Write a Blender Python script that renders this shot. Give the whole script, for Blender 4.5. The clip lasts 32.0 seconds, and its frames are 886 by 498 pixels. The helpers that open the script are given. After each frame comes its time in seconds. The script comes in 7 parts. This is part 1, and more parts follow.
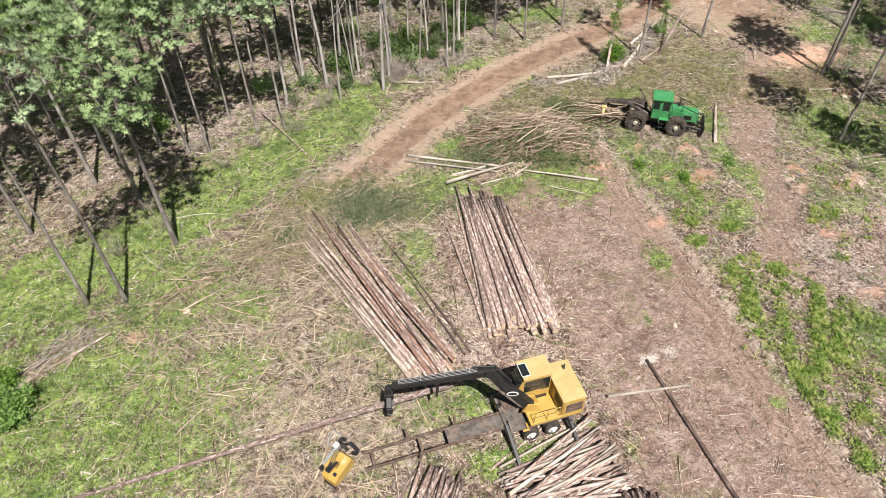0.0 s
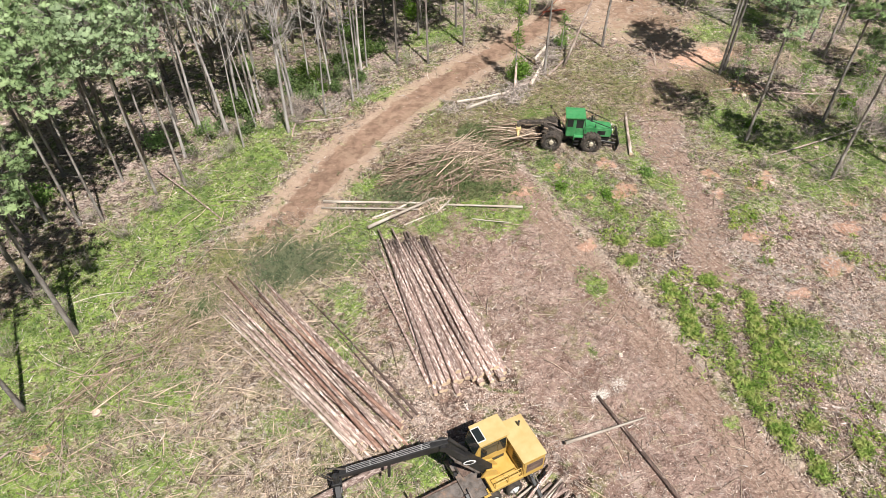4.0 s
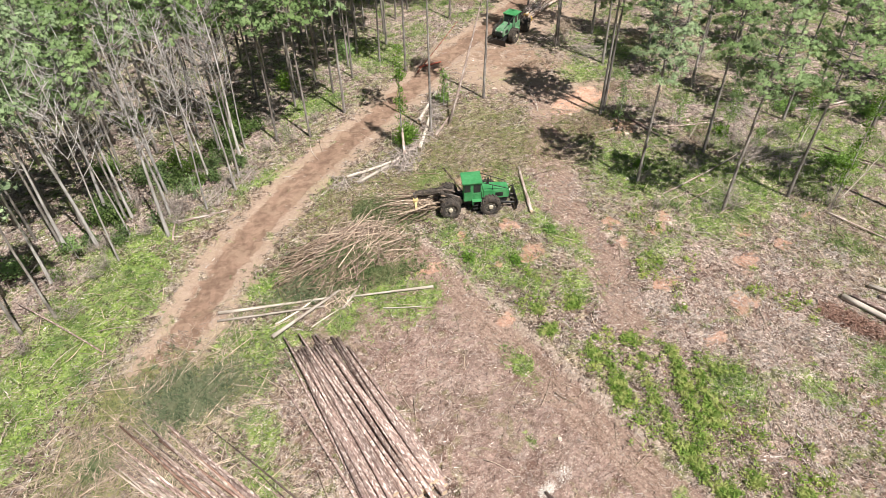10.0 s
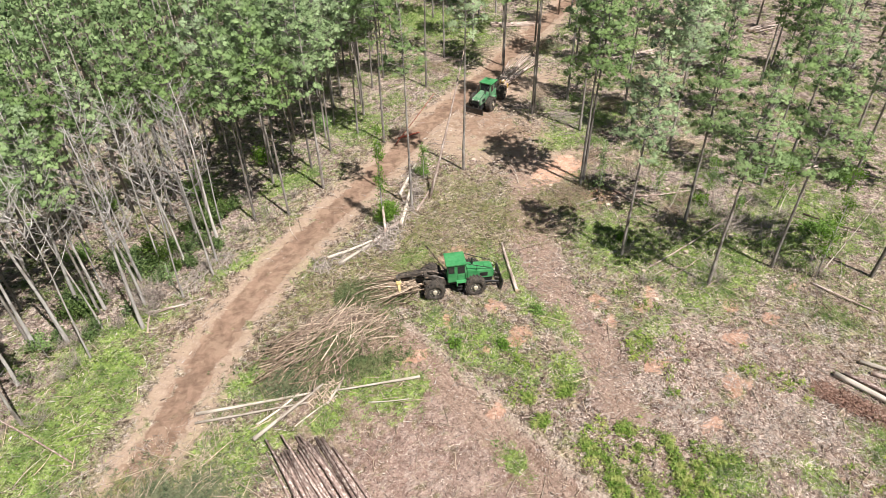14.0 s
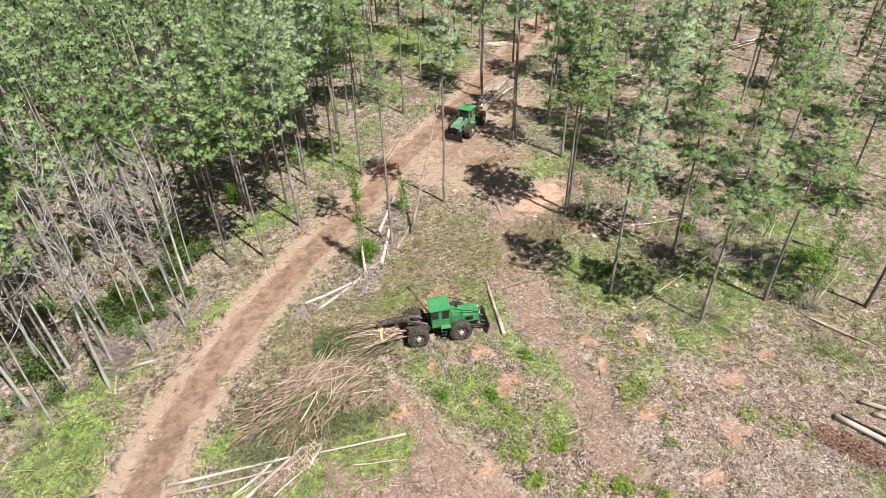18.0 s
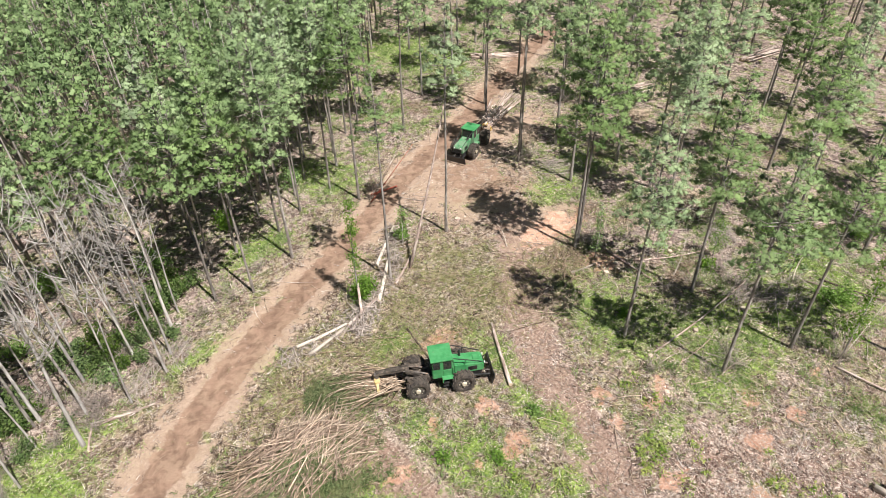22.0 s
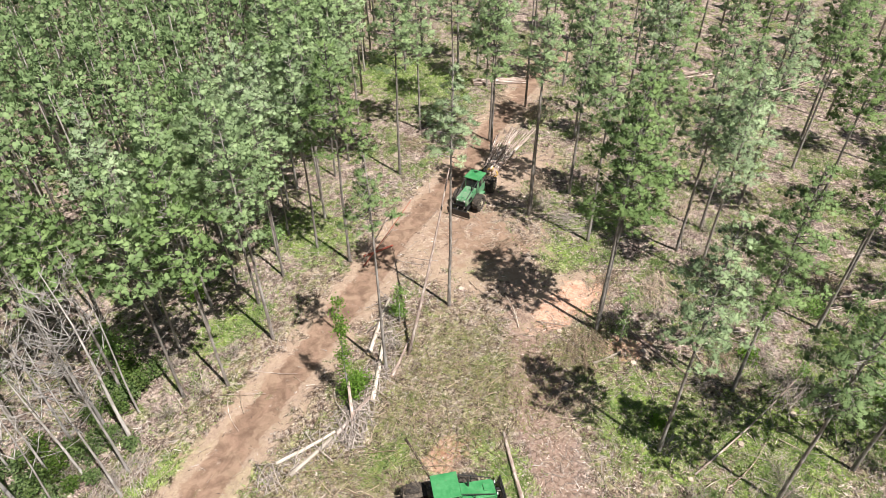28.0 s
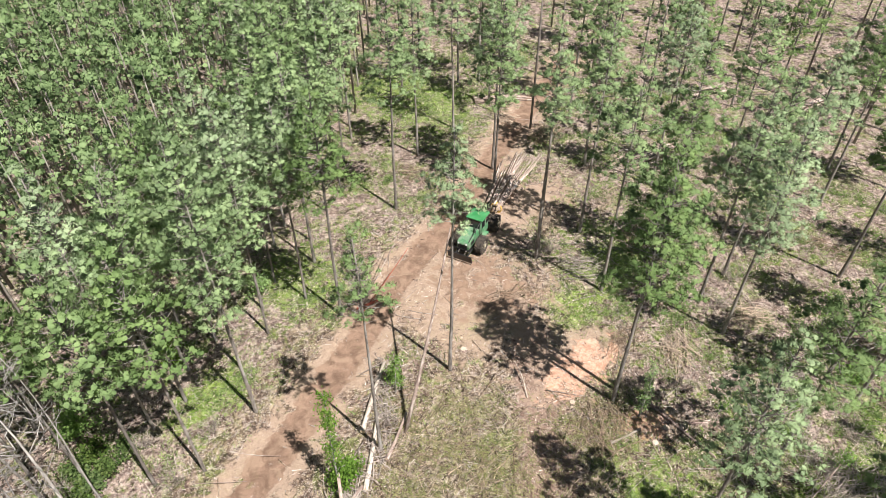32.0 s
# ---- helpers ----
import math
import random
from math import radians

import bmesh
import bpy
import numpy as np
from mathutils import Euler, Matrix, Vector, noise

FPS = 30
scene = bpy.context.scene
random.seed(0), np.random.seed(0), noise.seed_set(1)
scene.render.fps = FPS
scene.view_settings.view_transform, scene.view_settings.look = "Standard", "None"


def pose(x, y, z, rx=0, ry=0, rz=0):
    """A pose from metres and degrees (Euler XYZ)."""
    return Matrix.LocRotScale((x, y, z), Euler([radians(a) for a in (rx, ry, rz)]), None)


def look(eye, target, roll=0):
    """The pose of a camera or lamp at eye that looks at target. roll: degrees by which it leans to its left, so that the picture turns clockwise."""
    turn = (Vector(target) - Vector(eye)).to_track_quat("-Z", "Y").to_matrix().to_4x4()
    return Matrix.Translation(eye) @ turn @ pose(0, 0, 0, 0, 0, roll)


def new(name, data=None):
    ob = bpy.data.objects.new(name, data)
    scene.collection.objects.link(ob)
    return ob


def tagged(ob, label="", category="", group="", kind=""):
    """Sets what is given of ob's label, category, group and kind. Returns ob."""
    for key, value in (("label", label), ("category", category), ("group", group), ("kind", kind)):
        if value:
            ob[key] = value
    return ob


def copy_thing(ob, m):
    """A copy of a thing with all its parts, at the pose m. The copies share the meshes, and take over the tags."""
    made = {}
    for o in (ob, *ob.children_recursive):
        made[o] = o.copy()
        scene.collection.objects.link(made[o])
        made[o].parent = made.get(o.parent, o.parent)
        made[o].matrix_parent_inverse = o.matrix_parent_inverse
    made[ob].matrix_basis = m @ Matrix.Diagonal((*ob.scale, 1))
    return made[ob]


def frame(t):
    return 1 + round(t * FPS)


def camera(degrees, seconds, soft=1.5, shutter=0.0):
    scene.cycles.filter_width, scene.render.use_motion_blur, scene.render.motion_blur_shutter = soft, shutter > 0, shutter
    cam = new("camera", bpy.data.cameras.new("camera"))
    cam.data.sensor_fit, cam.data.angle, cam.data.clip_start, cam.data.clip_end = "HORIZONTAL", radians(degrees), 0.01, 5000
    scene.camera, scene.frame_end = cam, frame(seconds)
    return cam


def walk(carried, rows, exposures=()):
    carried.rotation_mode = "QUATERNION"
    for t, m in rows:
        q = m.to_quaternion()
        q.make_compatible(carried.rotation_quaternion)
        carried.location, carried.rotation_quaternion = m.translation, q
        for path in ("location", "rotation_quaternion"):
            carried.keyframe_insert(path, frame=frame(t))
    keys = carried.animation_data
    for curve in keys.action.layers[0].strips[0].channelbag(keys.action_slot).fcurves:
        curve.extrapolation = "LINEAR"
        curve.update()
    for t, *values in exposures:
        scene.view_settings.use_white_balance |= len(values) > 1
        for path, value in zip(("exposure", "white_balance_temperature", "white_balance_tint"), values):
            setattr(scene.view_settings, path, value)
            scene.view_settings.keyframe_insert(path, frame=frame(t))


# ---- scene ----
cam = camera(68.1, 32.0, soft=0.85)
PATH = [
    (0, (1.463, 0.167, 34.915), (1.818, 1.529, 33.495), -1.1),
    (0.5, (1.641, 0.665, 34.985), (2.02, 2.018, 33.562), -1.2),
    (1, (1.715, 1.162, 35.079), (2.124, 2.506, 33.656), -1.2),
    (1.5, (1.801, 1.636, 35.133), (2.244, 2.97, 33.71), -1.2),
    (2, (1.926, 2.003, 35.153), (2.402, 3.331, 33.735), -1.3),
    (2.5, (1.964, 2.485, 35.157), (2.469, 3.806, 33.743), -1.3),
    (3, (2.036, 2.992, 35.248), (2.572, 4.301, 33.834), -1.2),
    (3.5, (2.136, 3.504, 35.315), (2.7, 4.802, 33.901), -1.1),
    (5.5, (2.749, 5.281, 35.614), (3.374, 6.555, 34.204), -1.1),
    (6, (2.912, 5.758, 35.63), (3.562, 7.021, 34.222), -1.0),
    (6.5, (3.128, 6.202, 35.677), (3.799, 7.455, 34.27), -1.2),
    (7, (3.364, 6.591, 35.766), (4.064, 7.829, 34.36), -1.2),
    (7.5, (3.483, 6.983, 35.939), (4.224, 8.196, 34.532), -1.4),
    (8, (3.667, 7.346, 36.18), (4.44, 8.539, 34.773), -1.5),
    (8.5, (3.903, 7.757, 36.389), (4.696, 8.939, 34.984), -1.5),
    (9, (4.148, 8.094, 36.582), (4.965, 9.274, 35.189), -1.5),
    (9.5, (4.386, 8.438, 36.812), (5.229, 9.616, 35.432), -1.6),
    (10, (4.574, 8.749, 37.055), (5.434, 9.93, 35.689), -1.5),
    (10.5, (4.737, 9.061, 37.294), (5.613, 10.246, 35.941), -1.5),
    (11, (4.92, 9.374, 37.51), (5.809, 10.563, 36.17), -1.5),
    (11.5, (5.183, 9.692, 37.721), (6.081, 10.888, 36.393), -1.6),
    (12, (5.391, 10.033, 37.956), (6.303, 11.233, 36.64), -1.7),
    (12.5, (5.564, 10.382, 38.21), (6.49, 11.582, 36.905), -1.6),
    (13, (5.769, 10.778, 38.457), (6.707, 11.98, 37.162), -1.5),
    (13.5, (5.989, 11.155, 38.707), (6.939, 12.359, 37.423), -1.5),
    (14, (6.216, 11.461, 38.942), (7.179, 12.667, 37.67), -1.5),
    (14.5, (6.462, 11.798, 39.041), (7.45, 12.995, 37.781), -1.8),
    (16.5, (7.348, 13.042, 39.46), (8.371, 14.224, 38.213), -1.7),
    (17, (7.69, 13.401, 39.517), (8.712, 14.583, 38.268), -1.8),
    (19, (9.7, 15.26, 40.057), (10.707, 16.439, 38.793), -2.0),
    (21, (11.367, 17.239, 40.066), (12.375, 18.416, 38.801), -1.8),
    (23, (13.241, 19.88, 40.13), (14.247, 21.054, 38.861), -1.6),
    (25, (15.673, 22.612, 40.594), (16.67, 23.781, 39.313), -1.8),
    (28, (19.02, 27.679, 41.157), (20.03, 28.819, 39.861), -0.7),
    (30, (21.74, 30.911, 41.415), (22.747, 32.039, 40.105), -0.6),
    (32, (24.444, 33.943, 42.162), (25.436, 35.055, 40.828), -0.7),
]
walk(cam, [(t, look(eye, target, roll)) for t, eye, target, roll in PATH], [(0, 0.48), (7, 0.51), (12, 0.57), (20, 0.61), (32, 0.63)])

# ---- world and sun ----
SUN_EL, SUN_AZ = 60.0, 176.0          # the sun stands behind the first view; shadows fall towards +y
world = bpy.data.worlds.new("sky")
scene.world = world
world.use_nodes = True
wn = world.node_tree.nodes
sky = wn.new("ShaderNodeTexSky")
sky.sky_type, sky.sun_disc = "NISHITA", False
sky.sun_elevation, sky.sun_rotation = radians(SUN_EL), radians(SUN_AZ)
wn["Background"].inputs[1].default_value = 0.028
world.node_tree.links.new(sky.outputs[0], wn["Background"].inputs[0])
sun = new("sun", bpy.data.lights.new("sun", "SUN"))
sun.data.energy, sun.data.angle, sun.data.color = 5.0, radians(0.53), (1.0, 0.955, 0.91)
_az = radians(SUN_AZ)
_way = Vector((math.sin(_az) * math.cos(radians(SUN_EL)), math.cos(_az) * math.cos(radians(SUN_EL)), math.sin(radians(SUN_EL))))
sun.matrix_world = look(_way * 100, (0, 0, 0))

R = random.Random(7)
NR = np.random.default_rng(7)


def gz(x, y):
    """Height of the ground: a gentle even slope with low swells."""
    cx, cy = min(max(x, -90), 190), min(max(y, -60), 220)
    return 1.2 - 0.01 * cx - 0.027 * cy + 0.10 * noise.noise((x * 0.13, y * 0.13, 0.3)) + 0.05 * noise.noise((x * 0.6, y * 0.6, 1.7))


# ---- materials ----
def mat(name):
    m = bpy.data.materials.new(name)
    m.use_nodes = True
    return m, m.node_tree.nodes, m.node_tree.links, m.node_tree.nodes["Principled BSDF"]


def mix(n, l, fac, a, b, mode="MIX"):
    x = n.new("ShaderNodeMix")
    x.data_type, x.blend_type = "RGBA", mode
    for sock, v in ((x.inputs[0], fac), (x.inputs[6], a), (x.inputs[7], b)):
        if isinstance(v, (int, float)):
            sock.default_value = v
        elif isinstance(v, tuple):
            sock.default_value = (*v, 1)
        else:
            l.new(v, sock)
    return x.outputs[2]


def nz(n, l, scale, detail=4, rough=0.6, vec=None, dist=0.0):
    x = n.new("ShaderNodeTexNoise")
    x.inputs["Scale"].default_value, x.inputs["Detail"].default_value = scale, detail
    x.inputs["Roughness"].default_value, x.inputs["Distortion"].default_value = rough, dist
    if vec is not None:
        l.new(vec, x.inputs["Vector"])
    return x.outputs["Fac"]


def ramp(n, l, fac, lo, hi):
    x = n.new("ShaderNodeMapRange")
    x.interpolation_type = "SMOOTHSTEP"
    x.inputs[1].default_value, x.inputs[2].default_value = lo, hi
    l.new(fac, x.inputs[0])
    return x.outputs[0]


def math_(n, l, op, a, b):
    x = n.new("ShaderNodeMath")
    x.operation = op
    for sock, v in ((x.inputs[0], a), (x.inputs[1], b)):
        if isinstance(v, (int, float)):
            sock.default_value = v
        else:
            l.new(v, sock)
    return x.outputs[0]


def bump(n, l, p, height, strength=0.4, dist=0.02):
    b = n.new("ShaderNodeBump")
    b.inputs["Strength"].default_value, b.inputs["Distance"].default_value = strength, dist
    l.new(height, b.inputs["Height"])
    l.new(b.outputs[0], p.inputs["Normal"])


def coords(n, l, scale=(1, 1, 1), kind="Object"):
    c, m = n.new("ShaderNodeTexCoord"), n.new("ShaderNodeMapping")
    m.inputs["Scale"].default_value = scale
    l.new(c.outputs[kind], m.inputs[0])
    return m.outputs[0]


def surface(name, dark, light, scale, stretch=(1, 1, 1), rough=0.8, metal=0.0, bumped=0.4, third=None, third_at=(0.55, 0.7), third_scale=3.0, vary=0.0, island=False, spec=0.3):
    """A grained surface: two tones by noise, a third tone in patches, and a shade of its own for every object or piece."""
    m, n, l, p = mat(name)
    v = coords(n, l, stretch)
    own, shift = n.new("ShaderNodeObjectInfo"), n.new("ShaderNodeVectorMath")
    shift.operation = "MULTIPLY_ADD"
    l.new(own.outputs["Random"], shift.inputs[0])
    shift.inputs[1].default_value = (61.0, 37.0, 83.0)
    l.new(v, shift.inputs[2])
    v = shift.outputs[0]
    col = mix(n, l, ramp(n, l, nz(n, l, scale, 6, 0.65, v), 0.3, 0.7), dark, light)
    if third:
        col = mix(n, l, ramp(n, l, nz(n, l, third_scale, 6, 0.68, v, 0.5), *third_at), col, third)
    if vary:
        g = n.new("ShaderNodeNewGeometry" if island else "ShaderNodeObjectInfo")
        r = math_(n, l, "MULTIPLY_ADD", g.outputs["Random Per Island" if island else "Random"], 2 * vary)
        r.node.inputs[2].default_value = 1 - vary
        h = n.new("ShaderNodeHueSaturation")
        l.new(r, h.inputs["Value"])
        l.new(col, h.inputs["Color"])
        col = h.outputs[0]
    l.new(col, p.inputs["Base Color"])
    p.inputs["Roughness"].default_value, p.inputs["Metallic"].default_value = rough, metal
    p.inputs["Specular IOR Level"].default_value = spec
    if bumped:
        bump(n, l, p, nz(n, l, scale * 1.5, 6, 0.7, v), bumped)
    return m


def leafy(name, dark, light, glow, share=0.35, vary=0.3, patch=1.6, grain=0.0):
    """Foliage: a matt leaf that lets some light through; every leaf and every plant has its own shade."""
    m, n, l, p = mat(name)
    g, o = n.new("ShaderNodeNewGeometry"), n.new("ShaderNodeObjectInfo")
    col = mix(n, l, g.outputs["Random Per Island"], dark, light)
    big = nz(n, l, patch, 3, 0.6, coords(n, l))
    col = mix(n, l, ramp(n, l, big, 0.42, 0.64), col, glow)
    if grain:
        fine = ramp(n, l, nz(n, l, 9.0, 3, 0.7, coords(n, l), 1.0), 0.36, 0.60)
        col = mix(n, l, grain, col, mix(n, l, fine, (0.025, 0.045, 0.018), glow))
    h = n.new("ShaderNodeHueSaturation")
    v = math_(n, l, "MULTIPLY_ADD", o.outputs["Random"], 2 * vary)
    v.node.inputs[2].default_value = 1 - vary
    l.new(v, h.inputs["Value"])
    s = math_(n, l, "MULTIPLY_ADD", o.outputs["Random"], -0.4)
    s.node.inputs[2].default_value = 1.1
    l.new(s, h.inputs["Saturation"])
    l.new(col, h.inputs["Color"])
    l.new(h.outputs[0], p.inputs["Base Color"])
    p.inputs["Roughness"].default_value, p.inputs["Specular IOR Level"].default_value = 0.7, 0.15
    t, mx, out = n.new("ShaderNodeBsdfTranslucent"), n.new("ShaderNodeMixShader"), n["Material Output"]
    l.new(h.outputs[0], t.inputs[0])
    mx.inputs[0].default_value = share
    l.new(p.outputs[0], mx.inputs[1])
    l.new(t.outputs[0], mx.inputs[2])
    l.new(mx.outputs[0], out.inputs[0])
    return m


M_BARK = surface("pine_bark", (0.125, 0.108, 0.095), (0.30, 0.265, 0.238), 5, (1, 1, 0.25), 0.9, third=(0.42, 0.39, 0.36), third_at=(0.45, 0.7), third_scale=2.0, vary=0.25)
M_DEADBARK = surface("dead_bark", (0.30, 0.27, 0.25), (0.60, 0.565, 0.54), 4, (1, 1, 0.2), 0.9, vary=0.35)
M_TWIG = surface("grey_twig", (0.16, 0.13, 0.11), (0.36, 0.32, 0.28), 6, rough=0.9, bumped=0, vary=0.25, island=True)
M_NEEDLE = leafy("pine_needles", (0.20, 0.30, 0.125), (0.32, 0.455, 0.19), (0.43, 0.58, 0.25), 0.38, 0.22, 0.5, 0.12)
M_NEEDLEEDGE = leafy("fresh_pine_needles", (0.15, 0.26, 0.07), (0.29, 0.45, 0.13), (0.46, 0.64, 0.21), 0.36, 0.1, 0.5, 0.12)
M_NEEDLEFAR = leafy("far_pine_needles", (0.14, 0.225, 0.092), (0.27, 0.385, 0.165), (0.38, 0.51, 0.235), 0.32, 0.0, 0.35, 0.15)
M_LEAF = leafy("broad_leaves", (0.10, 0.21, 0.035), (0.34, 0.52, 0.11), (0.22, 0.38, 0.08), 0.4)
M_GRASS = leafy("grass_blades", (0.065, 0.155, 0.02), (0.31, 0.465, 0.08), (0.42, 0.53, 0.145), 0.3, 0.0, 0.9)
M_TALLGRASS = leafy("tall_grass_blades", (0.05, 0.11, 0.02), (0.22, 0.36, 0.07), (0.30, 0.42, 0.10), 0.3, 0.0)
M_WEED = leafy("weed_leaves", (0.08, 0.17, 0.025), (0.33, 0.46, 0.085), (0.46, 0.50, 0.16), 0.3, 0.0)
# leaf tone darkened: shade under the trees is put into this colour
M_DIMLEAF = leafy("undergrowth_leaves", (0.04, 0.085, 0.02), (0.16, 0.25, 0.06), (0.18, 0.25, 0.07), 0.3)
M_SLASHGREEN = leafy("cut_needles", (0.09, 0.12, 0.045), (0.40, 0.42, 0.19), (0.42, 0.40, 0.20), 0.25, 0.0)
M_SLASHDARK = leafy("dark_cut_needles", (0.05, 0.08, 0.028), (0.25, 0.31, 0.13), (0.24, 0.26, 0.12), 0.2, 0.0)
M_LOG = surface("log_bark", (0.15, 0.097, 0.083), (0.42, 0.305, 0.262), 7, (1, 1, 0.38), 0.9, third=(0.72, 0.60, 0.53), third_at=(0.535, 0.585), third_scale=8.0, vary=0.36)
M_LOGPALE = surface("pale_log_bark", (0.24, 0.17, 0.145), (0.50, 0.395, 0.335), 6, (1, 1, 0.3), 0.9, third=(0.69, 0.60, 0.53), third_at=(0.48, 0.62), third_scale=2.2, vary=0.25)
M_LOGRED = surface("reddish_log_bark", (0.15, 0.08, 0.06), (0.40, 0.25, 0.19), 7, (1, 1, 0.3), 0.9, third=(0.58, 0.45, 0.37), third_at=(0.56, 0.64), third_scale=6.0, vary=0.3)
M_LOGDARK = surface("dark_log_bark", (0.05, 0.035, 0.03), (0.15, 0.105, 0.09), 6, (1, 1, 0.3), 0.9, third=(0.40, 0.30, 0.24), third_at=(0.66, 0.74), vary=0.15)
M_LOGWORN = surface("worn_dark_log_bark", (0.07, 0.048, 0.04), (0.23, 0.16, 0.135), 6, (1, 1, 0.3), 0.9, third=(0.52, 0.42, 0.35), third_at=(0.56, 0.64), third_scale=5.0, vary=0.15)
M_CUT = surface("cut_wood", (0.55, 0.40, 0.26), (0.74, 0.60, 0.43), 9, rough=0.85, vary=0.2)
M_PEELED = surface("peeled_wood", (0.38, 0.32, 0.26), (0.66, 0.59, 0.51), 5, (1, 1, 0.15), 0.85, third=(0.28, 0.21, 0.16), third_at=(0.54, 0.66), third_scale=3.0, vary=0.3)
M_STICK = surface("tan_stick", (0.32, 0.235, 0.17), (0.64, 0.52, 0.405), 4, rough=0.9, bumped=0, vary=0.4, island=True)
M_STICKGREY = surface("grey_stick", (0.26, 0.21, 0.185), (0.52, 0.455, 0.405), 4, rough=0.9, bumped=0, vary=0.35, island=True)
M_STICKBROWN = surface("brown_stick", (0.15, 0.105, 0.075), (0.44, 0.33, 0.235), 4, rough=0.9, bumped=0, vary=0.35, island=True)
M_STICKRED = surface("reddish_stick", (0.22, 0.15, 0.115), (0.50, 0.375, 0.295), 4, rough=0.9, bumped=0, vary=0.4, island=True)
M_CHIP = surface("bark_chips", (0.46, 0.34, 0.28), (0.80, 0.68, 0.60), 4, rough=0.9, bumped=0, vary=0.45, island=True)
M_SHRED = surface("weathered_shreds", (0.36, 0.31, 0.27), (0.64, 0.58, 0.53), 4, rough=0.9, bumped=0, vary=0.4, island=True)
M_SAWDUST = surface("sawdust", (0.66, 0.61, 0.55), (0.84, 0.80, 0.74), 6, rough=1.0)
M_STONE = surface("pale_stump", (0.40, 0.32, 0.25), (0.60, 0.50, 0.40), 5, rough=0.9, vary=0.2)
M_YELLOW = surface("yellow_paint", (0.48, 0.30, 0.065), (0.57, 0.38, 0.11), 1.2, rough=0.42, bumped=0.05, third=(0.42, 0.30, 0.16), third_at=(0.66, 0.8), third_scale=2.5, spec=0.5)
M_YELLOWTOP = surface("faded_yellow_paint", (0.52, 0.365, 0.145), (0.61, 0.455, 0.215), 1.0, rough=0.5, bumped=0.05, third=(0.60, 0.46, 0.26), third_at=(0.62, 0.8), third_scale=1.8, spec=0.5)
M_GREEN = surface("green_paint", (0.035, 0.22, 0.07), (0.09, 0.33, 0.13), 1.3, rough=0.42, bumped=0.05, third=(0.17, 0.25, 0.14), third_at=(0.56, 0.74), third_scale=3, spec=0.5)
M_GREENDUST = surface("dusty_green_paint", (0.06, 0.25, 0.10), (0.17, 0.31, 0.18), 1.3, rough=0.6, bumped=0.05, third=(0.28, 0.29, 0.24), third_at=(0.45, 0.7), third_scale=2, spec=0.4)
M_BLACK = surface("black_steel", (0.012, 0.012, 0.013), (0.035, 0.034, 0.034), 2, rough=0.45, bumped=0.1, third=(0.06, 0.052, 0.045), third_at=(0.6, 0.78), third_scale=3, spec=0.5)
M_STEEL = surface("dirty_steel", (0.10, 0.085, 0.075), (0.24, 0.21, 0.19), 3, rough=0.65, metal=0.3, third=(0.32, 0.22, 0.16), third_at=(0.5, 0.7), third_scale=2)
M_BRIGHT = surface("worn_bright_steel", (0.42, 0.41, 0.40), (0.62, 0.61, 0.60), 3, rough=0.4, metal=0.6)
M_RUST = surface("rusty_steel", (0.09, 0.06, 0.05), (0.21, 0.145, 0.115), 4, rough=0.85, third=(0.38, 0.29, 0.23), third_at=(0.55, 0.7))
M_RUBBER = surface("dusty_rubber", (0.035, 0.03, 0.028), (0.10, 0.085, 0.07), 3, rough=0.9, third=(0.20, 0.15, 0.11), third_at=(0.5, 0.75), third_scale=2)
M_RIM = surface("pale_rim_paint", (0.42, 0.36, 0.26), (0.62, 0.55, 0.43), 3, rough=0.6)
M_RIMWHITE = surface("white_rim_paint", (0.66, 0.66, 0.64), (0.80, 0.80, 0.79), 3, rough=0.5)
M_TAN = surface("worn_tan_steel", (0.52, 0.38, 0.16), (0.68, 0.54, 0.28), 3, rough=0.55, third=(0.26, 0.19, 0.13), third_at=(0.6, 0.75))
M_WHITE = surface("white_marking", (0.74, 0.74, 0.73), (0.82, 0.82, 0.81), 3, rough=0.5, bumped=0)
M_RED = surface("red_brown_bark", (0.30, 0.07, 0.05), (0.44, 0.14, 0.09), 5, rough=0.9)
m_, n_, l_, p_ = mat("dark_glass")
p_.inputs["Base Color"].default_value = (0.02, 0.025, 0.025, 1)
p_.inputs["Roughness"].default_value, p_.inputs["Specular IOR Level"].default_value = 0.06, 0.7
M_GLASS = m_
M_DUSTBLACK = surface("dust_caked_black_steel", (0.035, 0.03, 0.026), (0.12, 0.098, 0.08), 3, rough=0.8, bumped=0.3, third=(0.24, 0.19, 0.145), third_at=(0.52, 0.7), third_scale=3)
M_RIMDARK = surface("dusty_dark_rim", (0.06, 0.055, 0.05), (0.17, 0.15, 0.13), 3, rough=0.7)


# ---- mesh helpers ----
def link_mesh(name, me, materials, parent=None, label="", smooth=False):
    for m in materials if isinstance(materials, (list, tuple)) else [materials]:
        me.materials.append(m)
    if smooth:
        me.polygons.foreach_set("use_smooth", [True] * len(me.polygons))
    ob = new(name, me)
    if parent:
        ob.parent = parent
    if label:
        ob["label"] = label
    return ob


def part(name, bm, material, parent=None, label="", smooth=False):
    """Links a bmesh as one mesh object under a thing or a part."""
    me = bpy.data.meshes.new(name)
    bm.to_mesh(me)
    bm.free()
    return link_mesh(name, me, material, parent, label, smooth)


def thing(name, m, label, category, group="", kind=""):
    e = new(name)
    e.empty_display_size = 0.2
    e.matrix_world = m
    return tagged(e, label, category, group, kind)


def B():
    return bmesh.new()


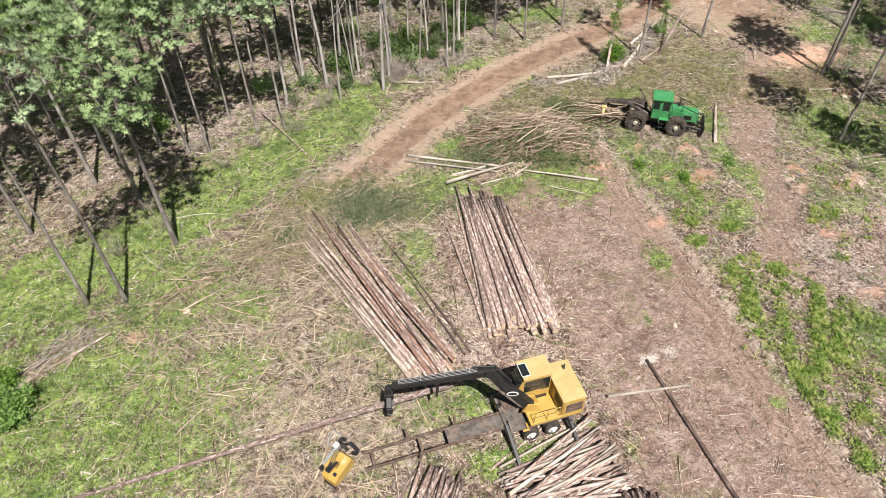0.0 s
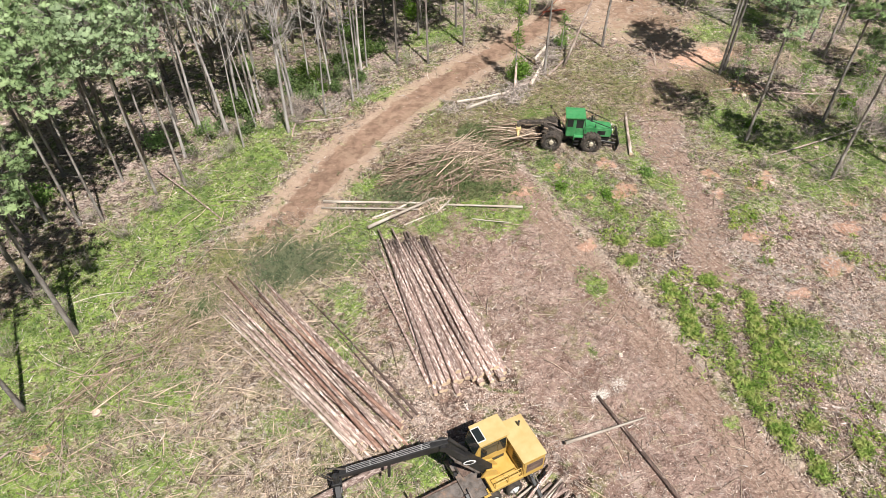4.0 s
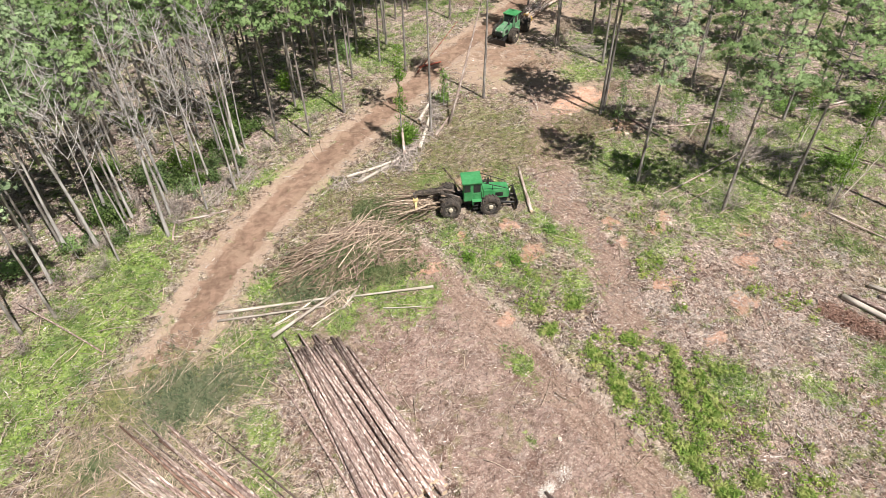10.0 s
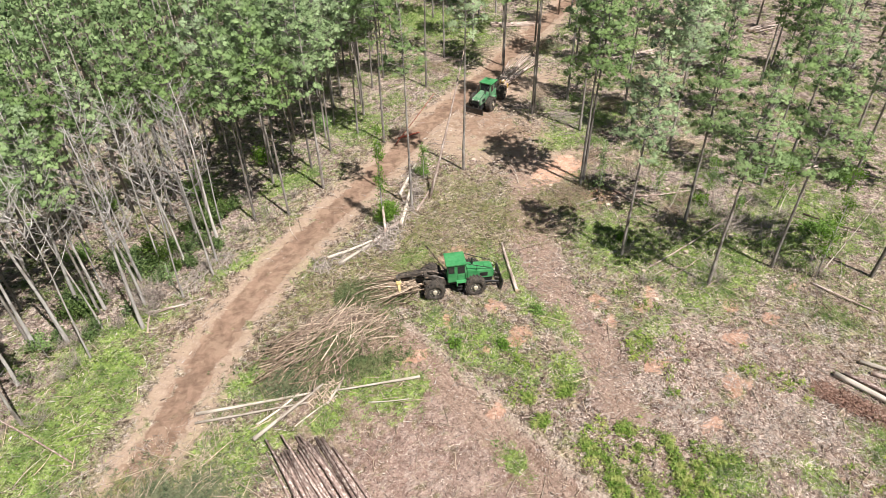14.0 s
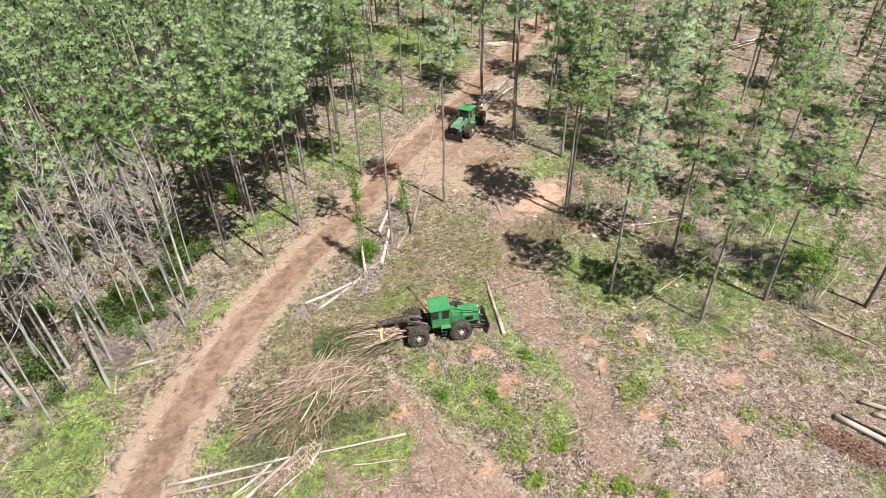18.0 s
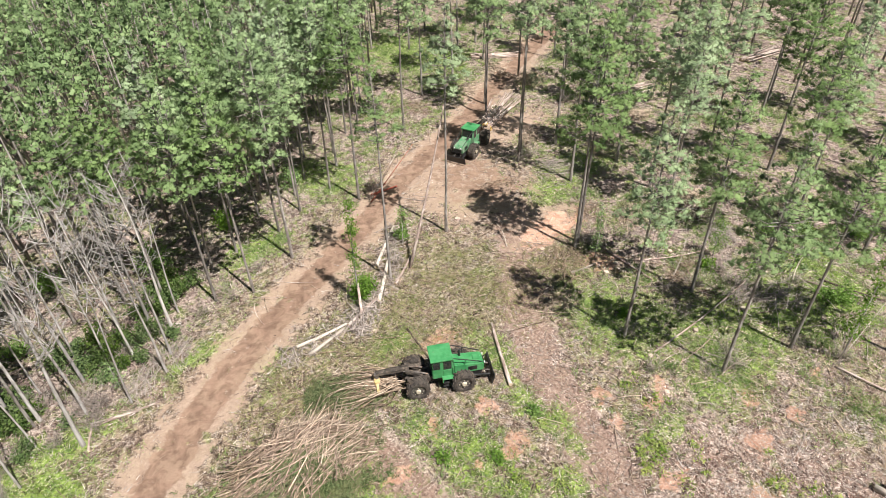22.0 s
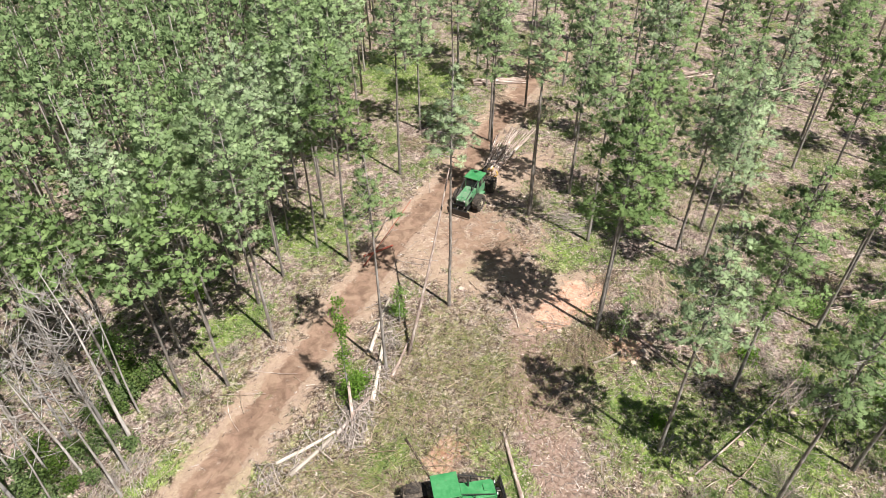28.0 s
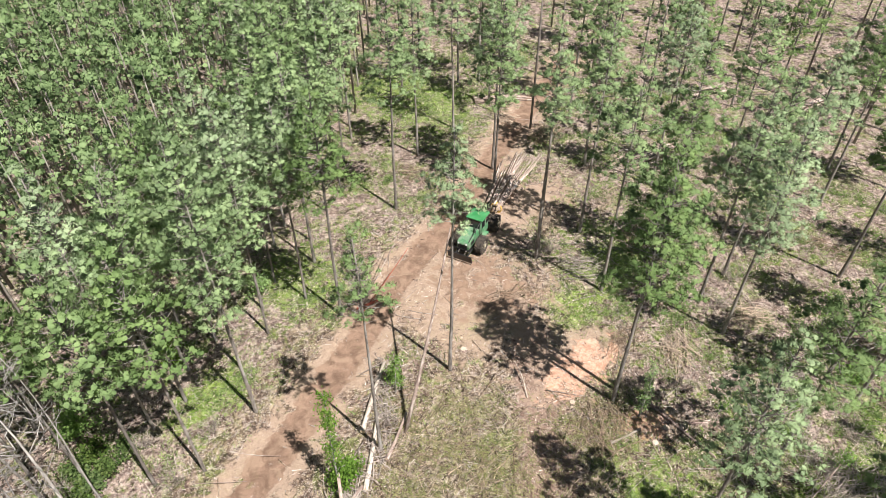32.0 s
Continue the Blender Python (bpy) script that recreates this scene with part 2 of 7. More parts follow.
def bx(bm, size, loc, rot=(0, 0, 0), bevel=0.03, taper=None):
    """A box with bevelled edges; taper shrinks its top in x and y."""
    t = B()
    bmesh.ops.create_cube(t, size=1.0)
    for v in t.verts:
        k = (taper or (1, 1)) if v.co.z > 0 else (1, 1)
        v.co = Vector((v.co.x * size[0] * k[0], v.co.y * size[1] * k[1], v.co.z * size[2]))
    if bevel:
        bmesh.ops.bevel(t, geom=list(t.edges), offset=min(bevel, min(size) * 0.3), segments=2, affect="EDGES", profile=0.6)
    bmesh.ops.transform(t, matrix=pose(*loc, *rot), verts=t.verts)
    me = bpy.data.meshes.new("tmp")
    t.to_mesh(me)
    t.free()
    bm.from_mesh(me)
    bpy.data.meshes.remove(me)
    return bm


def cyl(bm, r, h, loc, rot=(0, 0, 0), n=20, r2=None):
    bmesh.ops.create_cone(bm, cap_ends=True, segments=n, radius1=r, radius2=r if r2 is None else r2, depth=h, matrix=pose(*loc, *rot))
    return bm


def bar(bm, a, b, r, n=8, r2=None):
    a, b = Vector(a), Vector(b)
    d = b - a
    q = d.to_track_quat("Z", "Y").to_matrix().to_4x4()
    bmesh.ops.create_cone(bm, cap_ends=True, segments=n, radius1=r, radius2=r if r2 is None else r2, depth=d.length, matrix=Matrix.Translation((a + b) / 2) @ q)
    return bm


def beam(bm, a, b, w, h, h2=None, bevel=0.02):
    """A box girder from a to b, w wide and h high, h2 high at b."""
    a, b = Vector(a), Vector(b)
    d = b - a
    u = d.normalized()
    side = u.cross(Vector((0, 0, 1)))
    side = side.normalized() if side.length > 1e-3 else Vector((0, 1, 0))
    up = side.cross(u)
    t = B()
    vs = [t.verts.new(p + side * sx * w / 2 + up * sz * hh / 2) for p, hh in ((a, h), (b, h2 or h)) for sx, sz in ((-1, -1), (1, -1), (1, 1), (-1, 1))]
    for f in ((0, 1, 2, 3), (7, 6, 5, 4), (0, 4, 5, 1), (1, 5, 6, 2), (2, 6, 7, 3), (3, 7, 4, 0)):
        t.faces.new([vs[i] for i in f])
    bmesh.ops.recalc_face_normals(t, faces=t.faces)
    if bevel:
        bmesh.ops.bevel(t, geom=list(t.edges), offset=bevel, segments=1, affect="EDGES")
    me = bpy.data.meshes.new("tmp")
    t.to_mesh(me)
    t.free()
    bm.from_mesh(me)
    bpy.data.meshes.remove(me)
    return bm


def prism(bm, outline, y0, y1, bevel=0.0):
    """An outline in x and z, drawn out from y0 to y1."""
    t = B()
    lo = [t.verts.new((x, y0, z)) for x, z in outline]
    hi = [t.verts.new((x, y1, z)) for x, z in outline]
    t.faces.new(lo)
    t.faces.new(hi[::-1])
    k = len(outline)
    for i in range(k):
        t.faces.new((lo[i], lo[(i + 1) % k], hi[(i + 1) % k], hi[i]))
    bmesh.ops.recalc_face_normals(t, faces=t.faces)
    if bevel:
        bmesh.ops.bevel(t, geom=list(t.edges), offset=bevel, segments=2, affect="EDGES")
    me = bpy.data.meshes.new("tmp")
    t.to_mesh(me)
    t.free()
    bm.from_mesh(me)
    bpy.data.meshes.remove(me)
    return bm


class Sticks:
    """Many tapered, bent sticks gathered into one mesh."""

    def __init__(self):
        self.v, self.f, self.mi = [], [], []

    def add(self, pts, radii, n=5, cut=0):
        base = len(self.v)
        k = len(pts)
        for i, (p, r) in enumerate(zip(pts, radii)):
            p = Vector(p)
            d = Vector(pts[min(i + 1, k - 1)]) - Vector(pts[max(i - 1, 0)])
            d.normalize()
            a = d.cross(Vector((0, 0, 1)) if abs(d.z) < 0.9 else Vector((1, 0, 0))).normalized()
            b = d.cross(a)
            for j in range(n):
                w = 2 * math.pi * j / n
                self.v.append(p + a * (r * math.cos(w)) + b * (r * math.sin(w)))
        for i in range(k - 1):
            for j in range(n):
                q = base + i * n
                self.f.append((q + j, q + (j + 1) % n, q + n + (j + 1) % n, q + n + j))
                self.mi.append(0)
        self.f.append(tuple(base + j for j in range(n))[::-1])
        self.f.append(tuple(base + (k - 1) * n + j for j in range(n)))
        self.mi += [cut, cut]

    def straight(self, a, b, r, r2=None, bend=0.0, n=5, cut=0, rings=3, rnd=R):
        a, b = Vector(a), Vector(b)
        off = Vector((rnd.uniform(-1, 1), rnd.uniform(-1, 1), rnd.uniform(-0.3, 0.6))) * bend
        pts, rad = [], []
        for i in range(rings):
            u = i / (rings - 1)
            pts.append(a.lerp(b, u) + off * (4 * u * (1 - u)))
            rad.append(r + ((r * 0.55 if r2 is None else r2) - r) * u)
        self.add(pts, rad, n, cut)

    def mesh(self, name):
        me = bpy.data.meshes.new(name)
        me.from_pydata(self.v, [], self.f)
        if any(self.mi):
            me.polygons.foreach_set("material_index", self.mi)
        return me

    def link(self, name, materials, parent=None, label="", smooth=True):
        return link_mesh(name, self.mesh(name), materials, parent, label, smooth)


def blades(name, base, tip, width, rnd, tri=False):
    """Flat pointed blades from base to tip: lozenges, or plain triangles."""
    base, tip = np.asarray(base, float), np.asarray(tip, float)
    d = tip - base
    s = np.cross(d, rnd.normal(size=d.shape))
    s /= np.linalg.norm(s, axis=1, keepdims=True) + 1e-9
    s *= np.asarray(width, float).reshape(-1, 1) / 2
    midp = base + d * 0.45
    c = 3 if tri else 4
    v = np.stack([base + s, base - s, tip] if tri else [base, midp + s, tip, midp - s], 1).reshape(-1, 3)
    k = len(base)
    me = bpy.data.meshes.new(name)
    me.vertices.add(c * k)
    me.vertices.foreach_set("co", v.ravel())
    me.loops.add(c * k)
    me.loops.foreach_set("vertex_index", np.arange(c * k))
    me.polygons.add(k)
    me.polygons.foreach_set("loop_start", np.arange(0, c * k, c))
    me.polygons.foreach_set("loop_total", np.full(k, c))
    me.update(calc_edges=True)
    me.validate()
    return me

# ---- plan of the ground ----
ROAD = [(4.6, 42.6), (7.2, 45.0), (9.8, 47.6), (12.8, 50.4), (17.0, 53.4), (21.6, 56.2), (27.0, 59.0), (33.0, 61.6), (38.5, 64.0), (43.5, 66.2), (50.2, 69.6), (58.9, 72.5), (67.0, 76.0), (80.0, 82.0), (100.0, 90.0)]
LANE = [(54.0, 56.0), (48.5, 49.5), (44.9, 45.9), (40.7, 40.4), (38.2, 34.8), (36.7, 30.7), (34.0, 26.0)]
HAUL = [(25.6, 43.0), (25.8, 38.0), (25.6, 30.0), (25.4, 20.0), (25.2, 5.0)]
BERM = [(27.6, 43.0), (27.5, 36.0), (27.2, 27.0), (27.2, 17.0), (27.2, 4.0)]
EDGE = [(-120.0, 42.0), (-16.0, 48.0), (0.0, 52.5), (8.0, 57.5), (14.0, 58.8), (20.0, 61.5), (28.0, 65.0), (36.0, 68.5), (44.0, 73.0), (58.0, 87.0), (72.0, 103.0), (110.0, 143.0), (170.0, 205.0)]


def line_dist(x, y, pts):
    """Distance from points to a polyline."""
    best = np.full(np.shape(x), 1e9)
    for (ax, ay), (bx_, by_) in zip(pts, pts[1:]):
        dx, dy = bx_ - ax, by_ - ay
        u = np.clip(((x - ax) * dx + (y - ay) * dy) / (dx * dx + dy * dy), 0, 1)
        best = np.minimum(best, np.hypot(x - ax - u * dx, y - ay - u * dy))
    return best


def strip(x, y, pts, half, soft):
    return np.clip((half - line_dist(x, y, pts)) / soft + 0.5, 0, 1)


def blob(x, y, cx, cy, rx, ry, soft=0.9):
    return np.clip((1 - np.hypot((x - cx) / rx, (y - cy) / ry)) / soft + 0.5, 0, 1)


def edge_y(x):
    return np.interp(x, [p[0] for p in EDGE], [p[1] for p in EDGE])


def inside(x, y, x0, x1, y0, y1, soft):
    return np.clip((np.minimum(np.minimum(x - x0, x1 - x), np.minimum(y - y0, y1 - y))) / soft + 0.5, 0, 1)


GRASS_BLOBS = [(-17, 26, 10, 12), (-9, 34, 5, 5), (-9.5, 24, 5, 6), (-4.0, 32, 2.5, 2.0), (1.5, 26.5, 1.6, 1.4), (-5, 27, 2.2, 1.6), (6.8, 31, 1.2, 2.0), (8.6, 34.5, 1.0, 2.2), (11.5, 40.5, 2.6, 2.6), (9.8, 42.6, 2.5, 2.2), (15.5, 44.5, 2.0, 1.5), (21.5, 40.6, 3.4, 2.0), (22.5, 37.4, 2.6, 1.6), (17.5, 39.3, 1.6, 1.2),
               (30.5, 37.2, 2.8, 3.4), (36.6, 38.4, 1.3, 2.2), (38.6, 43.6, 1.6, 3.0), (29.3, 41.0, 1.6, 2.0), (49.5, 38.5, 4.5, 6.0), (54.5, 31.5, 6.5, 5.0), (64, 29, 7, 5), (48.5, 29.0, 3.0, 3.0)]
GRASS_BLOBS2 = [(75, 97, 7, 12), (67.5, 57.5, 5.5, 3.2), (31.5, 69.5, 4, 2.5), (21, 59.6, 4, 1.0), (24.5, 55.2, 2.4, 1.2), (9, 58, 4, 1.8), (5.6, 20.2, 2.0, 1.2), (8.6, 19.9, 1.7, 0.8), (8.8, 15.9, 2.0, 1.0), (11.0, 15.8, 1.4, 0.9),
                (33, 49.8, 2.6, 1.4), (52.5, 60.5, 2.2, 1.6), (60, 56, 3.5, 3), (44, 76, 4, 5), (36.5, 33.0, 0.8, 1.6), (45, 12, 3, 2.2), (39, 14.5, 1.2, 2.0), (33.5, 31, 1.5, 2.0), (37, 35.5, 1.6, 1.4), (35, 18, 1.6, 2.6), (42, 29.5, 2.5, 1.2), (30.8, 33.2, 1.4, 1.6), (25.0, 27.8, 0.9, 1.5), (25.6, 15.0, 0.7, 0.5), (21.3, 23.1, 0.4, 0.6), (12.8, 40.1, 1.8, 1.2), (14.4, 46.3, 2.4, 1.2), (10.2, 38.6, 1.6, 1.8), (8.4, 20.8, 1.2, 0.7), (10.2, 16.4, 1.4, 0.8)]


WEED_ROWS = [([(29.2, 25.5), (29.2, 24.2), (28.3, 21.6)], 0.45), ([(31.8, 23.4), (30.1, 21.0), (29.0, 18.9), (28.4, 17.3)], 0.3), ([(28.4, 17.0), (28.0, 15.6), (27.8, 13.3), (27.9, 10.5)], 0.4),
             ([(34.2, 22.8), (33.0, 21.1), (31.6, 19.3), (30.4, 17.6), (29.4, 16.2)], 0.25), ([(34.8, 20.4), (32.7, 18.7), (31.4, 16.8)], 0.45)]
WEED_SPOTS = [(35.3, 19.1), (32.9, 16.2), (30.8, 14.6), (29.7, 13.2), (33.9, 12.4), (31.2, 10.8), (32.5, 24.8), (31.9, 29.8), (29.7, 31.0), (28.6, 29.2)]


def masks(x, y):
    """How much of each kind of ground lies at a place: worn soil, brown road, bark mulch, grass, straw, clay."""
    road = strip(x, y, ROAD, 1.35, 0.8)
    worn = strip(x, y, ROAD, 2.9, 2.0)
    worn = np.maximum.reduce([worn, blob(x, y, 54, 64, 7.0, 10.0), blob(x, y, 55, 52, 5.5, 3.0), blob(x, y, 66, 70, 9, 4)])
    road = np.maximum.reduce([road, 0.6 * blob(x, y, 56, 64, 4.5, 6)])
    mulch = np.maximum.reduce([inside(x, y, 8.5, 27.2, 4, 36, 3.0), strip(x, y, LANE, 2.2, 1.5), strip(x, y, HAUL, 1.8, 1.2), 0.85 * inside(x, y, 29.5, 50, 5, 31, 6.0)])
    grass = strip(x, y, [(-22, 36), (-14, 39), (-8.5, 43.5), (-3, 47), (2.5, 51), (6, 54.5)], 4.0, 3.5)
    for b in GRASS_BLOBS + GRASS_BLOBS2:
        grass = np.maximum(grass, blob(x, y, *b, soft=1.1))
    weeds = np.maximum.reduce([strip(x, y, row, half, 0.7) for row, half in WEED_ROWS] + [0.8 * blob(x, y, cx, cy, 0.55, 0.55) for cx, cy in WEED_SPOTS] + [0.09 * blob(x, y, 30.8, 19.5, 3.4, 6.0)])
    straw = np.maximum.reduce([0.75 * blob(x, y, -1.0, 28.5, 10, 9.0), 0.8 * blob(x, y, 0.5, 21, 8, 4), blob(x, y, 5.0, 39.0, 6, 4.5), 0.9 * blob(x, y, 42.5, 51.5, 6.0, 7.0), 0.8 * blob(x, y, 33, 51, 7, 4), strip(x, y, ROAD[:3], 4.5, 2.0)])
    clay = np.maximum.reduce([blob(x, y, cx, cy, r, r * 0.75, 1.1) for cx, cy, r in ((33.4, 36.0, 1.2), (30.3, 36.8, 0.9), (29.9, 40.9, 1.1), (54.5, 43.8, 1.7), (34.4, 39.7, 1.2), (43.5, 31.5, 1.0), (40.1, 32.3, 0.9), (25.8, 39.7, 1.0), (26.7, 31.8, 0.8), (42.0, 22.0, 1.3), (39.2, 27.0, 1.2), (46.0, 24.5, 1.4), (37.4, 21.0, 0.9), (49.0, 27.0, 1.2), (41.2, 34.4, 1.1), (45.6, 32.1, 0.9), (50.0, 23.9, 0.8), (55.3, 24.8, 0.8), (-11.5, 31.0, 0.8), (36.6, 47.4, 2.0), (53.8, 45.6, 1.4))] + [0.95 * blob(x, y, 54.8, 51.3, 4.3, 2.1, 0.7)])
    shade = np.maximum(np.clip((y - edge_y(x)) / 3 + 0.3, 0, 1), 0.9 * np.clip((x + 0.35 * y - 66) / 8, 0, 1)) * (1 - worn)
    return road, worn, mulch, grass, weeds, straw, clay, shade


# ---- ground ----
def spaced(lo, hi, step, reach):
    core = list(np.arange(lo, hi + 1e-6, step))
    out = step
    left, right = [lo], [hi]
    while right[-1] < hi + reach:
        out *= 1.35
        left.append(left[-1] - out)
        right.append(right[-1] + out)
    return np.array(left[:0:-1] + core + right[1:])


gxs, gys = spaced(-32, 112, 0.6, 1500), spaced(-4, 130, 0.6, 1500)
GX, GY = np.meshgrid(gxs, gys)
road_, worn_, mulch_, grass_, weeds_, straw_, clay_, floor_ = masks(GX, GY)
lane_ = np.maximum(strip(GX, GY, HAUL, 1.3, 1.0), 0.8 * strip(GX, GY, LANE, 1.6, 1.2))
bermm_ = strip(GX, GY, BERM, 0.35, 0.6)
berm_h = 0.2 * np.exp(-(line_dist(GX, GY, BERM) / 0.5) ** 2) * (GY < 43) - 0.10 * road_ - 0.05 * strip(GX, GY, LANE, 1.8, 1.0)
HZ = np.array([[gz(x, y) for x in gxs] for y in gys]) + berm_h
rough_ = NR.normal(size=GX.shape) * 0.018 * (1 - 0.5 * road_)
verts_ = np.stack([GX, GY, HZ + rough_], -1).reshape(-1, 3)
nx_, ny_ = len(gxs), len(gys)
idx_ = np.arange(nx_ * ny_).reshape(ny_, nx_)
faces_ = np.stack([idx_[:-1, :-1], idx_[:-1, 1:], idx_[1:, 1:], idx_[1:, :-1]], -1).reshape(-1, 4)
me_ = bpy.data.meshes.new("ground")
me_.from_pydata(verts_.tolist(), [], faces_.tolist())
for key_, val_ in (("road", road_), ("worn", worn_), ("mulch", mulch_), ("grass", np.maximum(grass_, 0.22 * weeds_)), ("straw", straw_), ("clay", clay_), ("litter", floor_), ("lane", lane_), ("yard", np.maximum(inside(GX, GY, 16.0, 27.0, 6, 42, 3.0), 0.8 * strip(GX, GY, LANE, 2.0, 1.5))), ("berm", bermm_)):
    me_.attributes.new(key_, "FLOAT", "POINT").data.foreach_set("value", val_.ravel().astype(np.float32))


def coords_at(n, l, off):
    v = coords(n, l)
    v.node.inputs["Location"].default_value = (off, -off * 0.7, off * 0.3)
    return v


def ground_material():
    m, n, l, p = mat("forest_ground")
    v = coords(n, l)

    def layer(key, warp, k=0.9, lo=0.3, hi=0.7):
        a = n.new("ShaderNodeAttribute")
        a.attribute_name = key
        s = math_(n, l, "MULTIPLY_ADD", warp, k)
        l.new(a.outputs["Fac"], s.node.inputs[2])
        return ramp(n, l, math_(n, l, "SUBTRACT", s, k * 0.5), lo, hi)

    def wide(x, lo=0.34, hi=0.66):
        y = n.new("ShaderNodeMapRange")
        y.inputs[1].default_value, y.inputs[2].default_value = lo, hi
        l.new(x, y.inputs[0])
        return y.outputs[0]

    grit = math_(n, l, "ADD", math_(n, l, "MULTIPLY", nz(n, l, 4.4, 4, 0.66, v, 0.7), 0.6), math_(n, l, "MULTIPLY", nz(n, l, 1.5, 4, 0.6, v, 0.5), 0.4))
    fine, midn, big = wide(grit, 0.41, 0.59), wide(nz(n, l, 0.8, 5, 0.6, v, 0.6)), wide(nz(n, l, 0.16, 4, 0.6, v))
    shred = math_(n, l, "ADD", math_(n, l, "MULTIPLY", nz(n, l, 4.8, 4, 0.66, v, 2.2), 0.6), math_(n, l, "MULTIPLY", nz(n, l, 1.9, 3, 0.6, v, 2.0), 0.4))
    chips = wide(shred, 0.41, 0.59)
    # dry base: pale litter with pinkish and brown patches
    col = mix(n, l, fine, (0.14, 0.10, 0.065), (0.66, 0.53, 0.39))
    col = mix(n, l, math_(n, l, "MULTIPLY", ramp(n, l, big, 0.2, 0.8), 0.5), col, (0.38, 0.27, 0.205))
    green = mix(n, l, fine, (0.075, 0.15, 0.02), (0.315, 0.455, 0.085))
    dry = mix(n, l, fine, (0.20, 0.18, 0.08), (0.58, 0.55, 0.31))
    col = mix(n, l, ramp(n, l, midn, 0.35, 0.8), col, dry)
    # straw and slash ground
    straw = mix(n, l, chips, (0.25, 0.215, 0.125), (0.70, 0.62, 0.43))
    straw = mix(n, l, math_(n, l, "MULTIPLY", ramp(n, l, big, 0.4, 0.8), 0.6), straw, dry)
    col = mix(n, l, math_(n, l, "MULTIPLY", layer("straw", midn), 0.8), col, straw)
    # forest floor under the trees
    litter = mix(n, l, fine, (0.21, 0.145, 0.125), (0.78, 0.62, 0.56))
    litter = mix(n, l, ramp(n, l, midn, 0.48, 0.8), litter, green)
    col = mix(n, l, math_(n, l, "MULTIPLY", layer("litter", midn), 0.85), col, litter)
    # bark mulch
    mulch = mix(n, l, chips, (0.23, 0.145, 0.112), (0.58, 0.43, 0.35))
    mulch = mix(n, l, math_(n, l, "MULTIPLY", ramp(n, l, midn, 0.55, 0.1), 0.6), mulch, (0.27, 0.155, 0.11))
    mulch = mix(n, l, math_(n, l, "MULTIPLY", ramp(n, l, big, 0.45, 0.85), 0.45), mulch, (0.50, 0.41, 0.33))
    col = mix(n, l, layer("mulch", midn, 0.9), col, mulch)
    # patches: mauve-brown bark, pale shreds, low green growth
    p1, p2, p3 = (nz(n, l, sc, 6, 0.62, coords_at(n, l, off), ds) for sc, off, ds in ((0.75, 13.0, 1.0), (1.1, 47.0, 1.6), (0.42, 91.0, 1.2)))
    col = mix(n, l, math_(n, l, "MULTIPLY", ramp(n, l, p1, 0.50, 0.58), 0.7), col, mix(n, l, fine, (0.11, 0.075, 0.065), (0.36, 0.26, 0.22)))
    col = mix(n, l, math_(n, l, "MULTIPLY", ramp(n, l, p2, 0.52, 0.60), 0.75), col, mix(n, l, chips, (0.42, 0.34, 0.28), (0.86, 0.74, 0.64)))
    col = mix(n, l, math_(n, l, "MULTIPLY", ramp(n, l, p3, 0.53, 0.63), 0.55), col, green)
    # damp and dry mottling
    mott = wide(nz(n, l, 1.2, 6, 0.66, coords_at(n, l, 71.0), 1.6), 0.37, 0.63)
    damp = mix(n, l, mott, (0.28, 0.25, 0.26), (1.0, 0.98, 0.97))
    col = mix(n, l, math_(n, l, "SUBTRACT", 1.0, math_(n, l, "MULTIPLY", layer("yard", midn, 0.8), 0.45)), col, mix(n, l, 1.0, col, damp, "MULTIPLY"))
    packed = mix(n, l, wide(nz(n, l, 0.5, 8, 0.7, coords_at(n, l, 7.0), 1.4), 0.40, 0.60), (0.17, 0.10, 0.08), (0.44, 0.305, 0.255))
    col = mix(n, l, math_(n, l, "MULTIPLY", layer("yard", midn, 0.8), 0.55), col, packed)
    # driven lanes: smoother, streaked along the way of driving
    st = nz(n, l, 1.0, 6, 0.7, coords(n, l, (4.0, 0.35, 1.0)), 0.5)
    lane = mix(n, l, wide(st, 0.36, 0.64), (0.20, 0.12, 0.088), (0.40, 0.28, 0.22))
    lane = mix(n, l, math_(n, l, "MULTIPLY", chips, 0.35), lane, (0.52, 0.40, 0.32))
    col = mix(n, l, math_(n, l, "MULTIPLY", layer("lane", midn, 0.5), 0.95), col, lane)
    col = mix(n, l, math_(n, l, "MULTIPLY", layer("berm", midn, 0.8), 0.8), col, mix(n, l, fine, (0.30, 0.22, 0.17), (0.56, 0.46, 0.37)))
    # grass
    green = mix(n, l, math_(n, l, "MULTIPLY", ramp(n, l, nz(n, l, 1.5, 5, 0.6, v, 0.5), 0.50, 0.38), 0.6), green, (0.07, 0.10, 0.02))
    col = mix(n, l, math_(n, l, "MULTIPLY", layer("grass", math_(n, l, "ADD", math_(n, l, "MULTIPLY", midn, 0.6), math_(n, l, "MULTIPLY", mott, 0.4)), 1.25, 0.38, 0.95), 0.85), col, green)
    # shade in gaps between loose bits painted as dark specks, pale splinters on top
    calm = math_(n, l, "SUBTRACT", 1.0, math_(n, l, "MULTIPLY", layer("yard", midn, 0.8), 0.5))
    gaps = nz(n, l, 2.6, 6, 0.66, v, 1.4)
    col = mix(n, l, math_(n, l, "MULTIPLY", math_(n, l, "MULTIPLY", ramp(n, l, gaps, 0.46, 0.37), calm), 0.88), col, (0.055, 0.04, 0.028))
    bits = nz(n, l, 4.0, 5, 0.64, coords_at(n, l, 29.0), 2.5)
    col = mix(n, l, math_(n, l, "MULTIPLY", math_(n, l, "MULTIPLY", ramp(n, l, bits, 0.56, 0.63), calm), 0.85), col, (0.80, 0.69, 0.57))
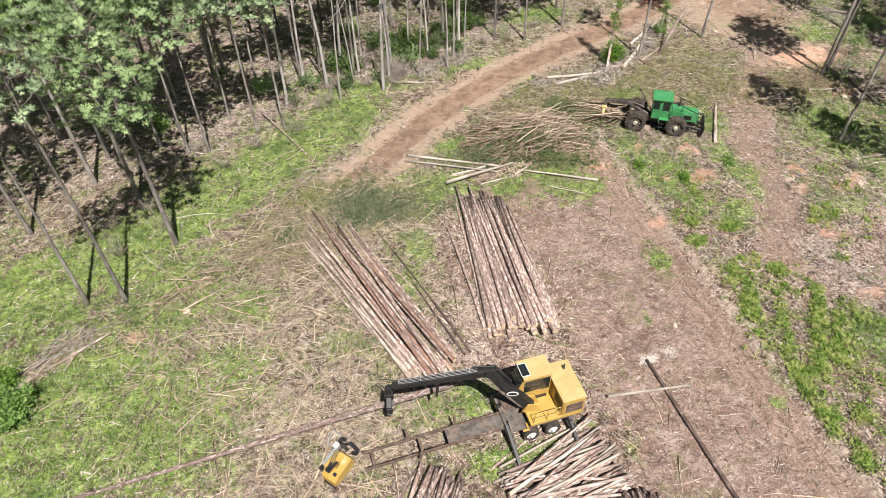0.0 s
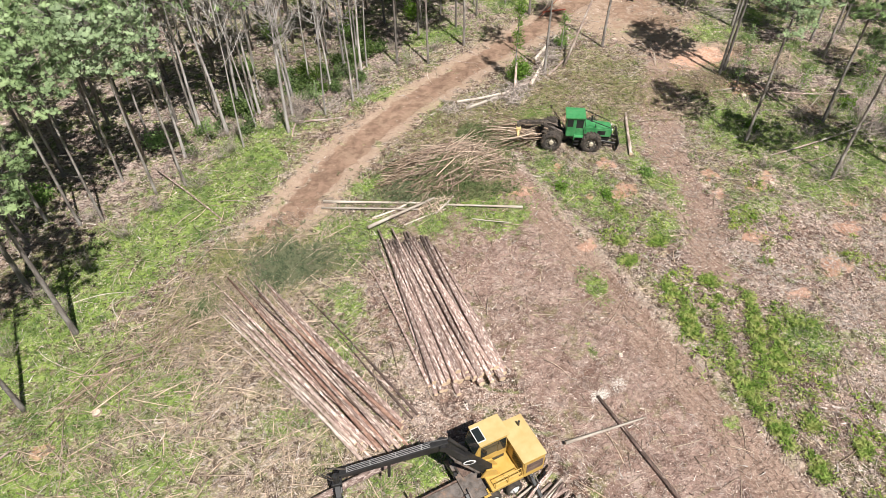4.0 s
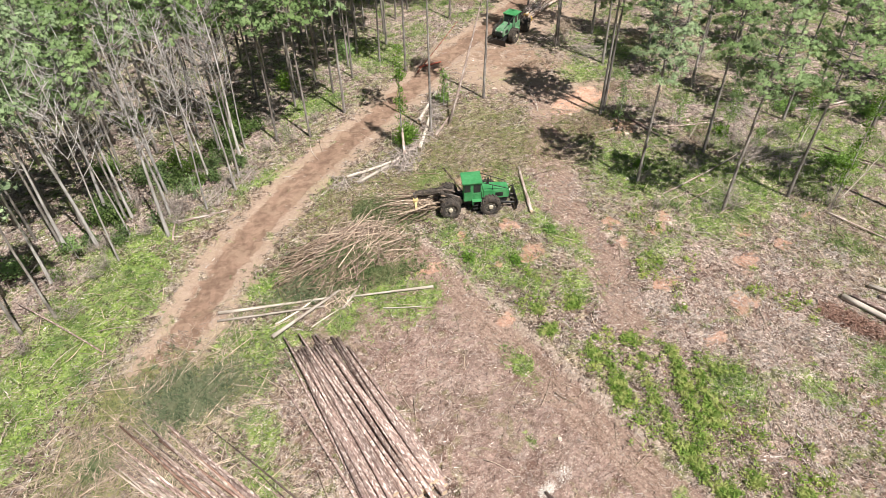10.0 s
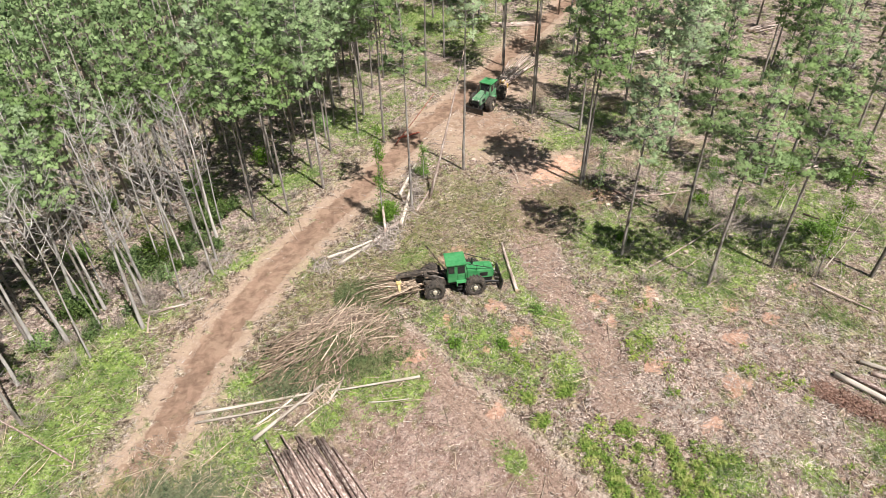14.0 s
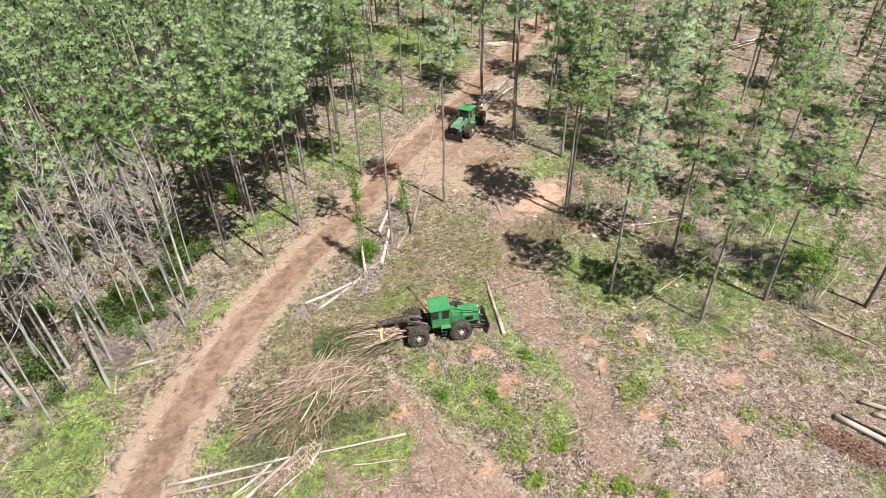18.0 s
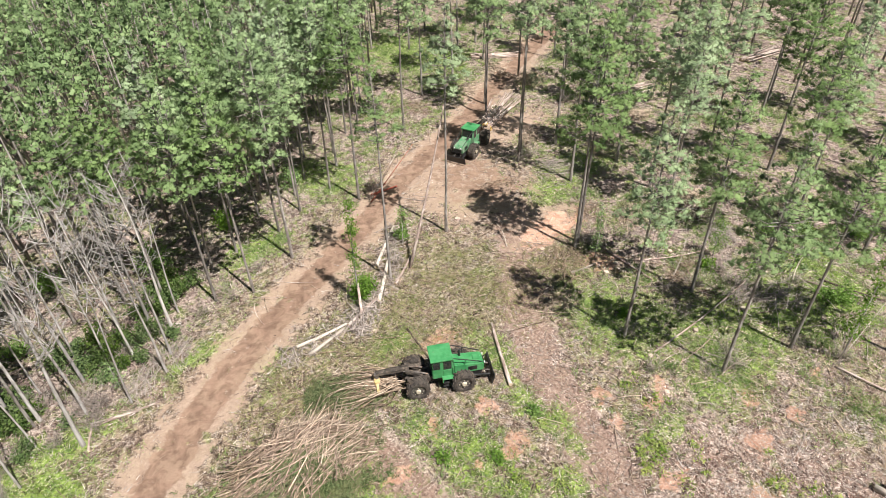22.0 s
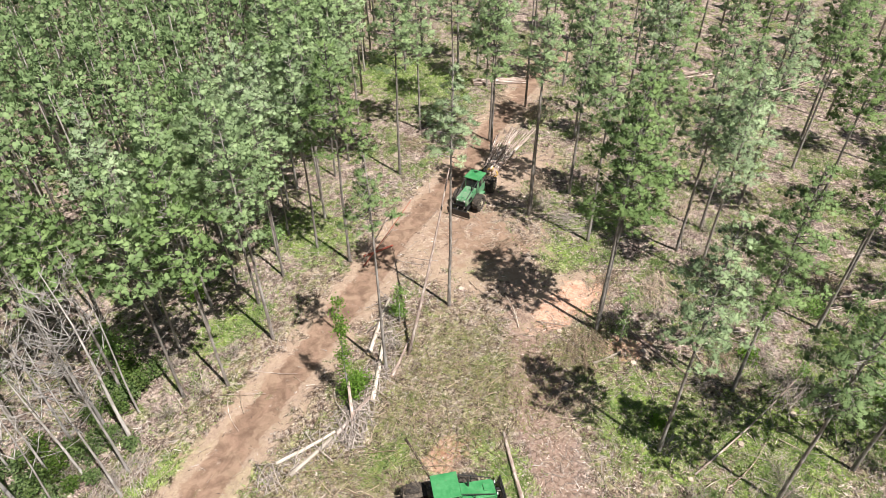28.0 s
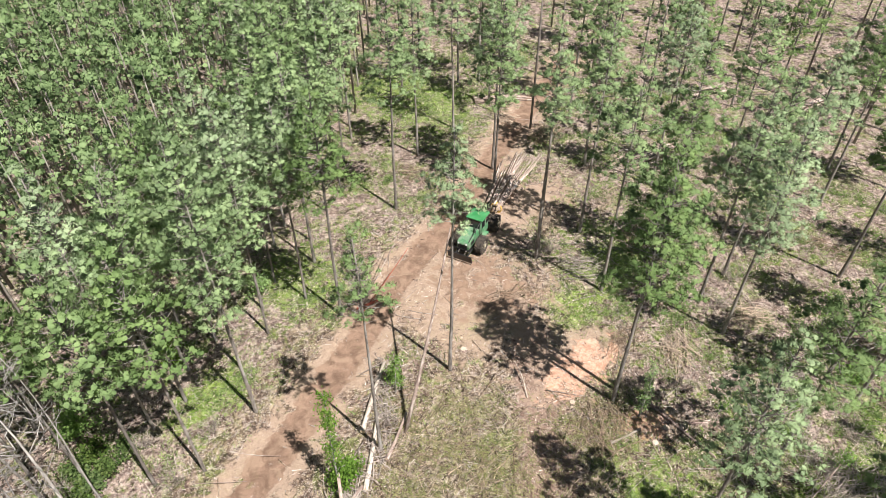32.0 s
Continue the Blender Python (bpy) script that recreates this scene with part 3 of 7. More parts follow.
    # worn soil, road, clay
    soil = mix(n, l, grit, (0.24, 0.165, 0.118), (0.56, 0.42, 0.325))
    col = mix(n, l, math_(n, l, "MULTIPLY", layer("worn", midn, 1.0, 0.4, 0.85), 0.85), col, soil)
    rd = mix(n, l, ramp(n, l, nz(n, l, 0.9, 7, 0.6, v, 0.8), 0.32, 0.68), (0.14, 0.085, 0.059), (0.29, 0.185, 0.133))
    rd = mix(n, l, math_(n, l, "MULTIPLY", ramp(n, l, midn, 0.4, 0.9), 0.5), rd, (0.40, 0.28, 0.20))
    col = mix(n, l, math_(n, l, "MULTIPLY", layer("road", midn, 0.9), 0.85), col, rd)
    col = mix(n, l, math_(n, l, "MULTIPLY", layer("clay", midn, 1.0, 0.5, 0.8), 0.75), col, mix(n, l, fine, (0.50, 0.26, 0.17), (0.72, 0.47, 0.35)))
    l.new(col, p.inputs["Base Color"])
    p.inputs["Roughness"].default_value, p.inputs["Specular IOR Level"].default_value = 0.95, 0.1
    firm = math_(n, l, "SUBTRACT", 1.0, math_(n, l, "MULTIPLY", math_(n, l, "MAXIMUM", layer("road", midn, 0.9), layer("worn", midn, 1.0, 0.4, 0.85)), 0.75))
    bump(n, l, p, math_(n, l, "MULTIPLY", firm, math_(n, l, "ADD", fine, math_(n, l, "MULTIPLY", midn, 2.0))), 0.9, 0.08)
    return m


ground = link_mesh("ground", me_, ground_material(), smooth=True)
tagged(ground, "cleared forest ground with dirt track, bark mulch and grass", "ground", kind="structure")

# ---- trees ----
TREES_A = [(-2.1, 53.0), (0.3, 53.1), (-8.2, 51.5), (-6.5, 51.2), (2.8, 61.1), (8.3, 61.5), (24.8, 65.1), (56.5, 36.4), (27.9, 63.8), (33.2, 65.7),
           (38.2, 56.5), (47.0, 58.5), (54.0, 47.6), (55.0, 48.1), (47.8, 37.2), (50.1, 29.7), (56.2, 27.3), (63.4, 63.6), (70.6, 76.9), (44.0, 69.6), (63.3, 55.8), (68.5, 62.5), (70.5, 54.9), (73.3, 28.5), (68.2, 74.3)]
TREES_B = [(76.1, 100.1), (66.2, 85.1), (97.1, 58.4), (92.0, 67.4), (80.8, 41.8), (79.1, 70.3), (68.3, 48.9), (73.3, 49.3), (79.9, 48.7), (82.7, 95.6), (85.5, 94.3), (97.9, 50.5), (90.8, 48.2), (21.4, 68.5),
           (62.3, 62.9), (66.5, 45.5), (61.5, 21.0), (68, 35), (-20, 44), (-24, 40), (-12, 50.5), (-4.5, 56), (5.0, 63.5), (57.5, 78.5), (86, 57), (88, 34), (78, 22)]
HIGH = [(38.2, 56.5), (47.0, 58.5), (62.3, 62.9), (63.4, 63.6)]
BARE = [(14.6, 58.7), (10.5, 57.2), (16.6, 63.0), (11.7, 60.0), (7.9, 59.4), (8.8, 61.8), (6.1, 56.6), (19.0, 61.5), (3.0, 60.9), (16.9, 66.8), (14.8, 64.7), (20.2, 63.6), (12.6, 63.5), (1.0, 57.4), (21.6, 66.0), (9.6, 64.6), (5.2, 59.6), (17.9, 59.9), (12.9, 66.6), (7.2, 63.6), (19.2, 66.4)]


CORE = B()
bmesh.ops.create_icosphere(CORE, subdivisions=1, radius=1.0)
CORE.verts.ensure_lookup_table()
CORE_V, CORE_F = np.array([tuple(k.co) for k in CORE.verts]), np.array([[k.index for k in f.verts] for f in CORE.faces])
CORE.free()


def tufts(name, c, z, per, size, length, width, q, mids, core=0.52):
    """Tufts of needles: a ragged matted heart, and short blades that lie like scales over one another round it, tips out and up.
    mids: the middle of the bough that each tuft belongs to, round which its blades turn outwards."""
    n = len(CORE_V)
    heart = CORE_V[None] * (size * core * z[:, None] * q.uniform(0.7, 1.2, (len(c), n)))[..., None] * np.array((1, 1, 0.8)) + c[:, None]
    faces = (CORE_F[None] + n * np.arange(len(c))[:, None, None]).reshape(-1, 3)
    bough = (c - mids) / (np.linalg.norm(c - mids, axis=1, keepdims=True) + 0.15)
    round_ = (0.3 * CORE_V[None] + 1.0 * bough[:, None]).reshape(-1, 3)
    round_ /= np.linalg.norm(round_, axis=1, keepdims=True)
    c, z, bough = np.repeat(c, per, 0), np.repeat(z, per), np.repeat(bough, per, 0)
    o = q.normal(size=c.shape)
    o[:, 2] = o[:, 2] * 0.75 + 0.3
    o /= np.linalg.norm(o, axis=1, keepdims=True)
    start = c + o * (size * z * q.uniform(0.3, 1.0, len(c)) ** 0.6)[:, None] * np.array((1, 1, 0.85))
    d = o * 0.5 + q.normal(size=c.shape) * 0.36 + np.array((0, 0, 0.40))
    d *= (length * z * q.uniform(0.7, 1.25, len(c)) / np.linalg.norm(d, axis=1))[:, None]
    side = np.cross(d, o + q.normal(size=c.shape) * 0.2)
    side *= (width * q.uniform(0.35, 0.65, len(c)) / (np.linalg.norm(side, axis=1) + 1e-9))[:, None]
    side *= np.where((np.cross(-2 * side, d - side) * (o + bough)).sum(1, keepdims=True) < 0, -1, 1)
    soft = 0.34 * o + 1.0 * bough + np.array((0, 0, 0.15)) + q.normal(size=c.shape) * 0.08
    v = np.concatenate([heart.reshape(-1, 3), np.stack([start + side, start - side, start + d], 1).reshape(-1, 3)])
    tri = np.concatenate([faces, np.arange(3 * len(c)).reshape(-1, 3) + n * len(heart)])
    round_ = np.concatenate([round_, np.repeat(soft / np.linalg.norm(soft, axis=1, keepdims=True), 3, 0)])
    me = bpy.data.meshes.new(name)
    me.vertices.add(len(v))
    me.vertices.foreach_set("co", v.ravel())
    me.loops.add(tri.size)
    me.loops.foreach_set("vertex_index", tri.ravel())
    me.polygons.add(len(tri))
    me.polygons.foreach_set("loop_start", np.arange(0, tri.size, 3))
    me.polygons.foreach_set("loop_total", np.full(len(tri), 3))
    me.update(calc_edges=True)
    me.normals_split_custom_set_from_vertices(round_.tolist())
    return me


def pine_crown(wood, seed, height, base, radius, per, size, length, width, levels=15, pad=1.08):
    """Round needle puffs at the ends of upswept branches, with gaps between them."""
    r = random.Random(seed)
    q = np.random.default_rng(seed)
    centres, sizes = [], []
    for i in range(levels):
        u = min(max((i + r.uniform(-0.3, 0.3)) / (levels - 1), 0), 1)
        z = base + (height - 0.5 - base) * u
        reach = radius * (0.62 + 0.5 * math.sin(math.pi * min(u * 1.15 + 0.18, 1))) * (1 - 0.86 * u ** 1.6)
        count = r.choice((3, 4, 4, 5))
        a0 = r.uniform(0, 6.28)
        for k in range(count):
            if u < 0.3 and r.random() < 0.25:
                continue
            a = a0 + 6.28 * k / count + r.uniform(-0.4, 0.4)
            ln = reach * r.uniform(0.6, 1.15)
            rise = ln * r.uniform(0.15, 0.55) * (0.6 + u)
            p0 = Vector((0, 0, z - 0.2))
            p2 = Vector((math.cos(a) * ln, math.sin(a) * ln, z + rise))
            p1 = p0.lerp(p2, 0.55) - Vector((0, 0, 0.1 * ln))
            wood.add([p0, p1, p2], [0.042, 0.026, 0.010], 4)
            side = Vector((-math.sin(a), math.cos(a), 0))
            centres.append(p2)
            sizes.append(1.0)
            for v, w in ((0.8, 1), (0.72, -1), (0.5, 1), (0.42, -1)):
                if r.random() < 0.85 and ln > 0.6:
                    centres.append(p0.lerp(p2, v) + side * w * ln * r.uniform(0.12, 0.34) + Vector((0, 0, r.uniform(-0.1, 0.25))))
                    sizes.append(r.uniform(0.7, 1.05))
    for k in range(5):
        centres.append(Vector((r.gauss(0, 0.2), r.gauss(0, 0.2), height - 0.25 * k)))
        sizes.append(0.9)
    kept = []
    for c, z in zip(centres, sizes):
        if all((c - k).length_squared > pad * pad for k, _ in kept):
            kept.append((c, z))
    c, z, mids = [], [], []
    for k, big in kept:
        for _ in range(6):
            a, e = r.uniform(0, 6.28), r.uniform(-0.35, 1.45)
            out = Vector((math.cos(a) * math.cos(e), math.sin(a) * math.cos(e), 0.75 * math.sin(e)))
            c.append(k + out * pad * 0.62 * big * r.uniform(0.45, 1.15))
            z.append(big * r.uniform(0.75, 1.1))
            mids.append(Vector((k.x * 0.56, k.y * 0.56, k.z - 0.5)))
    return tufts("crown", np.array(c), np.array(z), per, size, length, width, q, np.array(mids))


def trunk_sticks(seed, height, r0, r1, lean=0.25, n=9):
    r = random.Random(seed)
    s = Sticks()
    bend = Vector((r.uniform(-1, 1), r.uniform(-1, 1), 0)) * lean
    pts, rad = [], []
    for i in range(9):
        u = i / 8
        pts.append(Vector((0, 0, -0.25 + (height + 0.25) * u)) + bend * math.sin(u * 2.6) * u + Vector((r.uniform(-1, 1), r.uniform(-1, 1), 0)) * 0.03)
        rad.append((r0 + (r1 - r0) * u) * (1.35 if i == 0 else 1.0))
    pts.insert(1, pts[0].lerp(pts[1], 0.2))
    rad.insert(1, r0 * 1.08)
    s.add(pts, rad, n)
    return s


def dead_twigs(s, seed, z0, z1, count, reach):
    r = random.Random(seed)
    for _ in range(count):
        z, a, ln = r.uniform(z0, z1), r.uniform(0, 6.28), reach * r.uniform(0.3, 1.1)
        d = Vector((math.cos(a), math.sin(a), r.uniform(-0.15, 0.5)))
        s.straight((0, 0, z), Vector((0, 0, z)) + d * ln, 0.022, 0.008, 0.12, 3, rings=2, rnd=r)


def make_tree(kind, variant, height, base, radius, per, size, length, width, r0, label, twigs=14, needles=M_NEEDLE, levels=15, pad=1.0):
    root = thing("pine_tree", Matrix(), label, "tree", kind)
    s = trunk_sticks(variant, height - 0.6, r0, 0.03)
    crown = pine_crown(s, variant, height, base, radius, per, size, length, width, levels, pad)
    dead_twigs(s, variant, 3.5, base + 1.0, twigs, 1.1)
    s.link("trunk", M_BARK, root)
    link_mesh("crown", crown, needles, root)
    return root


def bare_tree(variant, height):
    r = random.Random(900 + variant)
    root = thing("bare_tree", Matrix(), "tall grey leafless tree with fine upswept branches", "tree", "bare trees at the forest edge")
    trunk_sticks(900 + variant, height, r.uniform(0.09, 0.17), 0.02, 1.1, 8).link("trunk", M_DEADBARK, root)
    s = Sticks()
    for _ in range(22):
        u = r.uniform(0.45, 0.98)
        z, a = height * u, r.uniform(0, 6.28)
        ln = (1 - u) * 3.8 + r.uniform(0.5, 1.5)
        d = Vector((math.cos(a), math.sin(a), r.uniform(0.35, 1.0))).normalized()
        p0 = Vector((0, 0, z))
        p1, p2 = p0 + d * ln * 0.55, p0 + d * ln + Vector((0, 0, 0.2 * ln))
        s.add([p0, p1, p2], [0.044, 0.028, 0.013], 4)
        for _ in range(6):
            v = r.uniform(0.3, 1)
            q = p0.lerp(p2, v)
            e = (d + Vector((r.gauss(0, 0.7), r.gauss(0, 0.7), r.gauss(0.2, 0.4)))).normalized()
            s.straight(q, q + e * ln * r.uniform(0.2, 0.45), 0.015, 0.006, 0.05, 3, rings=2, rnd=r)
    s.link("crown", M_DEADBARK, root, "fine grey bare branches")
    return root


near_kinds = [make_tree("pines of the thinned stand", 10 + i, 21.5 + 0.5 * (i % 3), 10.6 + 0.7 * (i % 3), 2.55 + 0.3 * (i % 2), 31, 0.28, 0.17, 0.051, 0.155, "tall slender pine with a bare trunk and open green crown", levels=19, pad=0.92) for i in range(6)]
dense_kinds = [make_tree("pines of the dense stand", 40 + i, 19.5 + 0.7 * (i % 3), 10.8 + 0.6 * (i % 2), 2.35 + 0.25 * (i % 2), 21, 0.34, 0.21, 0.064, 0.125, "plantation pine with a thin grey trunk and dense green crown", 10, levels=21, pad=0.95) for i in range(6)]
edge_kinds = [make_tree("broad pines at the clearing's edge", 30 + i, 20.5 + 0.8 * i, 11.5, 3.2, 40, 0.30, 0.18, 0.05, 0.2, "pine with a wide full green crown at the clearing's edge", needles=M_NEEDLEEDGE, levels=26, pad=0.98) for i in range(2)]
high_kinds = [make_tree("pines with high crowns", 70 + i, 21.5 + i, 15.0, 1.8, 44, 0.23, 0.18, 0.042, 0.15, "tall pine with a long bare trunk and small high crown") for i in range(2)]
bare_kinds = [bare_tree(i, 17.5 + i * 0.6) for i in range(4)]
used = set()


def plant(kinds, x, y, rnd, s0=0.9, s1=1.1, lean=1.2):
    src = rnd.choice(kinds)
    s = rnd.uniform(s0, s1)
    m = pose(x, y, gz(x, y) - 0.02, rnd.uniform(-lean, lean), rnd.uniform(-lean, lean), rnd.uniform(0, 360)) @ Matrix.Diagonal((s, s, s, 1))
    if src.name not in used:
        used.add(src.name)
        src.matrix_world = m
        return src
    c = copy_thing(src, m)
    c.matrix_basis = m
    return c


tree_r = random.Random(21)
placed = []
for x, y in ((-9.1, 39.6), (-12.3, 34.5), (-14.9, 34.9), (-15.8, 49.2), (-12.0, 45.5)):
    plant(high_kinds if y < 35.5 else edge_kinds, x, y, tree_r, 0.95, 1.05, 0.8)
    placed.append((x, y))
for x, y in TREES_A + TREES_B:
    inner = y > float(edge_y(x)) - 1.5
    plant(high_kinds if (x, y) in HIGH else dense_kinds if inner else near_kinds, x, y, tree_r, 0.95, 1.06, 0.8)
    placed.append((x, y))
for x, y in BARE:
    plant(bare_kinds, x, y, tree_r, 0.85, 1.05, 2.0)
    placed.append((x, y))


def free(x, y, gap):
    near = [p for i in range(-2, 3) for j in range(-2, 3) for p in cells.get((int(x // 4) + i, int(y // 4) + j), ())]
    return all((x - a) ** 2 + (y - b) ** 2 > gap * gap for a, b in near)


def take(x, y):
    placed.append((x, y))
    cells.setdefault((int(x // 4), int(y // 4)), []).append((x, y))


cells = {}
for x, y in placed[:]:
    cells.setdefault((int(x // 4), int(y // 4)), []).append((x, y))


def scatter_trees(kinds, tries, box, gap, ok, rnd, s0, s1, lean=1.2):
    made = 0
    for _ in range(tries):
        x, y = rnd.uniform(*box[:2]), rnd.uniform(*box[2:])
        if ok(x, y) and free(x, y, gap):
            plant(kinds, x, y, rnd, s0, s1, lean)
            take(x, y)
            made += 1
    return made


GAPS = [(23.5, 74.5, 3.2), (30.0, 80.0, 2.5), (25.0, 92.0, 2.5), (40.0, 84.0, 2.0), (12.0, 72.0, 2.0)]


def dense_ok(x, y):
    if 2 < x < 23 and y < edge_y(x) + 4.5:
        return False
    return y > edge_y(x) + 1.0 and all(math.hypot(x - a, y - b) > c for a, b, c in GAPS)


def thin_ok(x, y):
    if y > edge_y(x) - 4.5 or line_dist(x, y, ROAD) < 4.5 or line_dist(x, y, LANE) < 5.0:
        return False
    if x < 57 or y < 24 or (x < 66 and y < 76) or math.hypot(x - 74, y - 96) < 9:
        return False
    return True


scatter_trees(dense_kinds, 5000, (-34, 80, 46, 110), 3.0, lambda x, y: dense_ok(x, y) and y < edge_y(x) + 13 and x > -24, tree_r, 0.86, 1.12)
scatter_trees(near_kinds, 900, (57, 105, 20, 100), 7.4, thin_ok, tree_r, 0.9, 1.08)


def far_wood(name, label, seed, box, gap, ok, tries, height, radius):
    """The woods behind, gathered into one mesh of trunks and one of crowns."""
    r = random.Random(seed)
    q = np.random.default_rng(seed)
    spots = []
    for _ in range(tries):
        x, y = r.uniform(*box[:2]), r.uniform(*box[2:])
        if ok(x, y) and free(x, y, gap):
            spots.append((x, y))
            take(x, y)
    wood, b0, m0 = Sticks(), [], []
    for x, y in spots:
        h = height * r.uniform(0.9, 1.1)
        z = gz(x, y)
        wood.add([(x, y, z - 0.2), (x + r.uniform(-0.2, 0.2), y, z + h * 0.6), (x, y, z + h * 0.97)], [0.17, 0.11, 0.02], 5)
        k = 42
        u = q.uniform(0, 1, k) ** 0.8
        a = q.uniform(0, 6.28, k)
        rr = radius * 1.12 * (1 - 0.88 * u ** 1.4) * np.sqrt(q.uniform(0.1, 1, k)) * q.uniform(0.8, 1.2)
        c = np.stack([x + rr * np.cos(a), y + rr * np.sin(a), z + h * (0.54 + 0.45 * u)], 1)
        b0.append(c)
        m0.append(c - np.stack([np.cos(a), np.sin(a), np.full(k, 0.7)], 1) * 0.8 + q.normal(size=(k, 3)) * 0.15)
    root = thing(name, Matrix(), label, "trees", kind="stuff")
    wood.link("trunks", M_BARK, root)["kind"] = "stuff"
    b0 = np.concatenate(b0)
    link_mesh("crowns", tufts("crowns", b0, q.uniform(0.8, 1.2, len(b0)), 16, 0.58, 0.29, 0.12, q, np.concatenate(m0), 0.42), M_NEEDLEFAR, root)["kind"] = "stuff"
    return len(spots)


far_wood("dense_pine_wood", "dense green pine plantation stretching into the distance", 5, (-45, 105, 50, 155), 3.0, lambda x, y: dense_ok(x, y) and math.hypot(x - 24, y - 34) < 124 and (y < 88 or x > (y - 88) * 0.4), 12000, 20.0, 3.2)
far_wood("thinned_pine_wood", "open pine wood of tall trunks standing far apart", 6, (75, 150, 15, 140), 6.3, lambda x, y: y < edge_y(x) - 3 and x + y > 150 and math.hypot(x - 24, y - 34) < 125, 1100, 22.0, 3.0)

# ---- machines ----
def wheel(name, parent, x, y, z, r, w, rim_mat, lugs=18):
    """A lugged tyre with its rim and hub, turned on the y axis."""
    e = part(name, cyl(B(), r * 0.5, w * 0.5, (0, 0, 0), (90, 0, 0), 16), M_BLACK, parent)
    e.matrix_local = pose(x, y, z)
    bm = B()
    prof = [(0.58, 0.40), (0.66, 0.50), (0.84, 0.50), (0.94, 0.42), (0.97, 0.0), (0.94, -0.42), (0.84, -0.50), (0.66, -0.50), (0.58, -0.40)]
    k = 28
    rings = [[bm.verts.new((math.cos(a) * r * pr, pw * w, math.sin(a) * r * pr)) for pr, pw in prof] for a in [2 * math.pi * i / k for i in range(k)]]
    for i in range(k):
        p, q = rings[i], rings[(i + 1) % k]
        for j in range(len(prof)):
            j2 = (j + 1) % len(prof)
            bm.faces.new((p[j], p[j2], q[j2], q[j]))
    if lugs:
        for i in range(lugs):
            for s in (-1, 1):
                a = 360 * (i + (0.5 if s > 0 else 0)) / lugs
                m = pose(0, 0, 0, 0, a, 0) @ pose(r * 0.955, s * w * 0.24, 0, s * 28, 0, 0)
                t = B()
                bx(t, (0.09, w * 0.56, 0.10), (0, 0, 0), bevel=0.0)
                bmesh.ops.transform(t, matrix=m, verts=t.verts)
                me = bpy.data.meshes.new("tmp")
                t.to_mesh(me)
                t.free()
                bm.from_mesh(me)
                bpy.data.meshes.remove(me)
    bmesh.ops.recalc_face_normals(bm, faces=bm.faces)
    part("tyre", bm, M_RUBBER, e, "dusty black lugged rubber tyre" if lugs else "dusty black rubber tyre")
    side = -1 if y < 0 else 1
    bm = cyl(B(), r * 0.60, w * 0.5, (0, side * w * 0.05, 0), (90, 0, 0), 24)
    part("rim", bm, M_RIMDARK if lugs else rim_mat, e, "dusty dark steel rim" if lugs else "white painted steel rim")
    bm = cyl(B(), r * 0.23, 0.14, (0, side * (w * 0.42 + 0.05), 0), (90, 0, 0), 16, r * 0.17)
    for i in range(8):
        a = 2 * math.pi * i / 8
        cyl(bm, 0.025, 0.06, (math.cos(a) * r * 0.40, side * (w * 0.42 + 0.02), math.sin(a) * r * 0.40), (90, 0, 0), 6)
    part("hub", bm, rim_mat, e, "pale painted hub")
    return e


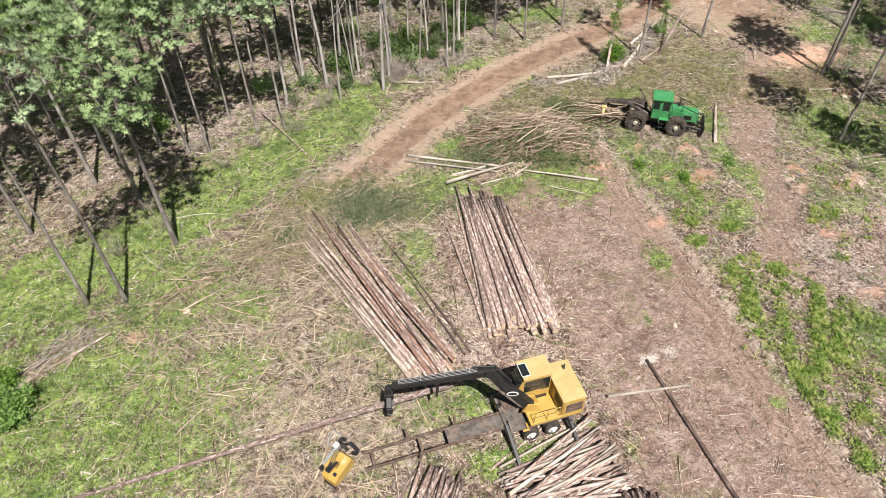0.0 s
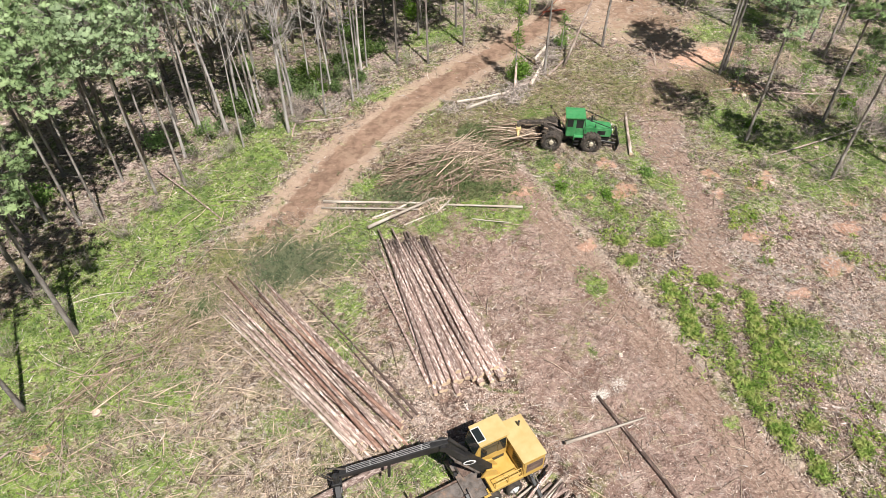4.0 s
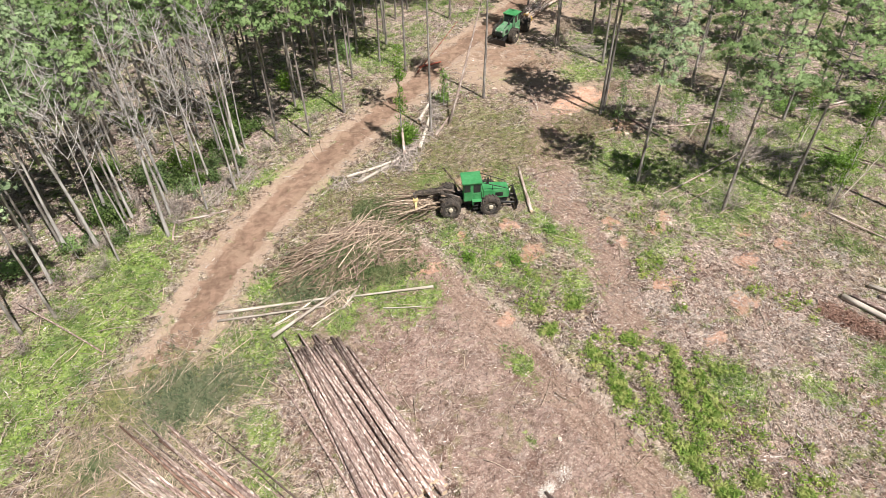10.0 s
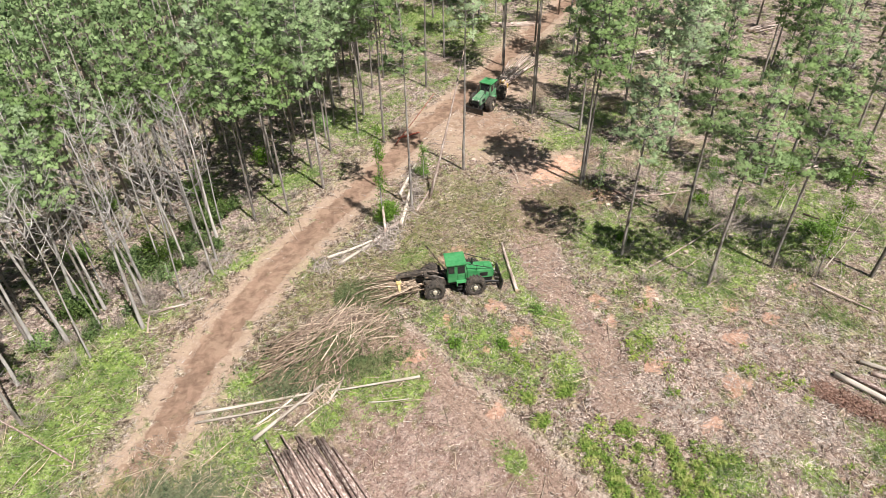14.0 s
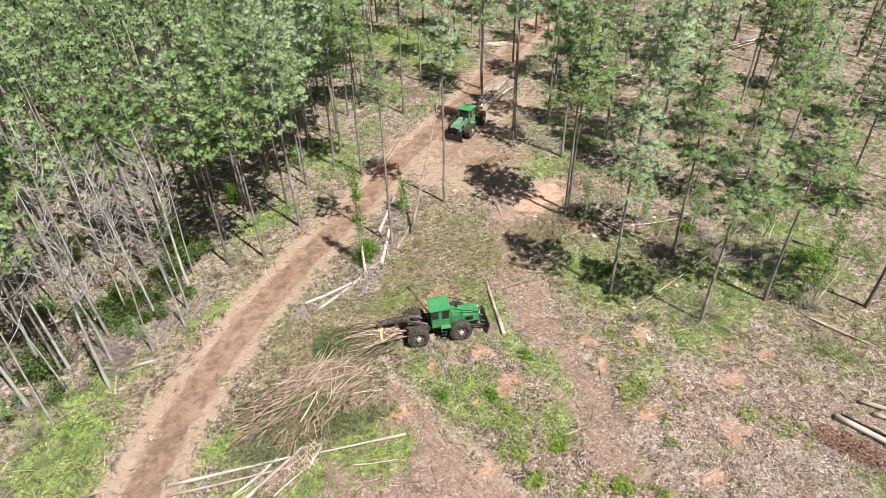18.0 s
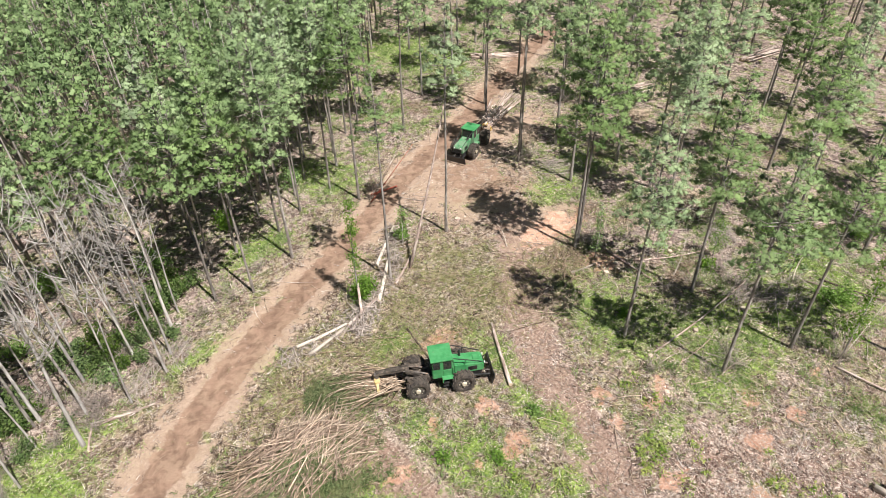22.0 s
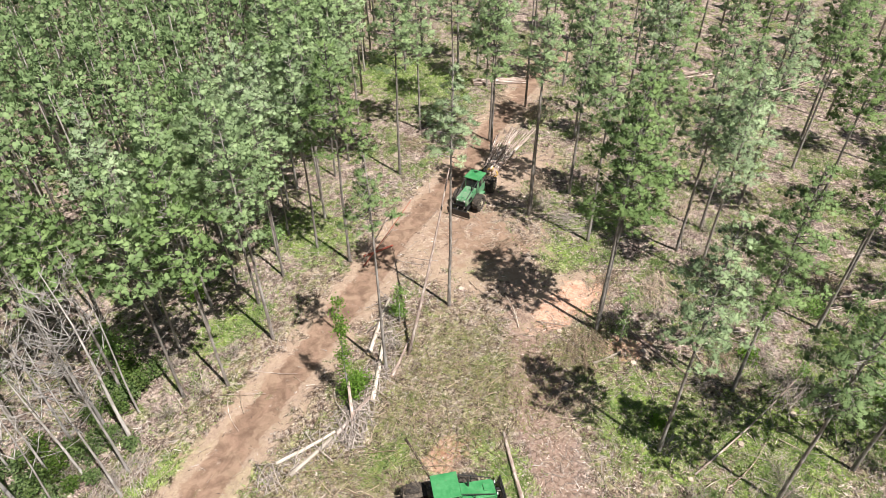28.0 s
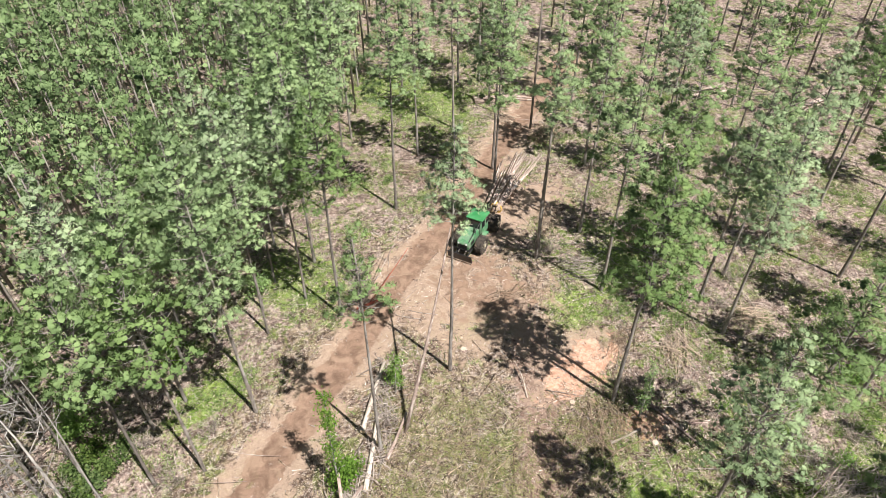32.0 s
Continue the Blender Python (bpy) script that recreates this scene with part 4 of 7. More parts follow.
def skidder(m, label, paint, grapple_mat, roof_mat, rear_turn=0.0, boom_drop=0.0):
    """A four-wheeled grapple skidder: hinged frame, cab, hood, blade, arch and grapple. It faces +x."""
    root = thing("grapple_skidder", m, label, "skidder")
    # front frame and hood
    bm = B()
    prism(bm, [(-0.2, 0.75), (0.3, 0.62), (3.2, 0.62), (3.4, 0.8), (3.4, 1.15), (-0.2, 1.2)], -0.48, 0.48, 0.03)
    bx(bm, (0.5, 2.2, 0.4), (1.75, 0, 0.92), bevel=0.05)
    part("front_frame", bm, M_BLACK, root)
    bm = B()
    prism(bm, [(1.15, 1.15), (3.45, 1.15), (3.52, 1.75), (3.35, 1.98), (1.15, 2.16)], -0.62, 0.62, 0.06)
    hood = part("hood", bm, paint, root, "sloping engine hood in the machine's green")
    bm = B()
    for i in range(7):
        bx(bm, (0.03, 0.95, 0.045), (3.53, 0, 1.26 + i * 0.075), bevel=0.0)
    part("grille", bm, M_BLACK, hood)
    for s in (-1, 1):
        part("side_vent", bx(B(), (0.7, 0.02, 0.4), (2.6, s * 0.632, 1.58), bevel=0.005), M_BLACK, hood)
        part("fender", bx(bx(B(), (1.35, 0.55, 0.05), (0.85, s * 0.92, 1.36), bevel=0.02), (0.08, 0.55, 0.35), (0.2, s * 0.92, 1.2), bevel=0.02), paint, root)
        part("headlight", cyl(B(), 0.09, 0.06, (3.55, s * 0.42, 1.83), (0, 90, 0), 14), M_RIMWHITE, hood)
    part("roof_hatch", bx(B(), (0.5, 0.45, 0.05), (2.95, 0.0, 2.06), (0, 7, 0), 0.02), paint, hood)
    part("exhaust_pipe", cyl(cyl(B(), 0.07, 0.7, (1.75, 0.35, 2.4), (0, 0, 0), 12), 0.09, 0.3, (1.75, 0.35, 2.25), n=12), M_BLACK, hood)
    # cab
    bm = B()
    prism(bm, [(-0.55, 1.15), (1.12, 1.15), (1.15, 2.05), (0.95, 3.02), (-0.55, 3.02)], -0.78, 0.78, 0.05)
    cab = part("cab", bm, paint, root, "upright green operator's cab")
    part("roof", bx(B(), (1.75, 1.78, 0.12), (0.2, 0, 3.09), (0, 0, 0), 0.05), roof_mat, cab, "flat overhanging cab roof")
    for s in (-1, 1):
        bm = bx(B(), (0.62, 0.03, 0.78), (0.62, s * 0.79, 2.48), bevel=0.01)
        part("side_window", bm, M_GLASS, cab)
        bm = bx(B(), (0.52, 0.03, 0.70), (-0.22, s * 0.79, 2.52), bevel=0.01)
        part("rear_side_window", bm, M_GLASS, cab)
        part("door_panel", bx(B(), (0.66, 0.03, 0.62), (0.62, s * 0.788, 1.66), bevel=0.015), paint, cab)
        part("grab_rail", bar(bar(B(), (1.02, s * 0.84, 1.3), (1.02, s * 0.84, 2.2), 0.02), (1.02, s * 0.80, 1.3), (1.02, s * 0.86, 1.3), 0.02), M_BLACK, cab)
    part("windscreen", bx(B(), (0.03, 1.28, 0.82), (1.065, 0, 2.55), (0, -11.6, 0), 0.01), M_GLASS, cab)
    part("rear_window", bx(B(), (0.03, 1.2, 0.95), (-0.565, 0, 2.4), bevel=0.01), M_GLASS, cab)
    for s in (-1, 1):
        bm = bar(B(), (1.0, s * 0.72, 3.06), (3.35, s * 0.6, 2.1), 0.035)
        bar(bm, (2.0, s * 0.68, 2.66), (2.0, s * 0.60, 2.08), 0.03)
        part("brush_guard", bm, M_BLACK, root, "black tube guard sloping from roof to hood")
    for z in (0.85, 0.5):
        part("step", bx(B(), (0.45, 0.28, 0.04), (0.45, -0.95, z), bevel=0.01), M_BLACK, root)
    # blade
    bm = B()
    prism(bm, [(3.95, 0.25), (4.05, 0.22), (4.12, 0.55), (4.22, 1.05), (4.14, 1.08), (4.02, 0.62)], -1.3, 1.3, 0.015)
    blade = part("blade", bm, M_BLACK, root, "black curved dozer blade worn bright at the edge")
    part("blade_rim", bx(B(), (0.05, 2.6, 0.08), (4.03, 0, 0.22), bevel=0.01), M_BRIGHT, blade)
    for s in (-1, 1):
        part("blade_arm", beam(B(), (2.6, s * 0.62, 0.75), (3.98, s * 0.62, 0.55), 0.12, 0.2), M_BLACK, blade)
        part("blade_cylinder", bar(bar(B(), (2.9, s * 0.35, 1.1), (3.5, s * 0.35, 0.9), 0.07), (3.5, s * 0.35, 0.9), (4.0, s * 0.35, 0.75), 0.04), M_STEEL, blade)
    part("bumper_guard", bar(bar(bar(B(), (3.55, -0.6, 1.2), (3.95, -0.6, 1.55), 0.04), (3.55, 0.6, 1.2), (3.95, 0.6, 1.55), 0.04), (3.95, -0.6, 1.55), (3.95, 0.6, 1.55), 0.04), M_BLACK, root)
    # rear frame, turned on the hinge
    T = pose(0, 0, 0, 0, 0, rear_turn)

    def rear(name, bm, material, parent=root, lab=""):
        bmesh.ops.transform(bm, matrix=T, verts=bm.verts)
        return part(name, bm, material, parent, lab)

    bm = B()
    prism(bm, [(-0.35, 0.7), (-2.6, 0.65), (-2.75, 0.9), (-2.6, 1.25), (-0.9, 1.3), (-0.35, 1.1)], -0.5, 0.5, 0.03)
    bx(bm, (0.55, 2.2, 0.42), (-1.8, 0, 0.93), bevel=0.05)
    rear("rear_frame", bm, M_DUSTBLACK)
    rear("hinge", cyl(cyl(B(), 0.16, 0.7, (-0.28, 0, 0.95), n=14), 0.22, 0.08, (-0.28, 0, 1.28), n=14), M_STEEL)
    for s in (-1, 1):
        rear("rear_fender", bx(B(), (1.5, 0.42, 0.05), (-1.75, s * 0.72, 1.5), bevel=0.02), M_DUSTBLACK)
        bm = B()
        beam(bm, (-1.2, s * 0.42, 1.2), (-2.45, s * 0.34, 2.05), 0.14, 0.32, 0.24)
        rear("arch_leg", bm, M_DUSTBLACK)
        rear("lift_cylinder", bar(bar(B(), (-0.75, s * 0.3, 1.3), (-1.7, s * 0.3, 1.75), 0.075), (-1.7, s * 0.3, 1.75), (-2.7, s * 0.26, 2.0), 0.045), M_STEEL)
    bm = beam(B(), (-2.3, 0, 2.05), (-4.75, 0, 1.95 - boom_drop), 0.34, 0.34, 0.26)
    bx(bm, (0.3, 0.95, 0.26), (-2.4, 0, 2.0), bevel=0.03)
    boom = rear("boom", bm, M_DUSTBLACK, root, "dusty black grapple boom reaching back")
    rear("boom_hose", bar(bar(B(), (-2.3, 0.1, 2.25), (-3.6, 0.12, 2.25 - boom_drop / 2), 0.03), (-3.6, 0.12, 2.25 - boom_drop / 2), (-4.7, 0.1, 2.1 - boom_drop), 0.03), M_RUBBER, boom)
    z0 = 1.85 - boom_drop
    rear("rotator", cyl(bx(B(), (0.34, 0.34, 0.2), (-4.75, 0, z0 + 0.02), bevel=0.03), 0.17, 0.35, (-4.75, 0, z0 - 0.22), n=16), M_STEEL, boom)
    bm = bx(B(), (0.42, 0.95, 0.30), (-4.75, 0, z0 - 0.5), bevel=0.05)
    rear("grapple_head", bm, grapple_mat, boom)
    for s in (-1, 1):
        bm = B()
        pts = [(0.42, -0.5), (0.85, -0.75), (0.98, -1.1), (0.80, -1.45), (0.42, -1.62)]
        for (ya, za), (yb, zb) in zip(pts, pts[1:]):
            beam(bm, (-4.75, s * ya, z0 + za), (-4.75, s * yb, z0 + zb), 0.2, 0.14, 0.10)
        rear("grapple_tong", bm, grapple_mat, boom, "worn curved grapple tong")
    for name, x, rr in (("front_wheel", 1.75, 0), ("rear_wheel", -1.78, rear_turn)):
        for s in (-1, 1):
            w = wheel(name, root, x, s * 1.18, 0.90, 0.92, 0.74, M_RIM)
            if rr:
                w.matrix_local = T @ pose(x, s * 1.18, 0.90)
    return root


def on_ground(x, y, turn, lift=0.0):
    """A pose on the sloping ground, turned about the upright."""
    n = Vector((0.01, 0.027, 1)).normalized()
    tilt = Vector((0, 0, 1)).rotation_difference(n).to_matrix().to_4x4()
    return Matrix.Translation((x, y, gz(x, y) + lift)) @ tilt @ pose(0, 0, 0, 0, 0, turn)


SKID1 = on_ground(33.35, 44.15, -31, -0.02)
skidder(SKID1, "green grapple skidder dragging a bundle of branches across the clearing", M_GREEN, M_TAN, M_GREEN)
SKID2 = on_ground(60.5, 68.95, 199, -0.02)
skidder(SKID2, "dusty green grapple skidder pulling a bundle of logs up the track", M_GREENDUST, M_YELLOW, M_GREEN, 8, 0.3)


# ---- knuckleboom loader on its trailer ----
LT = on_ground(10.75, 18.1, 1.5)


def trailer_loader():
    root = thing("trailer_loader", LT, "yellow knuckleboom log loader with a black boom on a dirty trailer", "log loader")
    # trailer
    tr = part("trailer_bed", bx(bx(B(), (3.9, 2.35, 0.14), (0.55, 0.1, 1.12), bevel=0.03), (3.6, 1.0, 0.35), (0.5, 0, 0.9), bevel=0.03), M_STEEL, root, "dirt-caked steel trailer deck")
    bm = bx(B(), (0.8, 0.9, 0.10), (-0.7, 0.8, 1.24), (0, 0, 6), 0.03)
    part("deck_plate", bm, M_RUST, tr)
    for s in (-1, 1):
        bm = beam(B(), (-9.4, s * 0.5 - 0.25, 0.92), (-1.2, s * 0.5 - 0.1, 0.98), 0.09, 0.2)
        part("frame_rail", bm, M_RUST, tr, "long rusty trailer frame rail")
    for x in (-8.9, -6.2):
        part("cross_member", bx(B(), (0.16, 0.95, 0.10), (x, -0.2, 0.92), bevel=0.02), M_RUST, tr)
    part("frame_plate", bx(B(), (3.4, 0.92, 0.04), (-3.0, -0.15, 0.99), bevel=0.01), M_STEEL, tr)
    for x, s in ((-6.8, 1), (-6.4, -1), (-4.0, 1)):
        part("stake", bx(B(), (0.12, 0.12, 0.7), (x, s * 0.78 - 0.2, 1.2), (s * -12, 0, 0), 0.02), M_RUST, tr)
    for x in (0.0, 1.3):
        part("axle", bar(B(), (x, -0.95, 0.5), (x, 0.95, 0.5), 0.07), M_BLACK, tr)
        for y in (-1.15, -0.82, 0.82, 1.15):
            wheel("wheel", root, x, y, 0.5, 0.5, 0.28, M_RIMWHITE, 0)
    # outriggers
    for x, s, out in ((-1.35, -1, 2.6), (2.3, -1, 2.2), (-1.35, 1, 2.0), (2.3, 1, 2.0)):
        e = part("outrigger", beam(beam(B(), (x, s * 0.6, 1.25), (x + 0.1, s * out, 0.25), 0.2, 0.24), (x, s * 0.5, 0.75), (x + 0.02, s * 1.3, 0.95), 0.14, 0.16), M_BLACK, root, "black folding outrigger leg")
        part("foot", bx(B(), (0.5, 0.45, 0.08), (x + 0.1, s * out, 0.08), bevel=0.02), M_STEEL, e)
        part("cylinder", bar(bar(B(), (x + 0.16, s * 0.5, 1.5), (x + 0.2, s * 1.3, 1.05), 0.06), (x + 0.2, s * 1.3, 1.05), (x + 0.22, s * 1.9, 0.75), 0.035), M_STEEL, e)
    # slewing upper works, turned on the trailer
    U, UH = pose(0.6, 0.0, 0, 0, 0, -15), pose(0.6, 0.0, 0, 0, 0, 0)

    def up(name, bm, material, parent=root, lab=""):
        bmesh.ops.transform(bm, matrix=U if boomed else UH, verts=bm.verts)
        return part(name, bm, material, parent, lab)

    boomed = False

    up("turntable", cyl(cyl(B(), 0.75, 0.25, (0, 0, 1.3), n=28), 0.6, 0.35, (0, 0, 1.5), n=28), M_BLACK)
    bm = bx(B(), (3.1, 2.5, 0.22), (0.75, -0.1, 1.75), bevel=0.04)
    deck = up("platform", bm, M_YELLOW, root, "yellow steel service platform with rails")
    bm = B()
    prism(bm, [(1.0, 1.85), (2.35, 1.85), (2.35, 3.05), (2.25, 3.15), (1.0, 3.2)], -1.35, 1.25, 0.05)
    eng = up("engine_house", bm, M_YELLOW, root, "boxy yellow engine enclosure")
    up("engine_roof", bx(B(), (1.42, 2.64, 0.05), (1.67, -0.05, 3.21), (0, 2, 0), 0.02), M_YELLOWTOP, eng, "sun-faded yellow sheet roof")
    up("side_panel", bx(B(), (1.0, 0.03, 0.75), (1.7, -1.365, 2.5), bevel=0.01), M_RUST, eng, "brown screened side panel")
    up("rear_panel", bx(B(), (0.03, 2.2, 0.8), (2.365, -0.05, 2.5), bevel=0.01), M_YELLOW, eng)
    for i in range(5):
        up("louvre", bx(B(), (0.02, 0.9, 0.05), (0.985, -0.75, 2.2 + i * 0.16), bevel=0.0), M_BLACK, eng)
    up("exhaust", cyl(B(), 0.06, 0.4, (1.9, 0.7, 3.4), n=10), M_BLACK, eng)
    # cab on the far side, standing higher
    bm = B()
    prism(bm, [(-1.05, 2.3), (0.85, 2.2), (0.85, 4.05), (-0.75, 4.05), (-1.05, 3.3)], 0.1, 1.3, 0.04)
    cab = up("cab", bm, M_YELLOW, root, "raised yellow cab with large dark windows")
    up("cab_base", bx(B(), (1.7, 1.1, 0.55), (-0.1, 0.7, 2.05), bevel=0.03), M_BLACK, cab)
    up("cab_roof", bx(B(), (1.75, 1.34, 0.07), (0.05, 0.7, 4.09), bevel=0.03), M_YELLOWTOP, cab, "sun-faded flat cab roof")
    up("skylight", bx(B(), (0.42, 0.78, 0.03), (-0.60, 0.7, 4.135), bevel=0.01), M_GLASS, cab, "pale-framed roof window")
    for a, b in (((-0.83, 0.28, 4.14), (-0.83, 1.12, 4.14)), ((-0.37, 0.28, 4.14), (-0.37, 1.12, 4.14)), ((-0.83, 0.28, 4.14), (-0.37, 0.28, 4.14)), ((-0.83, 1.12, 4.14), (-0.37, 1.12, 4.14))):
        up("skylight_frame", bar(B(), a, b, 0.025, 6), M_RIMWHITE, cab)
    up("side_window", bx(B(), (1.0, 0.03, 0.95), (-0.25, 0.085, 3.35), bevel=0.01), M_GLASS, cab)
    up("door_window", bx(B(), (0.5, 0.03, 1.0), (0.52, 0.085, 3.3), bevel=0.01), M_GLASS, cab)
    up("far_window", bx(B(), (1.4, 0.03, 0.95), (-0.05, 1.315, 3.35), bevel=0.01), M_GLASS, cab)
    up("windscreen", bx(B(), (0.03, 1.05, 0.85), (-1.065, 0.7, 2.85), bevel=0.01), M_GLASS, cab)
    up("upper_windscreen", bx(B(), (0.03, 1.05, 0.72), (-0.915, 0.7, 3.67), (0, 21.8, 0), 0.01), M_GLASS, cab)
    # rails
    for a, b in (((-0.6, -1.3, 1.86), (-0.6, -1.3, 2.75)), ((0.9, -1.3, 1.86), (0.9, -1.3, 2.75)), ((0.15, -1.3, 1.86), (0.15, -1.3, 2.75)), ((-0.6, -1.3, 2.75), (0.9, -1.3, 2.75)), ((-0.6, -1.3, 2.3), (0.9, -1.3, 2.3))):
        up("rail", bar(B(), a, b, 0.022, 6), M_YELLOW, deck)
    for x, z in ((-0.7, 1.3), (-0.9, 0.95)):
        up("step", bx(B(), (0.4, 0.3, 0.05), (x, -1.0, z), bevel=0.01), M_YELLOW, deck)
    # boom
    boomed = True
    P, E, S = Vector((-0.35, -0.35, 2.05)), Vector((-2.75, -0.15, 5.05)), Vector((-7.95, 0.05, 3.75))
    for s in (-0.28, 0.28):
        bm = B()
        prism(bm, [(-0.85, 1.8), (0.25, 1.8), (-0.1, 2.5), (-0.55, 2.5)], -0.35 + s - 0.05, -0.35 + s + 0.05, 0.02)
        up("boom_bracket", bm, M_YELLOW)
    main = up("main_boom", beam(B(), P, E, 0.42, 0.55, 0.42, 0.03), M_BLACK, root, "black lower boom")
    mid = P.lerp(E, 0.45)
    nrm = (E - P).normalized().cross(Vector((0, 1, 0))).normalized()
    bm = B()
    bmesh.ops.create_cone(bm, cap_ends=True, segments=28, radius1=0.26, radius2=0.26, depth=0.02, matrix=Matrix.Translation(mid + Vector((0, -0.245, 0))) @ pose(0, 0, 0, 90, 0, 0) @ Matrix.Diagonal((1.3, 0.75, 1, 1)))
    up("round_marking", bm, M_WHITE, main, "plain white oval marking")
    bm = B()
    bmesh.ops.create_cone(bm, cap_ends=True, segments=28, radius1=0.20, radius2=0.20, depth=0.03, matrix=Matrix.Translation(mid + Vector((0, -0.245, 0))) @ pose(0, 0, 0, 90, 0, 0) @ Matrix.Diagonal((1.25, 0.62, 1, 1)))
    up("round_marking", bm, M_BLACK, main)
    stick = up("stick_boom", beam(B(), E + (E - S).normalized() * 0.35, S, 0.36, 0.55, 0.32, 0.03), M_BLACK, root, "long black stick boom with steel hydraulic lines")
    up("elbow_pin", cyl(B(), 0.2, 0.62, tuple(E), (90, 0, 0), 18), M_BLACK, stick)
    for i, o in enumerate((-0.11, -0.04, 0.04, 0.11)):
        a, b = E.lerp(S, 0.12) + Vector((0, o * 1.2, 0.33)), E.lerp(S, 0.93) + Vector((0, o * 1.2, 0.24))
        up("hydraulic_line", bar(B(), a, b, 0.014, 6), M_BRIGHT, stick)
    for u in (0.2, 0.45, 0.7, 0.93):
        up("line_clamp", bx(B(), (0.05, 0.28, 0.03), tuple(E.lerp(S, u) + Vector((0, 0, 0.31 - 0.07 * u))), bevel=0.01), M_BRIGHT, stick)
    up("boom_cylinder", bar(bar(B(), P + Vector((-0.5, 0, -0.1)), P.lerp(E, 0.5) + Vector((-0.55, 0, -0.15)), 0.10), P.lerp(E, 0.5) + Vector((-0.55, 0, -0.15)), P.lerp(E, 0.85) + Vector((-0.25, 0, -0.1)), 0.06), M_STEEL, main)
    up("stick_cylinder", bar(bar(B(), P.lerp(E, 0.6) + Vector((0.25, 0, 0.35)), E + Vector((0.3, 0, 0.42)), 0.09), E + Vector((0.3, 0, 0.42)), E + Vector((-0.9, 0, 0.42)), 0.05), M_BLACK, main)
    up("heel", beam(B(), E.lerp(S, 0.52) + Vector((0, 0, -0.1)), E.lerp(S, 0.52) + Vector((-0.1, 0, -1.6)), 0.12, 0.16), M_BLACK, stick)
    # grapple under the tip
    G = S + Vector((-0.25, 0.05, -0.3))
    bm = cyl(B(), 0.16, 0.6, tuple(G + Vector((0, 0, -0.15))), n=14)
    bar(bm, S, G, 0.1)
    gr = up("rotator", bm, M_BLACK, stick)
    up("grapple_head", bx(B(), (0.5, 0.42, 0.35), tuple(G + Vector((0, 0, -0.6))), bevel=0.04), M_BLACK, gr)
    for s in (-1, 1):
        bm = B()
        pts = [(0.15, -0.65), (0.62, -1.0), (0.72, -1.4), (0.45, -1.8), (0.1, -1.95)]
        for (ya, za), (yb, zb) in zip(pts, pts[1:]):
            beam(bm, G + Vector((0.0, s * ya, za)), G + Vector((0.0, s * yb, zb)), 0.3, 0.15, 0.11)
        up("grapple_tong", bm, M_BLACK, gr, "black curved grapple tong")
    for i, off in enumerate((0.35, 0.55)):
        s_ = Sticks()
        s_.add([S + Vector((0.5, 0.1 * i, 0.25)), S + Vector((-off, 0.1, 0.5)), S + Vector((-off - 0.35, 0.1, 0.0)), S + Vector((-off, 0.1, -0.6)), G + Vector((0, 0.1, -0.5))], [0.03] * 5, 6)
        me = s_.mesh("hose")
        me.transform(U)
        link_mesh("hose", me, M_RUBBER, gr)
    return root


trailer_loader()


